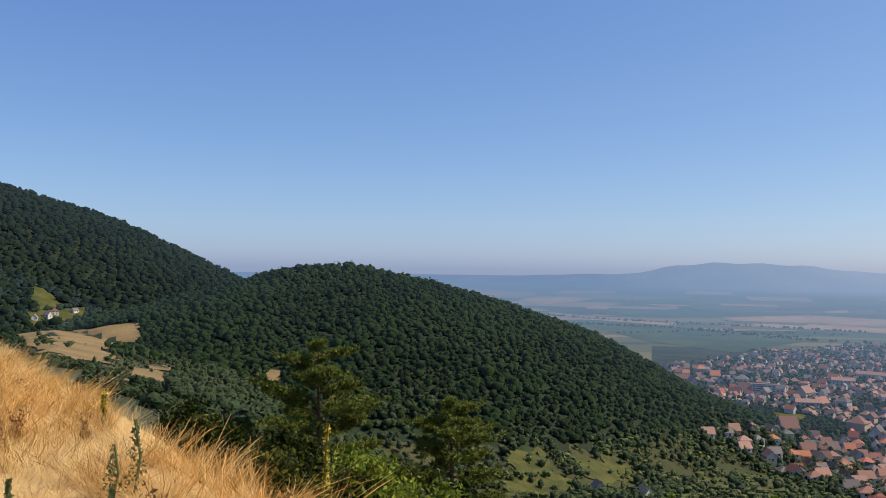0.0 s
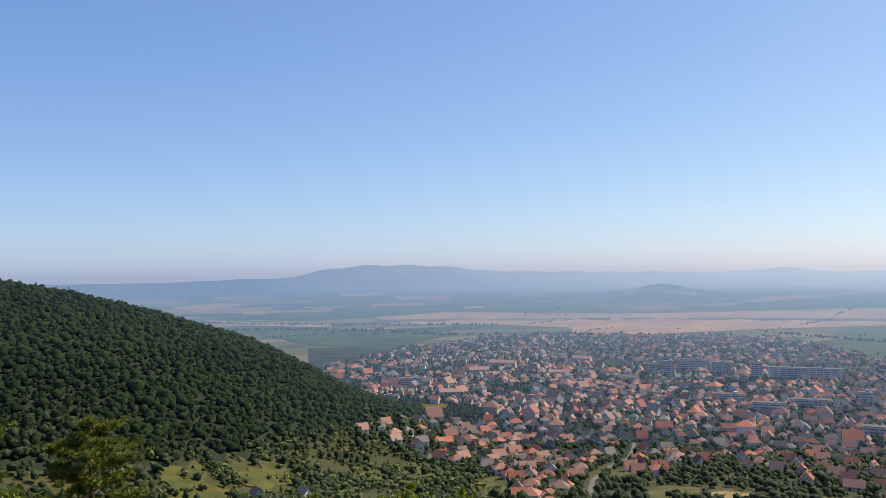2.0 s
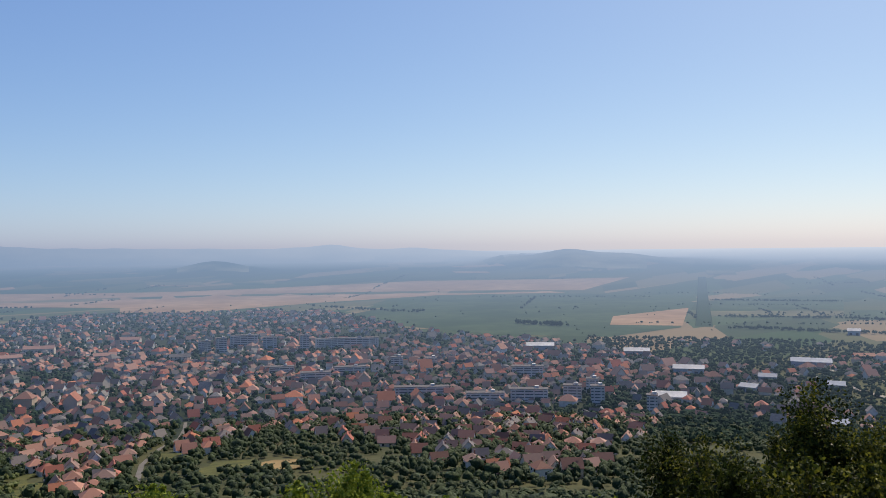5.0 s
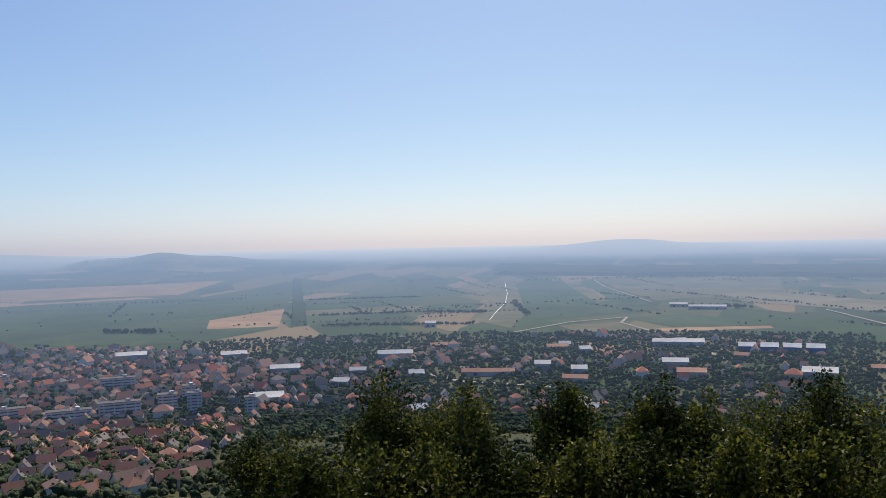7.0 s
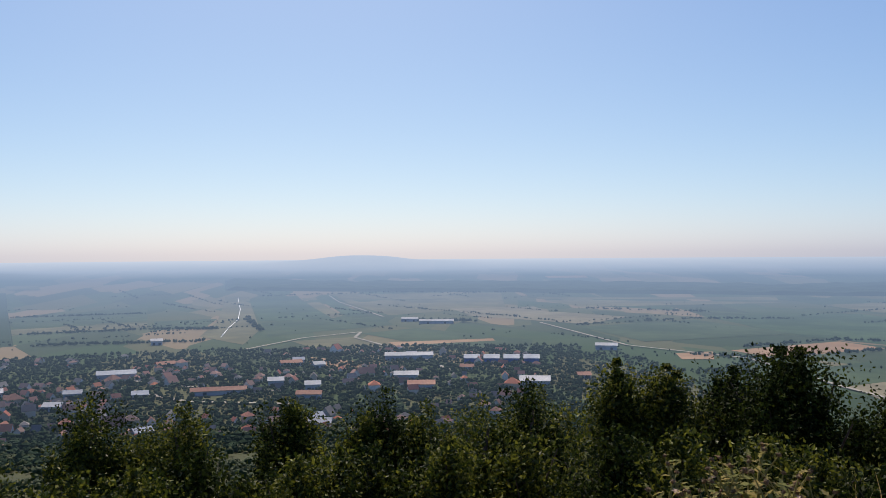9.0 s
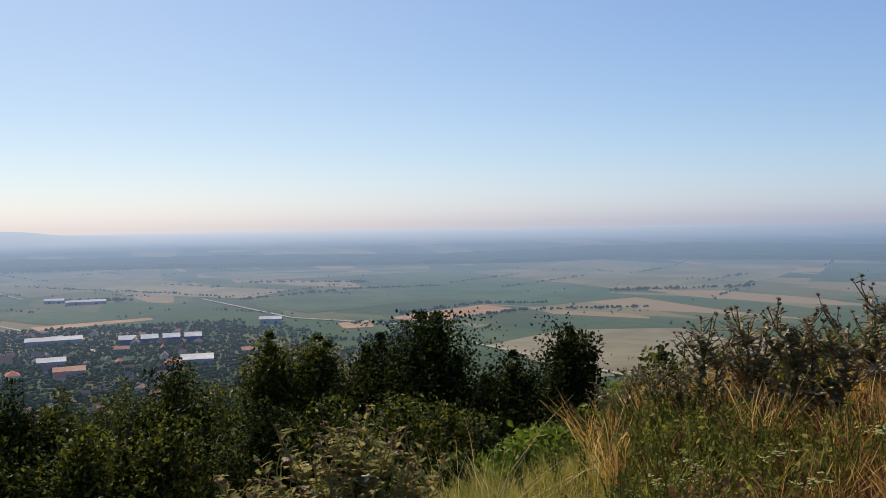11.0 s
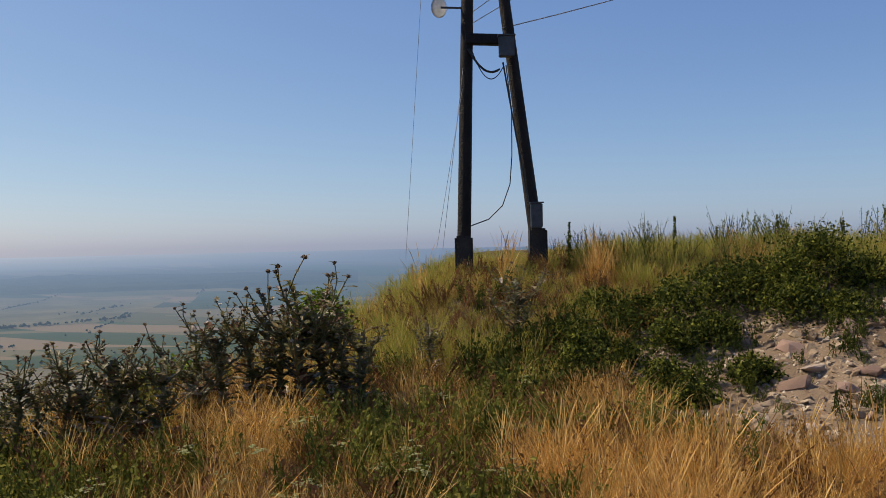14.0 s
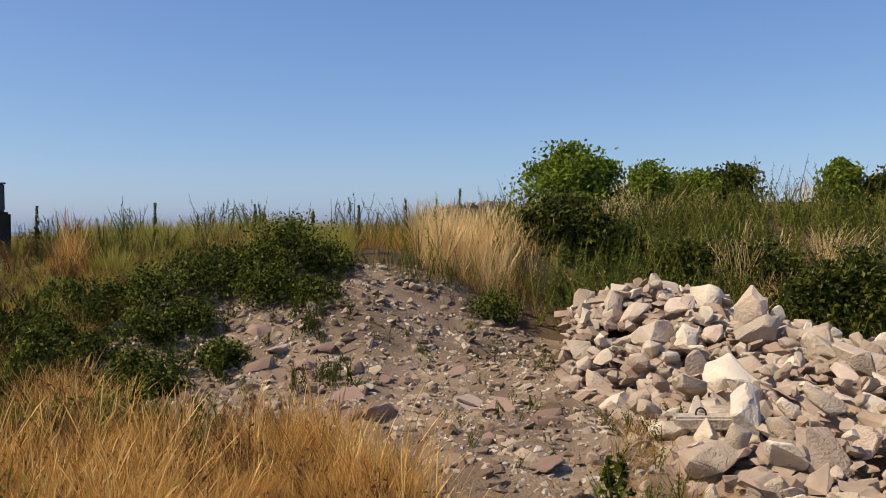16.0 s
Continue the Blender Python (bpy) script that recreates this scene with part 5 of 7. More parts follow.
def pine(label, az, r, el, wide, crown_h, seed):
    """A black pine: bare trunk below, spreading whorls with needle tufts above."""
    rr, rnd = random.Random(seed), np.random.default_rng(seed)
    x, y = polar(az, r)
    base = ground_at(x, y) - 0.2
    h = EYE + r * math.tan(radians(el)) - base
    top = new("pine_tree")
    top.location = (x, y, base)
    lean = Vector((rr.uniform(-0.25, 0.25), rr.uniform(-0.25, 0.25), 0))
    spine = [lean * (q_ / 5) ** 1.5 + Vector((0, 0, h * q_ / 5)) for q_ in range(6)]
    part("trunk", mesh_of("trunk", *tube(spine, [0.16, 0.14, 0.12, 0.09, 0.06, 0.02], 8), (M_PINEBARK,), None, True), None, top)
    limbs, tufts = [], []
    n = 24
    for k in range(n):
        t_ = k / (n - 1)
        z0 = h - crown_h * (1 - t_) * 1.02
        a_ = k * 2.4 + rr.uniform(-0.4, 0.4)
        reach = wide / 2 * (0.25 + 0.9 * math.sin(math.pi * min(1, 0.30 + 0.68 * t_))) * rr.uniform(0.45, 1.2) * (0.35 if t_ > 0.93 else 1)
        p0 = Vector((0, 0, z0)) + lean * (z0 / h)
        p2 = p0 + Vector((math.cos(a_) * reach, math.sin(a_) * reach, reach * rr.uniform(0.02, 0.35)))
        p1 = p0.lerp(p2, 0.55) + Vector((0, 0, -0.05 * reach))
        limbs.append(tube([p0, p1, p2], [0.04, 0.028, 0.012], 4))
        for q_ in range(int(16 + reach * 19)):
            f_ = rr.uniform(0.3, 1.05)
            p = (p0.lerp(p1, f_ * 1.8) if f_ < 0.55 else p1.lerp(p2, (f_ - 0.55) / 0.45))
            tufts.append(p + Vector((rr.gauss(0, 0.15), rr.gauss(0, 0.15), abs(rr.gauss(0.05, 0.05)))) * (0.6 + 0.5 * reach))
    for l_ in limbs:
        part("limb", mesh_of("limb", *l_, (M_PINEBARK,), None, True), None, top)
    c = np.repeat(np.array([tuple(t_) for t_ in tufts]), 52, 0)
    m_ = len(c)
    d_ = rnd.normal(0, 1, (m_, 3)) + (0, 0, 0.7)
    d_ /= np.linalg.norm(d_, axis=1)[:, None]
    s_ = np.cross(d_, rnd.normal(0, 1, (m_, 3)))
    s_ /= np.linalg.norm(s_, axis=1)[:, None]
    l_ = rnd.uniform(0.12, 0.26, m_)[:, None]
    v = np.stack([c - s_ * 0.026, c + s_ * 0.026, c + d_ * l_], 1).reshape(-1, 3)
    part("crown", mesh_of("crown", v, np.arange(m_ * 3).reshape(-1, 3), (M_NEEDLE,)), None, top)
    return tagged(top, label, "pine tree")


pine("spreading black pine with warm-lit needles on the slope", 9.4, 35, -5.1, 4.9, 4.3, 3)
pine("smaller dark black pine on the slope", 0.6, 32, -8.8, 3.6, 3.4, 8)


# ---- grasses and herbs ----
def blades(n, tall, wide, spread, bend, seed, seedhead=0.0):
    """A tuft of bent blades round the origin: strips of three triangles."""
    rr = random.Random(seed)
    v, f = [], []
    for k in range(n):
        a_, d_ = rr.uniform(0, 6.28), spread * math.sqrt(rr.random())
        p = Vector((math.cos(a_) * d_, math.sin(a_) * d_, 0))
        b_ = rr.uniform(0, 6.28)
        lean = Vector((math.cos(b_), math.sin(b_), 0)) * bend * rr.uniform(0.2, 1.0) * tall
        h = tall * rr.uniform(0.55, 1.1)
        s_ = Vector((-math.sin(b_ + 0.6), math.cos(b_ + 0.6), 0)) * wide
        q1, q2 = p + lean * 0.3 + Vector((0, 0, h * 0.55)), p + lean + Vector((0, 0, h))
        i_ = len(v)
        g = 1.8 if rr.random() < seedhead else 0.75
        q15 = q1.lerp(q2, 0.55) + Vector((0, 0, h * 0.04))
        v += [p - s_, p + s_, q1 - s_ * 0.8, q1 + s_ * 0.8, q15 - s_ * g, q15 + s_ * g, q2]
        f += [(i_, i_ + 1, i_ + 3), (i_, i_ + 3, i_ + 2), (i_ + 2, i_ + 3, i_ + 5), (i_ + 2, i_ + 5, i_ + 4), (i_ + 4, i_ + 5, i_ + 6)]
    return np.array([tuple(q_) for q_ in v]), np.array(f)


def weed(stems, tall, leaf, seed, per=9):
    """A leafy herb: thin stems with small folded leaves."""
    rr, rnd = random.Random(seed), np.random.default_rng(seed)
    got, cen = [], []
    for k in range(stems):
        a_ = rr.uniform(0, 6.28)
        lean = rr.uniform(0.05, 0.4) * tall
        h = tall * rr.uniform(0.6, 1.05)
        p0, p2 = Vector((rr.gauss(0, 0.05), rr.gauss(0, 0.05), 0)), Vector((math.cos(a_) * lean, math.sin(a_) * lean, h))
        got.append(tube([p0, p0.lerp(p2, 0.5) + Vector((0, 0, 0.05 * h)), p2], [0.006, 0.005, 0.002], 3))
        for q_ in range(per):
            cen.append(tuple(p0.lerp(p2, 0.15 + 0.85 * q_ / per)))
    got.append(leaves(np.array(cen), np.full(len(cen), leaf * 0.45), leaf, rnd, 0.4))
    return join(got)


def scatter(n, az0, az1, r0, r1, keep=None):
    """Random plan places in a ring sector, with ground heights; keep: a test on azimuth, distance and place."""
    a = rng.uniform(az0, az1, n)
    r = np.sqrt(rng.uniform(r0 * r0, r1 * r1, n))
    t_ = np.radians(a)
    x, y = -np.sin(t_) * r, np.cos(t_) * r
    if keep is not None:
        k = keep(a, r, x, y)
        a, r, x, y = a[k], r[k], x[k], y[k]
    return np.column_stack([x, y, rough_height(x, y) - 0.02]), a, r


def sow(name, label, mat, templates, places, lo, hi, tilt=0.25, category="grass", vary=None):
    got = []
    pick = rng.integers(0, len(templates), len(places))
    for k, (v, f) in enumerate(templates):
        q = places[pick == k]
        if len(q):
            n = len(q)
            got.append(stamp(v, f, q, rng.uniform(0, 6.28, n), rng.uniform(lo, hi, n) * (1 if vary is None else vary[pick == k]), (rng.normal(0, tilt, n), rng.normal(0, tilt, n))))
    return tagged(new(name, mesh_of(name, *join(got), (mat,))), label, category, kind="stuff")


def patch(x, y, scale, seed):
    return np.array([noise.noise(Vector((a * scale, b * scale, seed))) for a, b in zip(x, y)])


def edge_of(a):
    return np.interp(a, EDGE_AZ, EDGE_R)


STRAW = [blades(15, 0.52, 0.0021, 0.09, 0.5, s_, 0.5) for s_ in range(5)]
FRONT = [blades(36, 0.46, 0.0012, 0.14, 0.5, 240 + s_, 0.7) for s_ in range(5)]
STALKS = [blades(18, 0.5, 0.0019, 0.11, 0.45, 140 + s_, 0.5) for s_ in range(5)]
LOWSTRAW = [blades(16, 0.30, 0.0024, 0.10, 0.8, 30 + s_, 0.1) for s_ in range(4)]
GREENS = [blades(16, 0.40, 0.003, 0.09, 0.5, 50 + s_) for s_ in range(4)]
WEEDS = [weed(5, 0.42, 0.06, s_) for s_ in range(5)]
TALLWEEDS = [weed(3, 0.75, 0.05, 20 + s_, 14) for s_ in range(5)]
HERB = [weed(5, 0.36, 0.036, 60 + s_, 11) for s_ in range(5)]

# the dry slope
p, a, r = scatter(11500, -1, 36, 2.2, 20, lambda a, r, x, y: r < edge_of(a) + 1.2)
sow("dry_slope_grass", "dense sunlit straw-yellow dry grass on a slope", M_STRAWPALE, STRAW + LOWSTRAW, p, 0.24, 0.52, 0.65)
p, a, r = scatter(2600, -1, 36, 2.2, 16, lambda a, r, x, y: (r < edge_of(a) + 2) & (patch(x, y, 0.5, 2) > 0.05))
sow("dry_slope_grass_golden", "golden dry grass lying in the slope", M_STRAW, LOWSTRAW, p, 0.7, 1.3, 0.7)
p, a, r = scatter(1800, -1, 36, 2.4, 16, lambda a, r, x, y: (r < edge_of(a) + 1) & (patch(x, y, 0.9, 33) > 0.05))
sow("dry_slope_grass_brown", "brown weathered grass patches on the dry slope", M_STRAWDARK, LOWSTRAW + STRAW[:1], p, 0.5, 0.95, 0.6)
p, a, r = scatter(160, 0, 34, 3, 16, lambda a, r, x, y: (r < edge_of(a) + 2) & (patch(x, y, 0.9, 33) > 0.1))
sow("slope_withered_herbs", "brown withered herbs on the dry slope", M_RUST, WEEDS, p, 0.4, 0.8, 0.3, "herbs")
p, a, r = scatter(130, 2, 34, 3, 16, lambda a, r, x, y: (r < edge_of(a) + 1) & (patch(x, y, 0.4, 7) > 0.05))
sow("slope_weeds", "few green herbs among the dry grass", M_WEED, HERB, p, 0.35, 0.7, 0.3, "herbs")


# trodden grass round the standing place
p, a, r = scatter(900, -20, 75, 1.3, 4.6)
sow("trodden_grass", "short trodden dry grass at the top of the slope", M_STRAW, LOWSTRAW, p, 0.3, 0.6, 0.7)
p, a, r = scatter(420, -226, -25, 1.6, 4.0)
sow("trodden_grass_thin", "thin trodden grass on the bare hilltop", M_STRAWDARK, LOWSTRAW, p, 0.2, 0.45, 0.7)
# the brow with the thistles and the bank
def on_bank(a, r, x, y):
    return ~stony(a, r, x, y) & (r < edge_of(a) + 1.2)


def crest_low(p):
    """Shorter growth round the feet of the pole."""
    a = np.degrees(np.arctan2(-p[:, 0], p[:, 1]))
    a = np.where(a > 60, a - 360, a)
    r = np.hypot(p[:, 0], p[:, 1])
    return 1 - 0.55 * np.exp(-((a + 160.5) / 5.0) ** 2) * (r > 10.5)


def tussocks(p, scale, seed, low=0.45, gain=1.6):
    """A size for each tuft that follows clumps."""
    return np.clip(low + 0.25 * gain + gain * (0.5 * patch(p[:, 0], p[:, 1], scale, seed) + 0.5 * patch(p[:, 0], p[:, 1], 3.1 * scale, seed + 5)), 0.35, 1.3)


WISPY = [weed(2, 0.85, 0.03, 70 + s_, 16) for s_ in range(5)]
BUSHYWEEDS = [weed(4, 0.8, 0.032, 90 + s_, 30) for s_ in range(4)]
SEEDY = [blades(7, 0.62, 0.0022, 0.07, 0.35, 160 + s_, 1.0) for s_ in range(4)]
p, a, r = scatter(9500, -196, -126, 2.8, 15.5, lambda a, r, x, y: on_bank(a, r, x, y) & (patch(x, y, 0.8, 1) > -0.12))
sow("bank_dry_grass", "tall golden dry grass in clumps on the bank", M_STRAWDARK, STRAW[:2] + STALKS + LOWSTRAW, p, 0.4, 0.85, 0.4, vary=tussocks(p, 0.8, 1) * crest_low(p))
p, a, r = scatter(5600, -178, -126, 4.0, 15, lambda a, r, x, y: on_bank(a, r, x, y) & (patch(x, y, 0.9, 1) > 0.04) & ((r < 9.3) | (a > -146) | (patch(x, y, 0.5, 61) > -0.05)))
sow("bank_gold_grass", "bright golden grass tussocks among the thistles", M_STRAW, STRAW + STALKS, p, 0.4, 0.85, 0.4, vary=tussocks(p, 0.9, 1) * crest_low(p))
p, a, r = scatter(2000, -190, -161, 4.4, 6.3, lambda a, r, x, y: on_bank(a, r, x, y) & (patch(x, y, 1.1, 15) > -0.22))
sow("front_dry_grass", "thick golden dry grass below the bare bank", M_STRAW, FRONT + LOWSTRAW[:1], p, 0.38, 0.78, 0.36, vary=tussocks(p, 1.1, 15, 0.55))
p, a, r = scatter(260, -190, -158, 4.6, 7.2, on_bank)
sow("front_withered_herbs", "rusty withered herbs in the golden grass", M_RUST, HERB, p, 0.5, 1.1, 0.3, "herbs")
p, a, r = scatter(800, -190, -161, 4.4, 6.4, lambda a, r, x, y: on_bank(a, r, x, y) & (patch(x, y, 1.1, 15) > -0.1))
sow("front_seed_grass", "golden seed-headed stalks above the dry grass", M_STRAW, SEEDY, p, 0.5, 0.85, 0.25, vary=tussocks(p, 1.1, 15, 0.55))
p, a, r = scatter(4300, -184, -146, 9.0, 16, lambda a, r, x, y: on_bank(a, r, x, y) & (patch(x, y, 0.7, 4) > -0.2))
sow("bank_green_grass", "yellow-green long grass along the bank's crest", M_GRASS, GREENS + STRAW, p, 0.5, 0.95, 0.3, vary=tussocks(p, 0.7, 4, 0.6) * crest_low(p))
p, a, r = scatter(1400, -190, -125, 2.8, 14, lambda a, r, x, y: on_bank(a, r, x, y) & (patch(x, y, 0.7, 6) > 0.05) & ((r < 9.6) | (a > -146) | (a < -174)))
sow("bank_weeds", "green herbs among the dry grass of the bank", M_WEED, HERB, p[::2], 0.6, 1.25, 0.2, "herbs")
p, a, r = scatter(1600, -172, -127, 4.2, 9.8, lambda a, r, x, y: on_bank(a, r, x, y) & (patch(x, y, 0.8, 1) < 0.02))
sow("bank_feathery_herbs", "feathery fresh green herbs between the tussocks", M_HERB, HERB, p, 0.6, 1.3, 0.25, "herbs")
p, a, r = scatter(1700, -180, -127, 4.2, 13.5, on_bank)
sow("bank_withered_herbs", "rust-brown withered herbs among the grass", M_RUST, HERB, p, 0.5, 1.2, 0.3, "herbs")
p, a, r = scatter(300, -178, -158, 7.0, 12.0, lambda a, r, x, y: on_bank(a, r, x, y) & (patch(x, y, 0.6, 12) > 0.08))
sow("bank_dark_herbs", "dark leafy herbs on the lower bank", M_DARKHERB, WEEDS, p, 0.8, 1.5, 0.2, "herbs")
p, a, r = scatter(3400, -172, -146, 9.8, 15.6, on_bank)
sow("crest_grass", "short yellow-green grass covering the crest", M_GRASS, GREENS + LOWSTRAW, p, 0.35, 0.65, 0.4)
p, a, r = scatter(3200, -199, -150, 15.2, 28, lambda a, r, x, y: r < edge_of(a) + 1)
sow("hilltop_grass", "yellowish grass on the flat ground behind the crest", M_GRASS, GREENS + STRAW, p, 0.55, 0.95, 0.35, vary=tussocks(p, 0.5, 14, 0.6) * crest_low(p))
p, a, r = scatter(1100, -196, -156, 12.3, 16.5, lambda a, r, x, y: patch(x, y, 0.7, 41) > 0.06)
sow("crest_herbs", "tall thin herbs against the sky on the crest", M_WEED, WISPY + BUSHYWEEDS, p, 0.35, 1.15, 0.15, "herbs", vary=crest_low(p) ** 2)
p = np.concatenate([scatter(n_, c_ - 0.5, c_ + 0.5, 12.4, 13.4)[0] for c_, n_ in ((-156.0, 8), (-161.4, 14), (-167.2, 34), (-168.0, 14), (-175.5, 8))])
sow("crest_tufts", "pale blond grass plumes on the crest", M_STRAW, SEEDY + STALKS[:2], p, 0.75, 1.35, 0.12)
p, a, r = scatter(230, -194, -188.5, 12.6, 14.6)
sow("pale_tall_grass", "tall pale sunlit grass beside the bush", M_STRAWPALE, STALKS + SEEDY, p, 0.9, 1.5, 0.2)
p, a, r = scatter(1900, -224, -188, 13.0, 24, lambda a, r, x, y: (patch(x, y, 0.3, 3) > 0.0))
sow("upper_dry_grass", "pale dry grass on the rise behind the stones", M_STRAWPALE, STRAW, p, 0.8, 1.3, 0.25, vary=tussocks(p, 0.5, 3, 0.6))
p, a, r = scatter(1300, -224, -184, 12.2, 19, lambda a, r, x, y: (patch(x, y, 0.3, 3) < 0.05))
sow("upper_green_herbs", "yellow-green herbs on the rise", M_HERB, HERB + WISPY, p, 0.7, 1.4, 0.2, "herbs")
p, a, r = scatter(700, -224, -197, 12.4, 18)
sow("upper_weeds", "dense dark green herbs behind the stone heap", M_WEED, WEEDS + TALLWEEDS, p, 0.7, 1.3, 0.2, "herbs")
p, a, r = scatter(260, -200, -168, 6, 13, lambda a, r, x, y: stony(a, r, x, y) & (patch(x, y, 0.9, 21) > 0.0))
sow("soil_weeds", "low green weeds on the bare stony soil", M_WEED, HERB, p, 0.25, 0.55, 0.4, "herbs")


p, a, r = scatter(240, -184, -167, 8.6, 12.6, lambda a, r, x, y: stony(a, r, x, y) & (patch(x, y, 0.8, 55) > 0.02))
sow("soil_herbs", "clumps of dark green herbs on the upper bare bank", M_DARKHERB, WEEDS + HERB, p, 0.4, 0.95, 0.25, "herbs")


def umbels(seed):
    rr = random.Random(seed)
    got = []
    for k in range(7):
        a_, d_ = rr.uniform(0, 6.28), rr.uniform(0, 0.14)
        q_ = Vector((math.cos(a_) * d_, math.sin(a_) * d_, rr.uniform(0.28, 0.42)))
        for i_ in range(7):
            v = np.array([(math.cos(t_), math.sin(t_), 0) for t_ in np.arange(6) * 1.0472] + [(0, 0, 0.6)])
            f = np.array([(t_, (t_ + 1) % 6, 6) for t_ in range(6)])
            got.append((v * (0.012, 0.012, 0.008) + np.array(q_ + Vector((rr.gauss(0, 0.022), rr.gauss(0, 0.022), rr.gauss(0, 0.004)))), f))
    return join(got)


p, a, r = scatter(46, -166, -130, 5.0, 8.8, lambda a, r, x, y: r < edge_of(a) - 0.6)
UM = [umbels(s_) for s_ in range(3)]
st = rng.bit_generator.state
sow("umbel_flowers", "pale green-white flat umbels among the grass", M_UMBEL, UM, p, 0.6, 0.95, 0.05, "flowers")
sow("umbel_foliage", "feathery green foliage of the umbels", M_HERB, HERB, p, 0.6, 0.95, 0.15, "herbs")


p, a, r = scatter(1100, -132, -108, 3.0, 6.4)
sow("brow_grass", "low yellow-green grass along the brow", M_GRASS, LOWSTRAW + GREENS, p, 0.35, 0.7, 0.5)
p, a, r = scatter(420, -160, -100, 4.0, 8.6, lambda a, r, x, y: r < edge_of(a) + 1.5)
sow("brow_weeds", "green leafy herbs along the brow", M_WEED, HERB, p, 0.4, 0.85, 0.25, "herbs")


# ---- thistles ----
def thistle_leaf(rr, l):
    """A spiny, deeply toothed leaf along +x."""
    v, f = [(0, 0, 0)], []
    n = 6
    for k in range(1, n + 1):
        t_ = k / n
        w = l * 0.24 * math.sin(math.pi * min(1, t_ * 0.9 + 0.1)) * (1.5 if k % 2 else 0.55)
        z = -0.35 * l * t_ * t_ + rr.uniform(-0.03, 0.03) * l
        v += [(l * t_, 0, z), (l * (t_ + 0.08), w, z + rr.uniform(0, 0.10) * l), (l * (t_ + 0.08), -w, z + rr.uniform(0, 0.10) * l)]
        m_ = len(v) - 3
        prev = 0 if k == 1 else m_ - 3
        f += [(prev, m_, m_ + 1), (prev, m_ + 2, m_)]
        if k > 1:
            f += [(prev, m_ + 1, prev + 1), (prev, prev + 2, m_ + 2)]
    return np.array(v), np.array(f)


def thistle_kit(seed, branches=8, dry=0.4):
    """Arrays of one thistle, about 1 high: stem, fresh leaves, withered leaves, and the places of its heads."""
    rr = random.Random(seed)
    stems, fresh, old, heads = [], [], [], []

    def leafed(pts, l0, n):
        for k in range(n):
            t_ = k / max(1, n - 1)
            i_ = min(len(pts) - 2, int(t_ * (len(pts) - 1)))
            p = pts[i_].lerp(pts[i_ + 1], t_ * (len(pts) - 1) - i_)
            v, f = thistle_leaf(rr, l0 * rr.uniform(0.6, 1.1) * (1 - 0.45 * t_))
            m = np.array((Matrix.Rotation(rr.uniform(0, 6.28), 3, "Z") @ Matrix.Rotation(-rr.uniform(0.25, 1.25), 3, "Y")))
            low = p.z < 0.45 and rr.random() < dry * 1.6
            (old if low or rr.random() < dry * 0.3 else fresh).append((v @ m.T + np.array(p), f))

    main = [Vector((0, 0, 0)), Vector((rr.gauss(0, 0.02), rr.gauss(0, 0.02), 0.35)), Vector((rr.gauss(0, 0.04), rr.gauss(0, 0.04), 0.7)), Vector((rr.gauss(0, 0.05), rr.gauss(0, 0.05), 1.0))]
    stems.append(tube(main, [0.015, 0.013, 0.010, 0.006], 6))
    leafed(main, 0.19, 40)
    heads.append(main[-1])
    for k in range(branches):
        t_ = rr.uniform(0.3, 0.85)
        p0 = Vector((0, 0, t_)) + Vector((main[2].x, main[2].y, 0)) * t_
        a_ = k * 2.4 + rr.uniform(-0.5, 0.5)
        l = rr.uniform(0.28, 0.55) * (1.2 - 0.5 * t_)
        out = Vector((math.cos(a_), math.sin(a_), 0))
        pts = [p0, p0 + out * l * 0.42 + Vector((0, 0, l * 0.4)), p0 + out * l * 0.66 + Vector((0, 0, l * 0.92))]
        stems.append(tube(pts, [0.008, 0.006, 0.004], 4))
        leafed(pts, 0.115, 12)
        heads.append(pts[-1])
        for _ in range(rr.choice((1, 2, 2))):
            q1 = pts[1].lerp(pts[2], rr.uniform(0, 0.6)) + Vector((rr.gauss(0, 0.08), rr.gauss(0, 0.08), l * rr.uniform(0.3, 0.5)))
            stems.append(tube([pts[1], pts[1].lerp(q1, 0.6) + out * 0.02, q1], [0.004, 0.004, 0.003], 4))
            leafed([pts[1], q1], 0.07, 4)
            heads.append(q1)
    return stems, fresh, old or fresh[:1], heads


def head_mesh():
    v, f = lumpy(1, 5, 0.12, -3)
    got = [(v * (0.020, 0.020, 0.022), f)]
    rr = random.Random(3)
    sv, sf = [], []
    for k in range(26):
        d_ = Vector((rr.gauss(0, 1), rr.gauss(0, 1), rr.gauss(0.5, 0.8))).normalized()
        s_ = d_.cross(Vector((0.3, 0.5, 0.8))).normalized() * 0.005
        i_ = len(sv)
        sv += [tuple(d_ * 0.016 - s_), tuple(d_ * 0.016 + s_), tuple(d_ * 0.031)]
        sf.append((i_, i_ + 1, i_ + 2))
    got.append((np.array(sv), np.array(sf)))
    return mesh_of("flower_head", *join(got), (M_HEAD,))


HEAD = head_mesh()


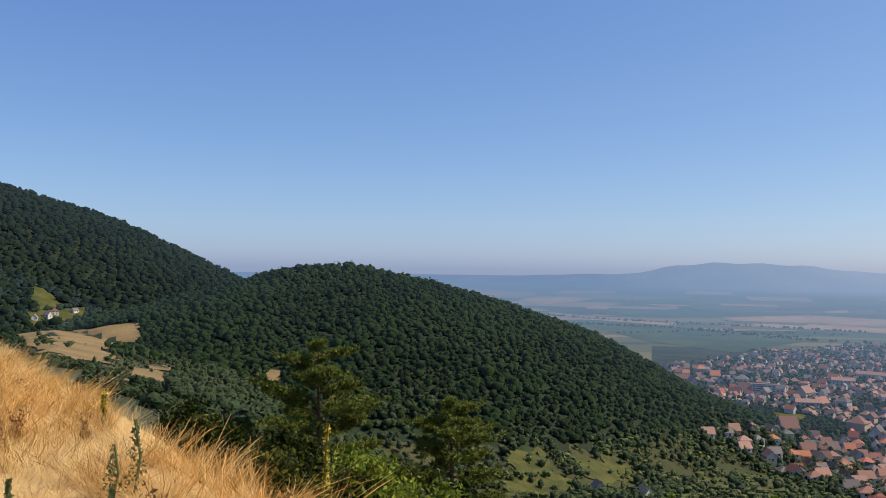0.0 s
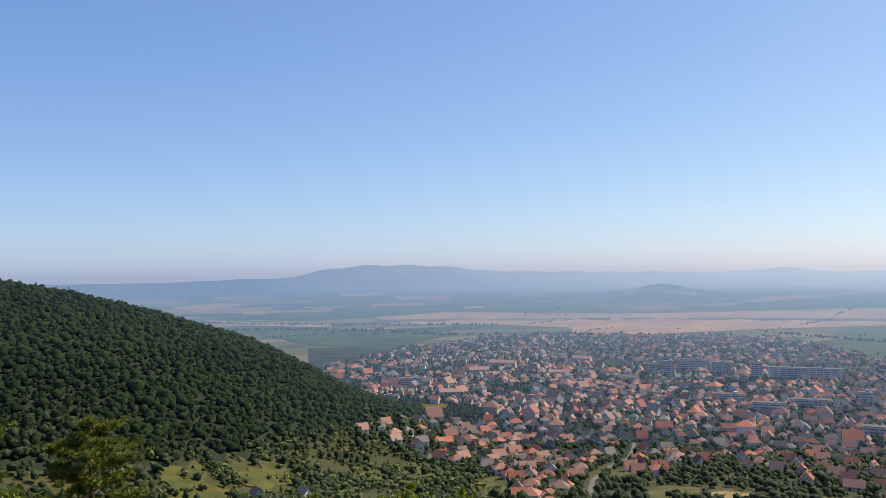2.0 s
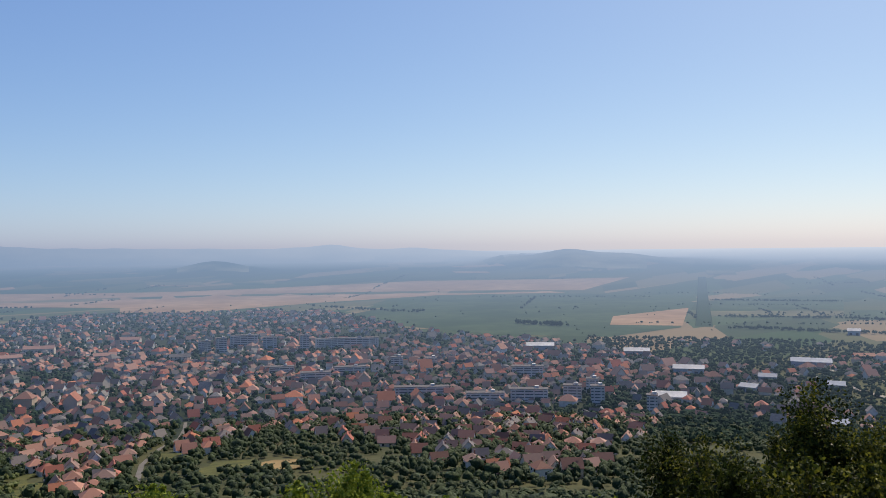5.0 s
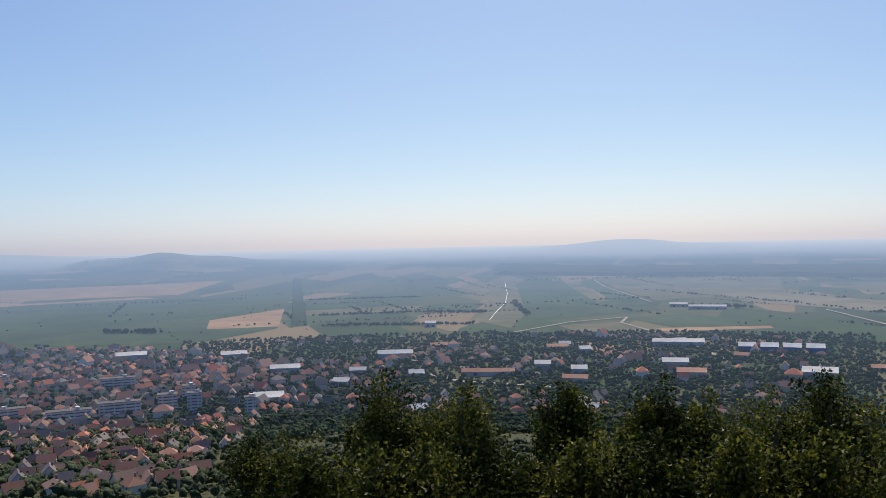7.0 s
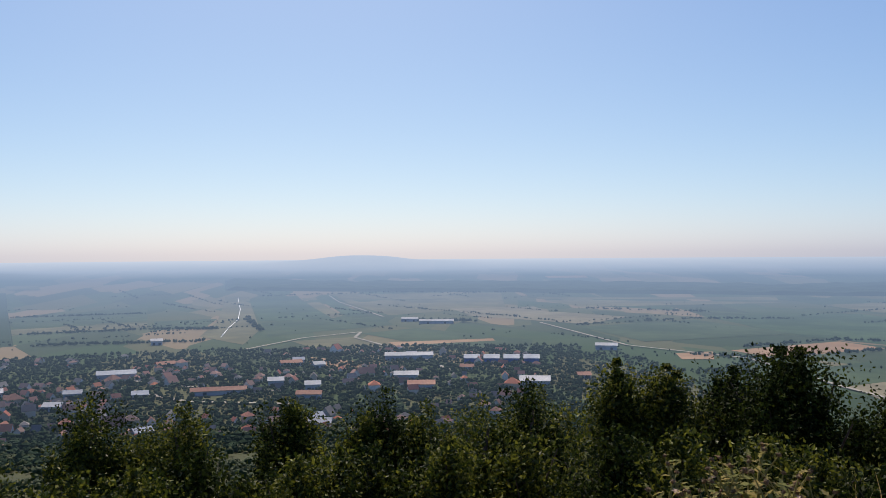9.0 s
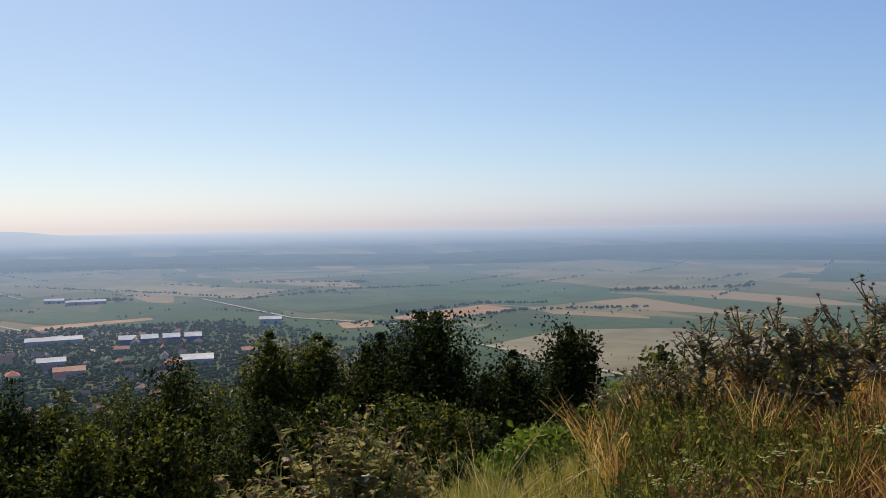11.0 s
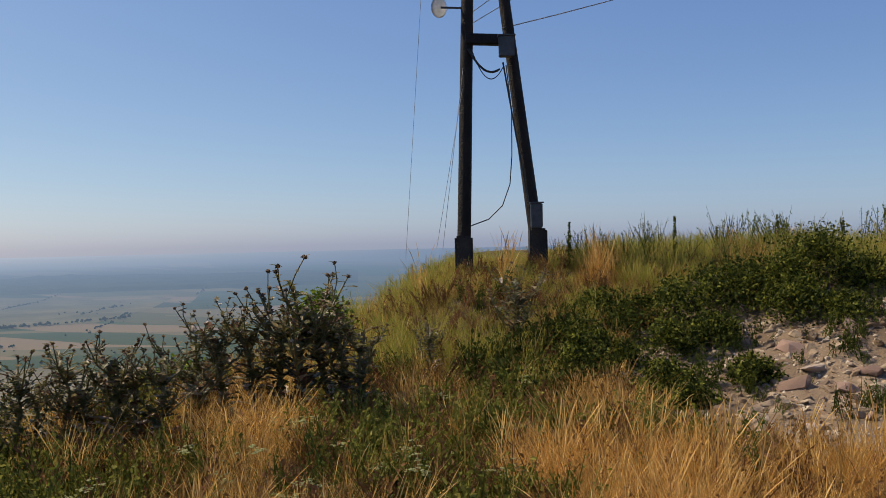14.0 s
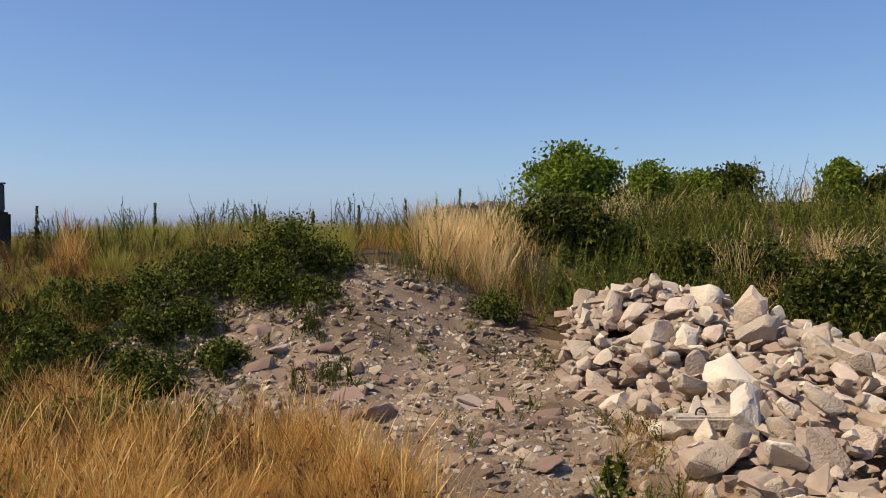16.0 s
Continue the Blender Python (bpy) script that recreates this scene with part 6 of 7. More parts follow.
def thistle_thing(seed, branches, dry, label, mat=None):
    stems, fresh, old, heads = thistle_kit(seed, branches, dry)
    top = new("thistle")
    mat = mat or M_THISTLE
    part("stem", mesh_of("thistle_stem", *stems[0], (mat,), None, True), None, top)
    for s_ in stems[1:]:
        part("branch", mesh_of("thistle_branch", *s_, (mat,), None, True), None, top)
    part("foliage", mesh_of("thistle_foliage", *join(fresh), (mat,)), None, top, "grey-green spiny leaves")
    part("withered_foliage", mesh_of("withered_foliage", *join(old), (M_THISTLEDRY,)), None, top, "brown curled dry leaves")
    for k, h in enumerate(heads):
        o = part("flower_head", HEAD, None, top, "spiny brown seed head")
        o.matrix_basis = Matrix.LocRotScale(h, Euler((prng.uniform(-0.4, 0.4), prng.uniform(-0.4, 0.4), prng.uniform(0, 6))), [prng.uniform(0.5, 0.72)] * 3)
    return tagged(top, label, "thistle", "thistles on the brow")


KITS = [thistle_thing(1, 8, 0.5, "tall half-withered thistle with brown seed heads"), thistle_thing(2, 10, 0.6, "branching thistle with withered lower leaves"),
        thistle_thing(3, 7, 0.3, "grey-green thistle with spiny leaves"), thistle_thing(4, 11, 0.5, "bushy thistle with many seed heads")]
FRESH = [thistle_thing(5, 11, 0.1, "pale yellow-green thistle with orange-brown heads", M_THISTLEPALE), thistle_thing(6, 9, 0.1, "pale green thistle with spiny stems", M_THISTLEPALE)]
used_kit = set()


def set_thistle(kit, k, a, r, e, fat):
    x, y = polar(a, r)
    z = ground_at(x, y) - 0.03
    h = max(0.4, EYE + r * math.tan(radians(e)) - z)
    o = kit
    if kit.name in used_kit:
        o = copy_thing(kit, pose(x, y, z, 0, 0, k * 77))
    else:
        used_kit.add(kit.name)
        kit.matrix_basis = pose(x, y, z, 0, 0, k * 77)
    o.scale = (h * fat, h * fat, h * 0.9)


# azimuth, distance, elevation of the top
for k, (a, r, e) in enumerate([(-111.0, 4.0, -10.2), (-109.4, 4.0, -11.2), (-107.2, 3.9, -12.5), (-112.7, 4.0, -11.0), (-114.3, 4.1, -12.4), (-110.2, 3.7, -13.0)]):
    set_thistle(FRESH[k % 2], k, a, r, e - 1.5, 1.1)
for k, (a, r, e) in enumerate([(-127.0, 7.3, -9.3), (-128.4, 7.3, -8.3), (-129.8, 7.3, -7.9), (-131.4, 7.3, -7.7), (-132.6, 7.3, -5.4), (-133.7, 7.5, -6.3), (-134.9, 7.3, -4.5), (-136.1, 7.4, -5.6), (-137.7, 7.3, -4.8),
                               (-138.9, 7.4, -5.3), (-140.2, 7.3, -5.2), (-142.1, 8.2, -3.7), (-143.5, 8.2, -3.3), (-145.3, 8.2, -3.1), (-147.3, 8.1, -2.4), (-148.3, 8.1, -0.8),
                               (-149.7, 8.1, -3.1), (-150.8, 8.2, -3.6), (-152.3, 8.1, -3.9), (-162.0, 10.6, -1.0), (-156.5, 9.6, -4.3)]):
    set_thistle(KITS[k % 4], k, a, r, e - 0.9, 1.2)

# ---- bushes on the rise ----
for k, (a, r, e, w, n) in enumerate([(-197.3, 15.3, 1.6, 1.9, 5000), (-197.6, 17.1, 5.0, 2.2, 8000), (-203.2, 19.5, 3.7, 1.5, 4000), (-205.8, 19.5, 3.1, 1.5, 3800), (-208.2, 19.5, 3.5, 1.4, 3600), (-214.0, 18.5, 3.7, 1.1, 2800), (-217.0, 18.5, 3.0, 1.6, 3400), (-200.5, 15.5, 0.0, 1.8, 2600), (-212.7, 12.9, -2.6, 1.6, 3200), (-215.4, 12.9, -1.9, 1.8, 3200), (-209.5, 14.5, -1.6, 1.6, 2600), (-205, 14.4, -1.2, 1.6, 2400)]):
    x, y = polar(a, r)
    leafy_tree("bush", "leafy green elder bush on the rise" if k < 7 else "dense green bramble bush behind the stones", x, y, EYE + r * math.tan(radians(e)), w, 0.10 if k < 7 else 0.085, int(n * 1.5), M_LEAFBRIGHT if k in (1, 2, 3, 5) else M_LEAF, 200 + k, 14 if k < 7 else 6, "bush", 0.02)
for k, (a, r, e, w) in enumerate([(-180.6, 12.1, 0.2, 1.7), (-178.6, 11.9, -1.3, 1.3), (-182.6, 12.3, -1.4, 1.0), (-166.0, 9.3, -6.0, 0.9), (-171.2, 9.5, -7.6, 0.8), (-169.6, 8.8, -9.4, 0.7), (-161.8, 8.6, -11.6, 0.6), (-165.0, 8.6, -9.4, 0.6),
                                  (-167.6, 11.3, -3.4, 1.1), (-171.6, 11.2, -3.0, 1.4), (-174.0, 11.7, -2.2, 1.5), (-176.4, 12.0, -1.6, 1.4), (-178.8, 11.4, -2.8, 1.2), (-166.2, 10.4, -5.1, 1.0), (-168.4, 10.1, -6.4, 0.9),
                                  (-171.3, 10.5, -5.2, 0.9), (-176.4, 9.7, -7.8, 0.7), (-181.4, 11.2, -3.8, 0.9), (-174.2, 10.8, -4.8, 0.9), (-193.0, 12.1, -4.6, 0.9), (-172.4, 9.0, -9.2, 0.6)]):
    x, y = polar(a, r)
    leafy_tree("bramble", "low dark bramble thicket on the bank", x, y, EYE + r * math.tan(radians(e)), w, 0.05, int(1300 + 1300 * w), M_BRAMBLE, 230 + k, 5, "bramble", 0.02)


# ---- mulleins and viper's bugloss on the dry slope ----
M_BUGLOSS = material("bugloss_leaf", (0.12, 0.15, 0.045), (0.22, 0.245, 0.085), 3, 20, 0.7, 0.0, island=(0.2, 0.22, 0.09), through_light=0.3)


def spike(name, label, a, r, tall, mat, seed, bloom=None, spread=0.05, leaf=0.055):
    x, y = polar(a, r)
    z = ground_at(x, y)
    rr, rnd = random.Random(seed), np.random.default_rng(seed)
    top = new(name)
    top.location = (x, y, z)
    pts = [Vector((0, 0, 0)), Vector((rr.gauss(0, 0.02), rr.gauss(0, 0.02), tall * 0.5)), Vector((rr.gauss(0, 0.03), rr.gauss(0, 0.03), tall))]
    part("stem", mesh_of("spike_stem", *tube(pts, [0.012, 0.010, 0.005], 5), (mat,), None, True), None, top)
    n = int(150 * tall) + 40
    t_ = rnd.uniform(0.06, 1.0, n)
    cen = np.column_stack([0 * t_, 0 * t_, t_ * tall])
    part("foliage", mesh_of("spike_foliage", *leaves(cen, spread * (1.12 - t_) * tall, leaf, rnd, 0.3), (mat,)), None, top)
    if bloom:
        t_ = rnd.uniform(0.5, 1.0, 150)
        part("blossom", mesh_of("blossom", *leaves(np.column_stack([0 * t_, 0 * t_, t_ * tall]), np.full(150, 0.018), 0.04, rnd), (bloom,)), None, top, "yellow flowers")
    return tagged(top, label, "flower" if bloom else "herb")


spike("bugloss", "dark grey-green bristly flower spike in dry grass", 19.5, 6.7, 0.50, M_BUGLOSS, 1, None, 0.10, 0.04)
spike("bugloss", "short dark green flower spike in dry grass", 20.7, 6.6, 0.38, M_BUGLOSS, 2, None, 0.12, 0.04)
spike("bugloss", "low green herb beside the dark spikes", 20.6, 6.3, 0.2, M_BUGLOSS, 3)
spike("bugloss", "grey-green herb in the dry grass", 26.0, 6.5, 0.22, M_BUGLOSS, 4)
spike("mullein", "tall mullein with a yellow flowering spike", 8.6, 8.6, 1.25, M_WEED, 5, M_YELLOW)
spike("mullein", "mullein tip with yellow flowers", 2.7, 7.0, 0.62, M_WEED, 6, M_YELLOW)
spike("mullein", "small yellow-flowered stalk on the slope", 21.8, 9.8, 0.3, M_WEED, 7, M_YELLOW)
for k, (a, r, h) in enumerate([(-165.5, 13.4, 0.7), (-172.0, 13.8, 0.75), (-174.5, 14, 0.6), (-178.0, 14, 0.7), (-181.6, 14.2, 0.65), (-187.5, 14.5, 0.8), (-191.0, 15, 0.9), (-151.6, 10.9, 0.45), (-184.5, 14.3, 0.7)]):
    spike("dried_spike", "dark dried flower spike against the sky", a, r, h, M_WEED, 20 + k, None, 0.045, 0.05)
spike("weed_plant", "dark leafy weed beside the stone heap", -199.7, 5.1, 0.42, M_BRAMBLE, 41, None, 0.16, 0.06)
spike("weed_plant", "dark leafy weed at the edge of the stones", -200.5, 5.6, 0.34, M_BRAMBLE, 42, None, 0.16, 0.055)
p, a, r = scatter(70, -206, -200.5, 5.4, 7.3)
sow("hollow_grass", "dry yellowish grass in the hollow beside the stones", M_STRAWDARK, LOWSTRAW, p, 0.4, 0.8, 0.5)
p, a, r = scatter(30, -205, -199.5, 5.2, 7.6)
sow("hollow_weeds", "low green weeds beside the stones", M_WEED, HERB, p, 0.35, 0.7, 0.4, "herbs")
# feather grass leaning in the wind
p, a, r = scatter(6, -120.5, -116.5, 4.4, 5.2)
sow("feather_grass", "long pale feather grass bending over the edge", M_STRAWPALE, [blades(7, 0.62, 0.0012, 0.05, 1.0, 80 + s_) for s_ in range(3)], p, 0.8, 1.15, 0.3)

# ---- utility pole ----
M_POLE = material("tarred_wood", (0.010, 0.008, 0.007), (0.032, 0.024, 0.018), 2, 30, 0.75, 0.5)
M_CONC = material("concrete_foot", (0.035, 0.03, 0.026), (0.075, 0.066, 0.058), 3, 30, 0.9, 0.5)
M_BOX = material("grey_steel_box", (0.05, 0.055, 0.06), (0.10, 0.105, 0.11), 3, 20, 0.5, 0.1, metal=0.2)
M_WIRE = material("cable", (0.03, 0.03, 0.032), (0.06, 0.06, 0.06), 3, 20, 0.5, 0.0)
M_WIREGREY = material("steel_wire", (0.42, 0.43, 0.45), (0.52, 0.53, 0.55), 3, 20, 0.6, 0.0, metal=0.1)
M_DISH = material("white_dish", (0.68, 0.68, 0.68), (0.8, 0.8, 0.8), 3, 20, 0.4, 0.0)


def spot(a, r, e):
    """A place at a bearing, a distance and an elevation from the eye."""
    return Vector((*polar(a, r), EYE + r * math.tan(radians(e))))


def line_of(pts, rad, sides=5):
    return mesh_of("line", *tube(pts, [rad] * len(pts), sides), (M_WIRE,), None, True)


def sag(p, q, drop, n=14):
    return [p.lerp(q, k / n) - Vector((0, 0, drop * 4 * (k / n) * (1 - k / n))) for k in range(n + 1)]


POLE_R = 13.6
pole = new("utility_pole")
base = spot(-158.7, POLE_R, -1.6)
pole.location = base


def pp(v):
    return Vector(v) - base


left0, left1 = spot(-158.75, POLE_R, -1.0), spot(-159.75, POLE_R, 27)
right0, right1 = spot(-163.5, POLE_R + 0.1, -0.6), spot(-161.3, POLE_R + 0.1, 18)
part("post", mesh_of("post", *tube([pp(left0.lerp(left1, k / 6)) for k in range(7)], [0.108, 0.104, 0.1, 0.096, 0.092, 0.088, 0.085], 14), (M_POLE,), None, True), None, pole, "tarred round wooden post")
part("strut", mesh_of("strut", *tube([pp(right0.lerp(right1, k / 6)) for k in range(7)], [0.108, 0.104, 0.1, 0.096, 0.092, 0.088, 0.082], 14), (M_POLE,), None, True), None, pole, "leaning tarred wooden strut")
across_ = (right0 - left0).normalized()
for p0 in (left0, right0):
    bm = bmesh.new()
    bmesh.ops.create_cube(bm, size=1, matrix=Matrix.Translation(pp(p0) + Vector((0, 0, 0.02))) @ Matrix.Rotation(math.atan2(across_.y, across_.x), 4, "Z") @ Matrix.Diagonal((0.27, 0.27, 0.62, 1)))
    bmesh.ops.bevel(bm, geom=bm.edges[:], offset=0.03, segments=2, affect="EDGES")
    part("foot", bm, M_CONC, pole, "dark concrete foot")
h_beam = 12.8
bl, br = spot(-159.1, POLE_R - 0.05, h_beam), spot(-162.0, POLE_R, h_beam - 0.15)
bm = bmesh.new()
mid_ = (pp(bl) + pp(br)) / 2
bmesh.ops.create_cube(bm, size=1, matrix=Matrix.Translation(mid_) @ (br - bl).to_track_quat("X", "Z").to_matrix().to_4x4() @ Matrix.Diagonal(((br - bl).length, 0.14, 0.16, 1)))
bmesh.ops.bevel(bm, geom=bm.edges[:], offset=0.015, segments=1, affect="EDGES")
part("crossbeam", bm, M_POLE, pole)


def cabinet(a, r, e, w, d, h, name, label):
    c = pp(spot(a, r, e))
    yaw = math.atan2(across_.y, across_.x)
    bm = bmesh.new()
    bmesh.ops.create_cube(bm, size=1, matrix=Matrix.Translation(c) @ Matrix.Rotation(yaw, 4, "Z") @ Matrix.Diagonal((w, d, h, 1)))
    bmesh.ops.bevel(bm, geom=bm.edges[:], offset=0.012, segments=2, affect="EDGES")
    o = part(name, bm, M_BOX, pole, label)
    bm = bmesh.new()
    bmesh.ops.create_cube(bm, size=1, matrix=Matrix.Translation(c + Vector((0, 0, h / 2 + 0.012))) @ Matrix.Rotation(yaw, 4, "Z") @ Matrix.Diagonal((w + 0.03, d + 0.03, 0.02, 1)))
    part("lid", bm, M_BOX, o)
    return o


cabinet(-161.75, POLE_R - 0.2, 12.25, 0.23, 0.14, 0.30, "junction_box", "grey metal junction box")
cabinet(-163.45, POLE_R - 0.2, 1.6, 0.17, 0.14, 0.36, "meter_box", "grey metal meter box")
dish_c = pp(spot(-157.6, POLE_R - 0.1, 14.75))
bm = bmesh.new()
for ring in range(6):
    t_ = ring / 5
    for s_ in range(20):
        q_ = 6.2832 * s_ / 20
        bm.verts.new((0.15 * t_ * math.cos(q_), 0.15 * t_ * math.sin(q_), 0.05 * t_ * t_) if ring else (0.002 * math.cos(q_), 0.002 * math.sin(q_), 0))
bm.verts.ensure_lookup_table()
for ring in range(5):
    for s_ in range(20):
        bm.faces.new([bm.verts[ring * 20 + s_], bm.verts[ring * 20 + (s_ + 1) % 20], bm.verts[ring * 20 + 20 + (s_ + 1) % 20], bm.verts[ring * 20 + 20 + s_]])
bmesh.ops.solidify(bm, geom=bm.faces[:], thickness=0.012)
bmesh.ops.transform(bm, matrix=Matrix.Translation(dish_c) @ (Vector(polar(-120, 1)).to_3d() + Vector((0, 0, 0.15))).to_track_quat("Z", "Y").to_matrix().to_4x4(), verts=bm.verts[:])
part("dish", bm, M_DISH, pole, "small white aerial dish", True)
part("dish_arm", mesh_of("dish_arm", *tube([dish_c, pp(left0.lerp(left1, 0.53))], [0.018, 0.018], 6), (M_BOX,), None, True), None, pole)
part("cable", line_of([pp(q_) for q_ in sag(spot(-159.3, POLE_R - 0.12, 12.2), spot(-161.3, POLE_R - 0.12, 10.9), 0.16)], 0.018), None, pole, "black looped cable")
part("cable", line_of([pp(q_) for q_ in sag(spot(-159.5, POLE_R - 0.12, 12.2), spot(-161.5, POLE_R - 0.12, 11.0), 0.30)], 0.008), None, pole, "thin looped cable")
loop = [spot(-159.1, POLE_R, 0.98), spot(-160.4, POLE_R, 1.43), spot(-161.3, POLE_R, 2.29), spot(-161.8, POLE_R, 3.65), spot(-161.96, POLE_R, 5.45), spot(-162.0, POLE_R, 8.31), spot(-161.7, POLE_R, 11.13)]
part("cable", line_of([pp(q_) for q_ in loop], 0.009), None, pole, "thin cable hanging between the posts")
part("cable", line_of([pp(spot(-161.5, POLE_R - 0.1, 11.3)), pp(spot(-162.2, POLE_R - 0.1, 7)), pp(spot(-163.0, POLE_R - 0.1, 2.2))], 0.014), None, pole, "cable running down the strut")
tagged(pole, "dark wooden twin-leg utility pole with crossbeam, boxes and cables", "utility pole")
for k, (p0, p1, d_, rad, m_) in enumerate([(spot(-157.4, POLE_R, 27), spot(-155.0, POLE_R, -1.0), 0.0, 0.0035, M_WIREGREY), (spot(-159.5, POLE_R, 13), spot(-157.0, POLE_R - 0.3, -0.4), 0.0, 0.004, M_WIREGREY), (spot(-159.5, POLE_R, 15), spot(-157.4, POLE_R - 0.3, -0.4), 0.0, 0.004, M_WIREGREY),
                                           (spot(-161.5, POLE_R, 13.4), spot(-186, 30, 19), 0.3, 0.010, M_WIREGREY), (spot(-159.3, POLE_R, 13.6), spot(-186, 34, 27), 0.3, 0.008, M_WIREGREY), (spot(-159.4, POLE_R, 14.3), spot(-184, 34, 29), 0.3, 0.008, M_WIREGREY)]):
    me = mesh_of("wire", *tube(sag(p0, p1, d_), [rad] * 15, 5), (m_,), None, True)
    tagged(new("overhead_wire", me), "thin steel stay wire of the pole" if k < 3 else "thin overhead service wire leading away", "wire", "wires of the pole")

# ---- stones ----
STONES = ((0.583, 0.474, 0.335), (0.445, 0.330, 0.233), (0.435, 0.340, 0.223), (0.286, 0.206, 0.140), (0.700, 0.597, 0.446), (0.498, 0.391, 0.279), (0.350, 0.258, 0.177), (0.551, 0.412, 0.298), (0.636, 0.546, 0.409), (0.382, 0.299, 0.205))
M_ROCK = material("pale_limestone", (0.34, 0.25, 0.18), (0.80, 0.70, 0.56), 2.6, 15, 0.92, 0.6, palette=STONES, reach=0.03)
M_ROCKBROWN = material("brown_stone", (0.15, 0.09, 0.06), (0.28, 0.18, 0.13), 3, 34, 0.9, 0.45, reach=0.02, palette=((0.26, 0.17, 0.12), (0.36, 0.24, 0.18), (0.20, 0.13, 0.10), (0.42, 0.34, 0.27)))


def rock_mesh(seed, mat, worn=True):
    """A broken stone: the hull of uneven points; worn: chipped faces with rounded edges."""
    rr = random.Random(seed)
    bm = bmesh.new()
    k = (rr.uniform(0.85, 1.35), rr.uniform(0.55, 0.95), rr.uniform(0.32, 0.72))
    for i_ in range(14):
        d_ = Vector((rr.gauss(0, 1), rr.gauss(0, 1), rr.gauss(0, 1))).normalized() * rr.uniform(0.8, 1.08)
        m_ = max(abs(d_.x), abs(d_.y), abs(d_.z)) ** 0.55
        bm.verts.new((d_.x / m_ * k[0] * 0.5, d_.y / m_ * k[1] * 0.5, d_.z / m_ * k[2] * 0.5))
    res = bmesh.ops.convex_hull(bm, input=bm.verts[:])
    bmesh.ops.delete(bm, geom=[g for g in res["geom_interior"] if isinstance(g, bmesh.types.BMVert)], context="VERTS")
    bmesh.ops.dissolve_limit(bm, angle_limit=radians(14), verts=bm.verts[:], edges=bm.edges[:])
    if worn:
        bmesh.ops.bevel(bm, geom=bm.edges[:], offset=0.022, segments=1, affect="EDGES")
        bmesh.ops.triangulate(bm, faces=bm.faces[:])
        bmesh.ops.subdivide_edges(bm, edges=[e for e in bm.edges if e.calc_length() > 0.22], cuts=1)
        bmesh.ops.triangulate(bm, faces=bm.faces[:])
        bm.normal_update()
        off = Vector((seed * 5.1, seed * 2.3, 0))
        for v in bm.verts:
            v.co += v.normal * (0.045 * noise.noise(v.co * 3.1 + off) + 0.03 * noise.noise(v.co * 8 + off))
        bm.normal_update()
        for e in bm.edges:
            e.smooth = e.calc_face_angle(1.0) < 0.45
    bmesh.ops.triangulate(bm, faces=bm.faces[:])
    return bm_mesh("rock", bm, mat, worn)


ROCKS = [rock_mesh(s_, M_ROCK) for s_ in range(16)]
CHIPS = [rock_mesh(70 + s_, M_ROCK, False) for s_ in range(10)]
BROWN = [rock_mesh(40 + s_, M_ROCKBROWN) for s_ in range(8)]


def heap(x, y):
    """Height of the stone heap above the ground."""
    h = 0
    for a, r, t_, w in ((-202.6, 11.0, 1.0, 2.3), (-206.0, 10.4, 0.74, 2.1), (-209.5, 10.0, 0.56, 2.2), (-214.0, 9.2, 0.52, 2.3), (-218.5, 8.3, 0.55, 2.3), (-210.5, 7.7, 0.42, 1.3), (-212.5, 6.5, 0.42, 1.1), (-217.0, 6.8, 0.46, 1.4)):
        cx, cy = polar(a, r)
        d_ = math.hypot(x - cx, y - cy)
        h = max(h, t_ * (1 - d_ / w))
    return h


heap_top = new("stone_heap")
hx, hy = polar(-206, 9)
heap_top.location = (hx, hy, ground_at(hx, hy))
tagged(heap_top, "heap of pale broken limestone blocks on bare soil", "stone heap")
rr = random.Random(77)
placed, tries = [], 0
while len(placed) < 298 and tries < 60000:
    tries += 1
    a, r = rr.uniform(-223, -198.4), math.sqrt(rr.uniform(5.2 ** 2, 12.8 ** 2))
    x, y = polar(a, r)
    h = heap(x, y)
    if h <= 0.02:
        continue
    s_ = rr.choice((0.15, 0.18, 0.22, 0.27, 0.33, 0.41, 0.50)) * (1.0 if len(placed) < 130 else 0.66)
    if r < 6.8:
        s_ = min(s_, 0.28)
    if any((x - q_[0]) ** 2 + (y - q_[1]) ** 2 < (0.44 * (s_ + q_[2]) * 0.86) ** 2 for q_ in placed):
        continue
    placed.append((x, y, s_))
    o = part("rock", ROCKS[rr.randrange(16)], None, heap_top)
    z = ground_at(x, y) + h - 0.02 + rr.uniform(-0.08, 0.10)
    o.matrix_basis = Matrix.LocRotScale(Vector((x, y, z)) - heap_top.location, Euler((rr.gauss(0, 0.75), rr.gauss(0, 0.75), rr.uniform(0, 6.28))), (s_ * 1.15,) * 3)
# smaller rubble that fills the heap between the blocks, and stones on the bare soil
def rubble(name, label, meshes, spots, sizes, mat):
    got = []
    for me, (x, y, z), s_ in zip(meshes, spots, sizes):
        v = np.array([q_.co for q_ in me.vertices])
        f = np.array([tuple(p_.vertices) for p_ in me.polygons])
        m = np.array(Euler((rr.uniform(-0.6, 0.6), rr.uniform(-0.6, 0.6), rr.uniform(0, 6.28))).to_matrix())
        got.append((v @ m.T * s_ + (x, y, z), f))
    return tagged(new(name, mesh_of(name, *join(got), (mat,))), label, "rubble", kind="stuff")


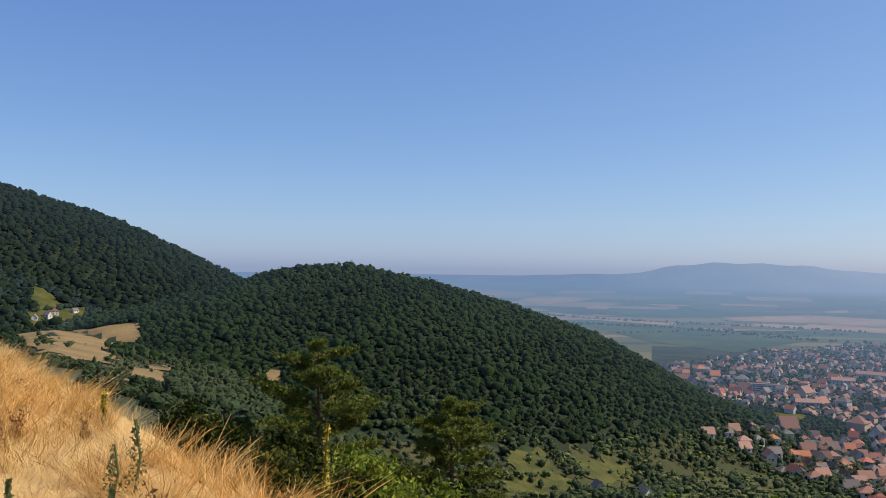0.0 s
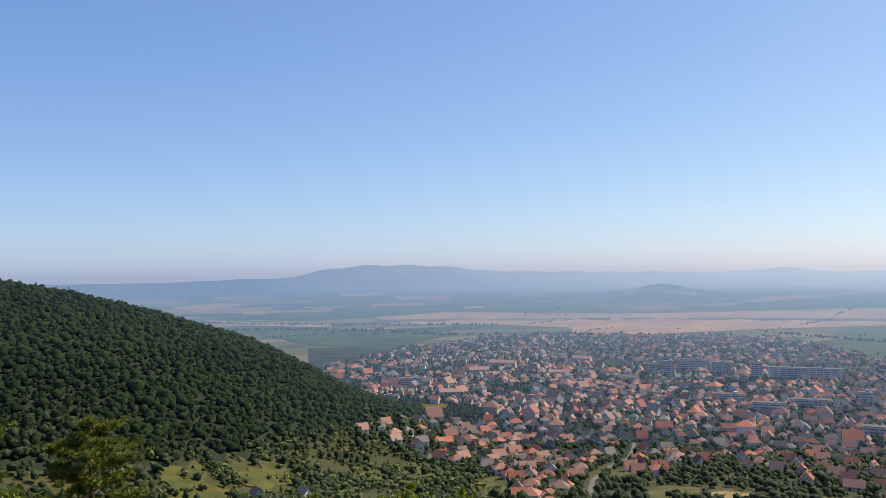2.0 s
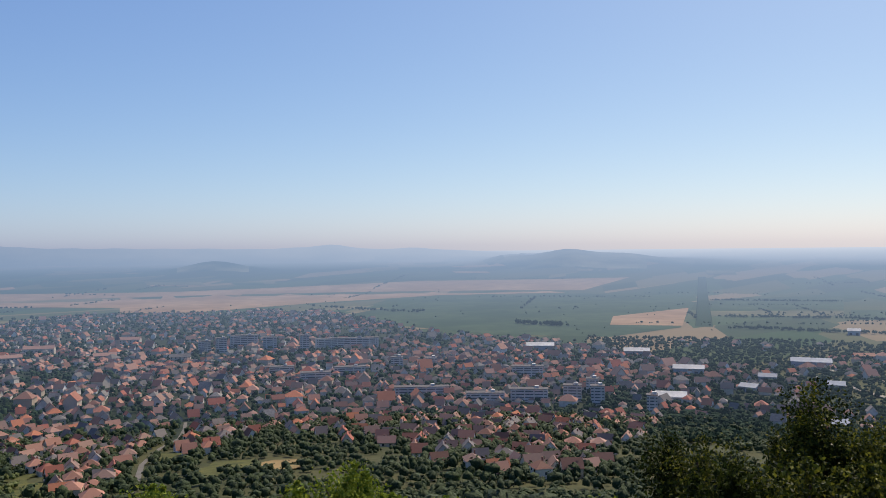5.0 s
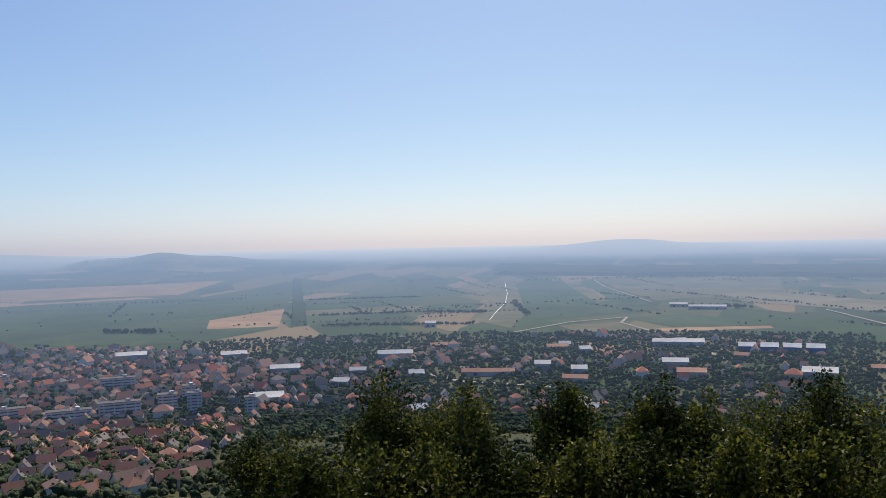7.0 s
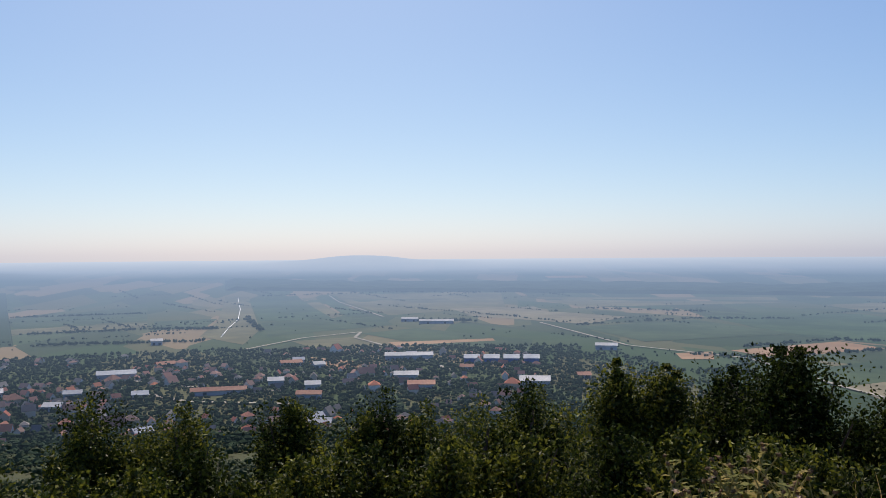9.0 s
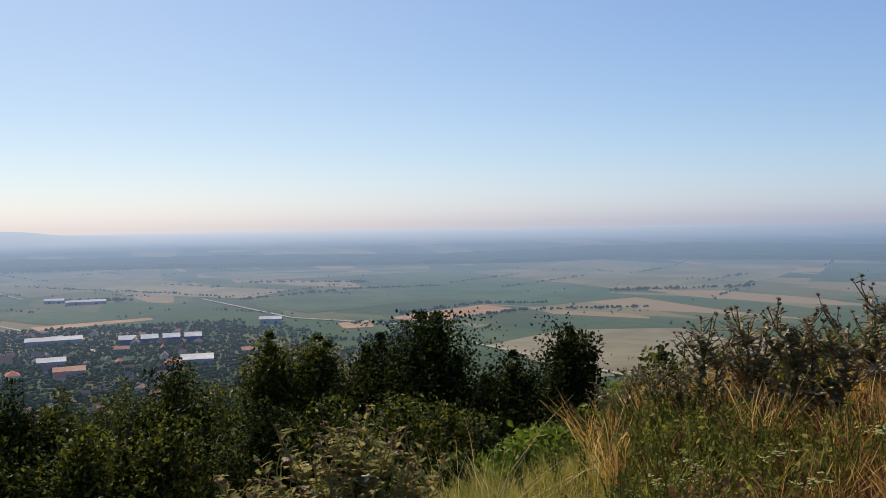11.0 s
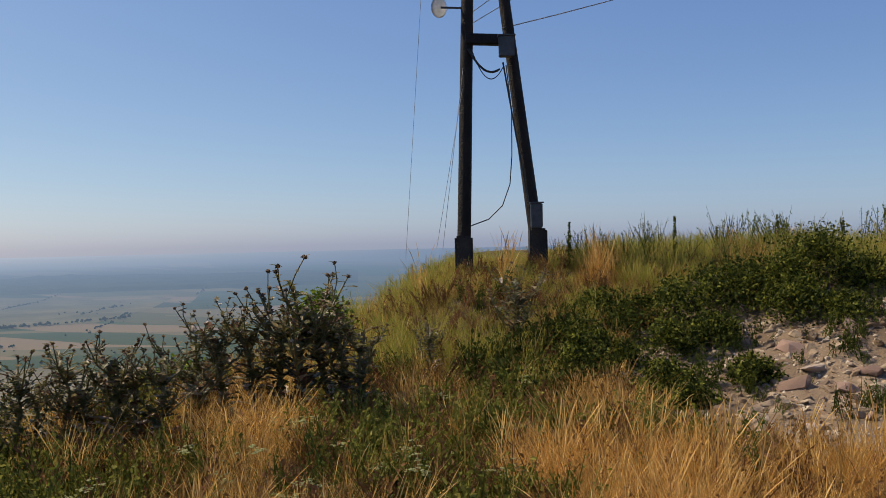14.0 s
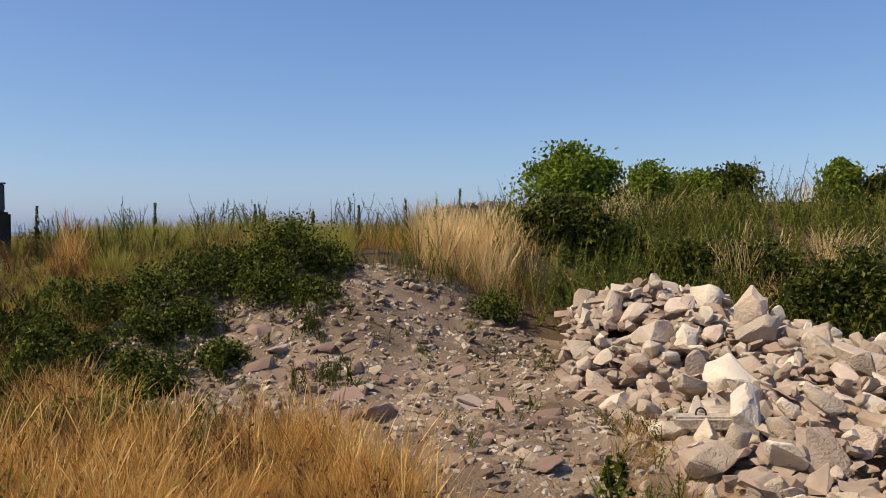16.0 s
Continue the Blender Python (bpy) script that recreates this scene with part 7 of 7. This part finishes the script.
spots_, sizes_ = [], []
while len(spots_) < 2300:
    a, r = rr.uniform(-223, -197.6), math.sqrt(rr.uniform(4.8 ** 2, 12.8 ** 2))
    x, y = polar(a, r)
    h = heap(x, y)
    if h > 0.01 or rr.random() < 0.10:
        spots_.append((x, y, ground_at(x, y) + max(0, h - rr.uniform(0.05, 0.22))))
        sizes_.append(rr.uniform(0.10, 0.30) if h > 0.01 else rr.uniform(0.05, 0.16))
M_RUBBLE = material("limestone_rubble", (0.285, 0.202, 0.134), (0.551, 0.442, 0.328), 2.6, 14, 0.9, 0.5, island=(0.323, 0.221, 0.151), reach=0.03)
rubble("heap_rubble", "pale limestone rubble filling the heap", [CHIPS[k % 10] for k in range(2300)], spots_, sizes_, M_RUBBLE)
M_SCREE = material("soil_stones", (0.260, 0.173, 0.104), (0.577, 0.465, 0.318), 2.2, 26, 0.9, 0.4, island=(0.158, 0.100, 0.063))
spots_, sizes_ = [], []
p, a, r = scatter(30000, -204, -164, 4.6, 13.2, lambda a, r, x, y: stony(a, r, x, y))
for q_ in p[:2600]:
    spots_.append((q_[0], q_[1], q_[2] + 0.02))
    sizes_.append(0.025 + 0.16 * rr.random() ** 4)
fines, fine_sizes = [(q_[0], q_[1], q_[2] + 0.015) for q_ in p[5000:12500]], [0.022 + 0.075 * rr.random() ** 3 for q_ in p[5000:12500]]
clods, clod_sizes = [(q_[0], q_[1], q_[2]) for q_ in p[2600:5000]], [0.05 + 0.16 * rr.random() ** 2 for q_ in p[2600:5000]]
rubble("soil_clods", "crumbled brown clods of earth on the bare bank", [CHIPS[k % 10] for k in range(len(clods))], clods, clod_sizes, M_STONY)
rubble("soil_stones", "small pale stones strewn over the bare soil", [CHIPS[k % 10] for k in range(len(spots_))], spots_, sizes_, M_SCREE)
M_CHIPS = material("pale_chips", (0.361, 0.271, 0.189), (0.701, 0.604, 0.455), 2.2, 26, 0.9, 0.3, island=(0.254, 0.177, 0.114))
GRIT = [rock_mesh(90 + s_, M_CHIPS, False) for s_ in range(10)]
rubble("soil_chips", "pale grit and stone chips on the bare soil", [GRIT[k % 10] for k in range(len(fines))], fines, fine_sizes, M_CHIPS)
for k in range(44):
    a = rr.uniform(-197, -178)
    r = np.interp(a, (-197, -186, -178), (7.2, 8.6, 9.6)) + rr.gauss(0, 0.8)
    x, y = polar(a, r)
    o = new("stone", BROWN[k % 8])
    s_ = 0.12 + 0.34 * rr.random() ** 2
    o.matrix_basis = Matrix.LocRotScale((x, y, ground_at(x, y) + s_ * 0.03), Euler((rr.gauss(0, 0.3), rr.gauss(0, 0.3), rr.uniform(0, 6))), (s_, s_, s_ * 0.8))
    tagged(o, "brown angular stone bedded in the eroded bank", "stone", "stones in the bank")
# a broken concrete post among the stones
M_CAST = material("cast_concrete", (0.40, 0.33, 0.25), (0.62, 0.53, 0.41), 3, 24, 0.9, 0.6)
M_IRON = material("rusty_iron", (0.05, 0.035, 0.03), (0.12, 0.07, 0.05), 4, 30, 0.8, 0.3, metal=0.3)
beam = new("concrete_post")
x, y = polar(-206.4, 6.9)
beam.matrix_basis = pose(x, y, ground_at(x, y) + heap(x, y) + 0.03, 8, -2, -206.4 + 6)
bm = bmesh.new()
bmesh.ops.create_cube(bm, size=1, matrix=Matrix.Diagonal((0.62, 0.11, 0.10, 1)))
bmesh.ops.bevel(bm, geom=bm.edges[:], offset=0.015, segments=2, affect="EDGES")
part("shaft", bm, M_CAST, beam)
for k in (-0.12, 0.14):
    part("hook", mesh_of("hook", *tube([Vector((k + 0.035 * math.cos(q_), 0, 0.06 + 0.045 * math.sin(q_))) for q_ in np.linspace(-0.4, 3.5, 9)], [0.007] * 9, 6), (M_IRON,), None, True), None, beam, "rusty iron loop")
tagged(beam, "broken pale concrete post with two iron loops", "concrete post")
# the low stone wall on the skyline
for k in range(60):
    a = -189.5 - 6.5 * k / 60 + rr.uniform(-0.05, 0.05)
    r = 24 + rr.uniform(-0.3, 0.3)
    x, y = polar(a, r)
    o = new("stone", BROWN[k % 8])
    s_ = rr.uniform(0.25, 0.5)
    o.matrix_basis = Matrix.LocRotScale((x, y, EYE + r * math.tan(radians(0.6 + 0.7 * math.sin(k / 60 * 3.1) * rr.uniform(0.3, 1)))), Euler((0, rr.gauss(0, 0.3), rr.uniform(0, 6))), (s_, s_, s_))
    tagged(o, "reddish stone in a rubble bank on the skyline", "stone", "stones on the skyline")
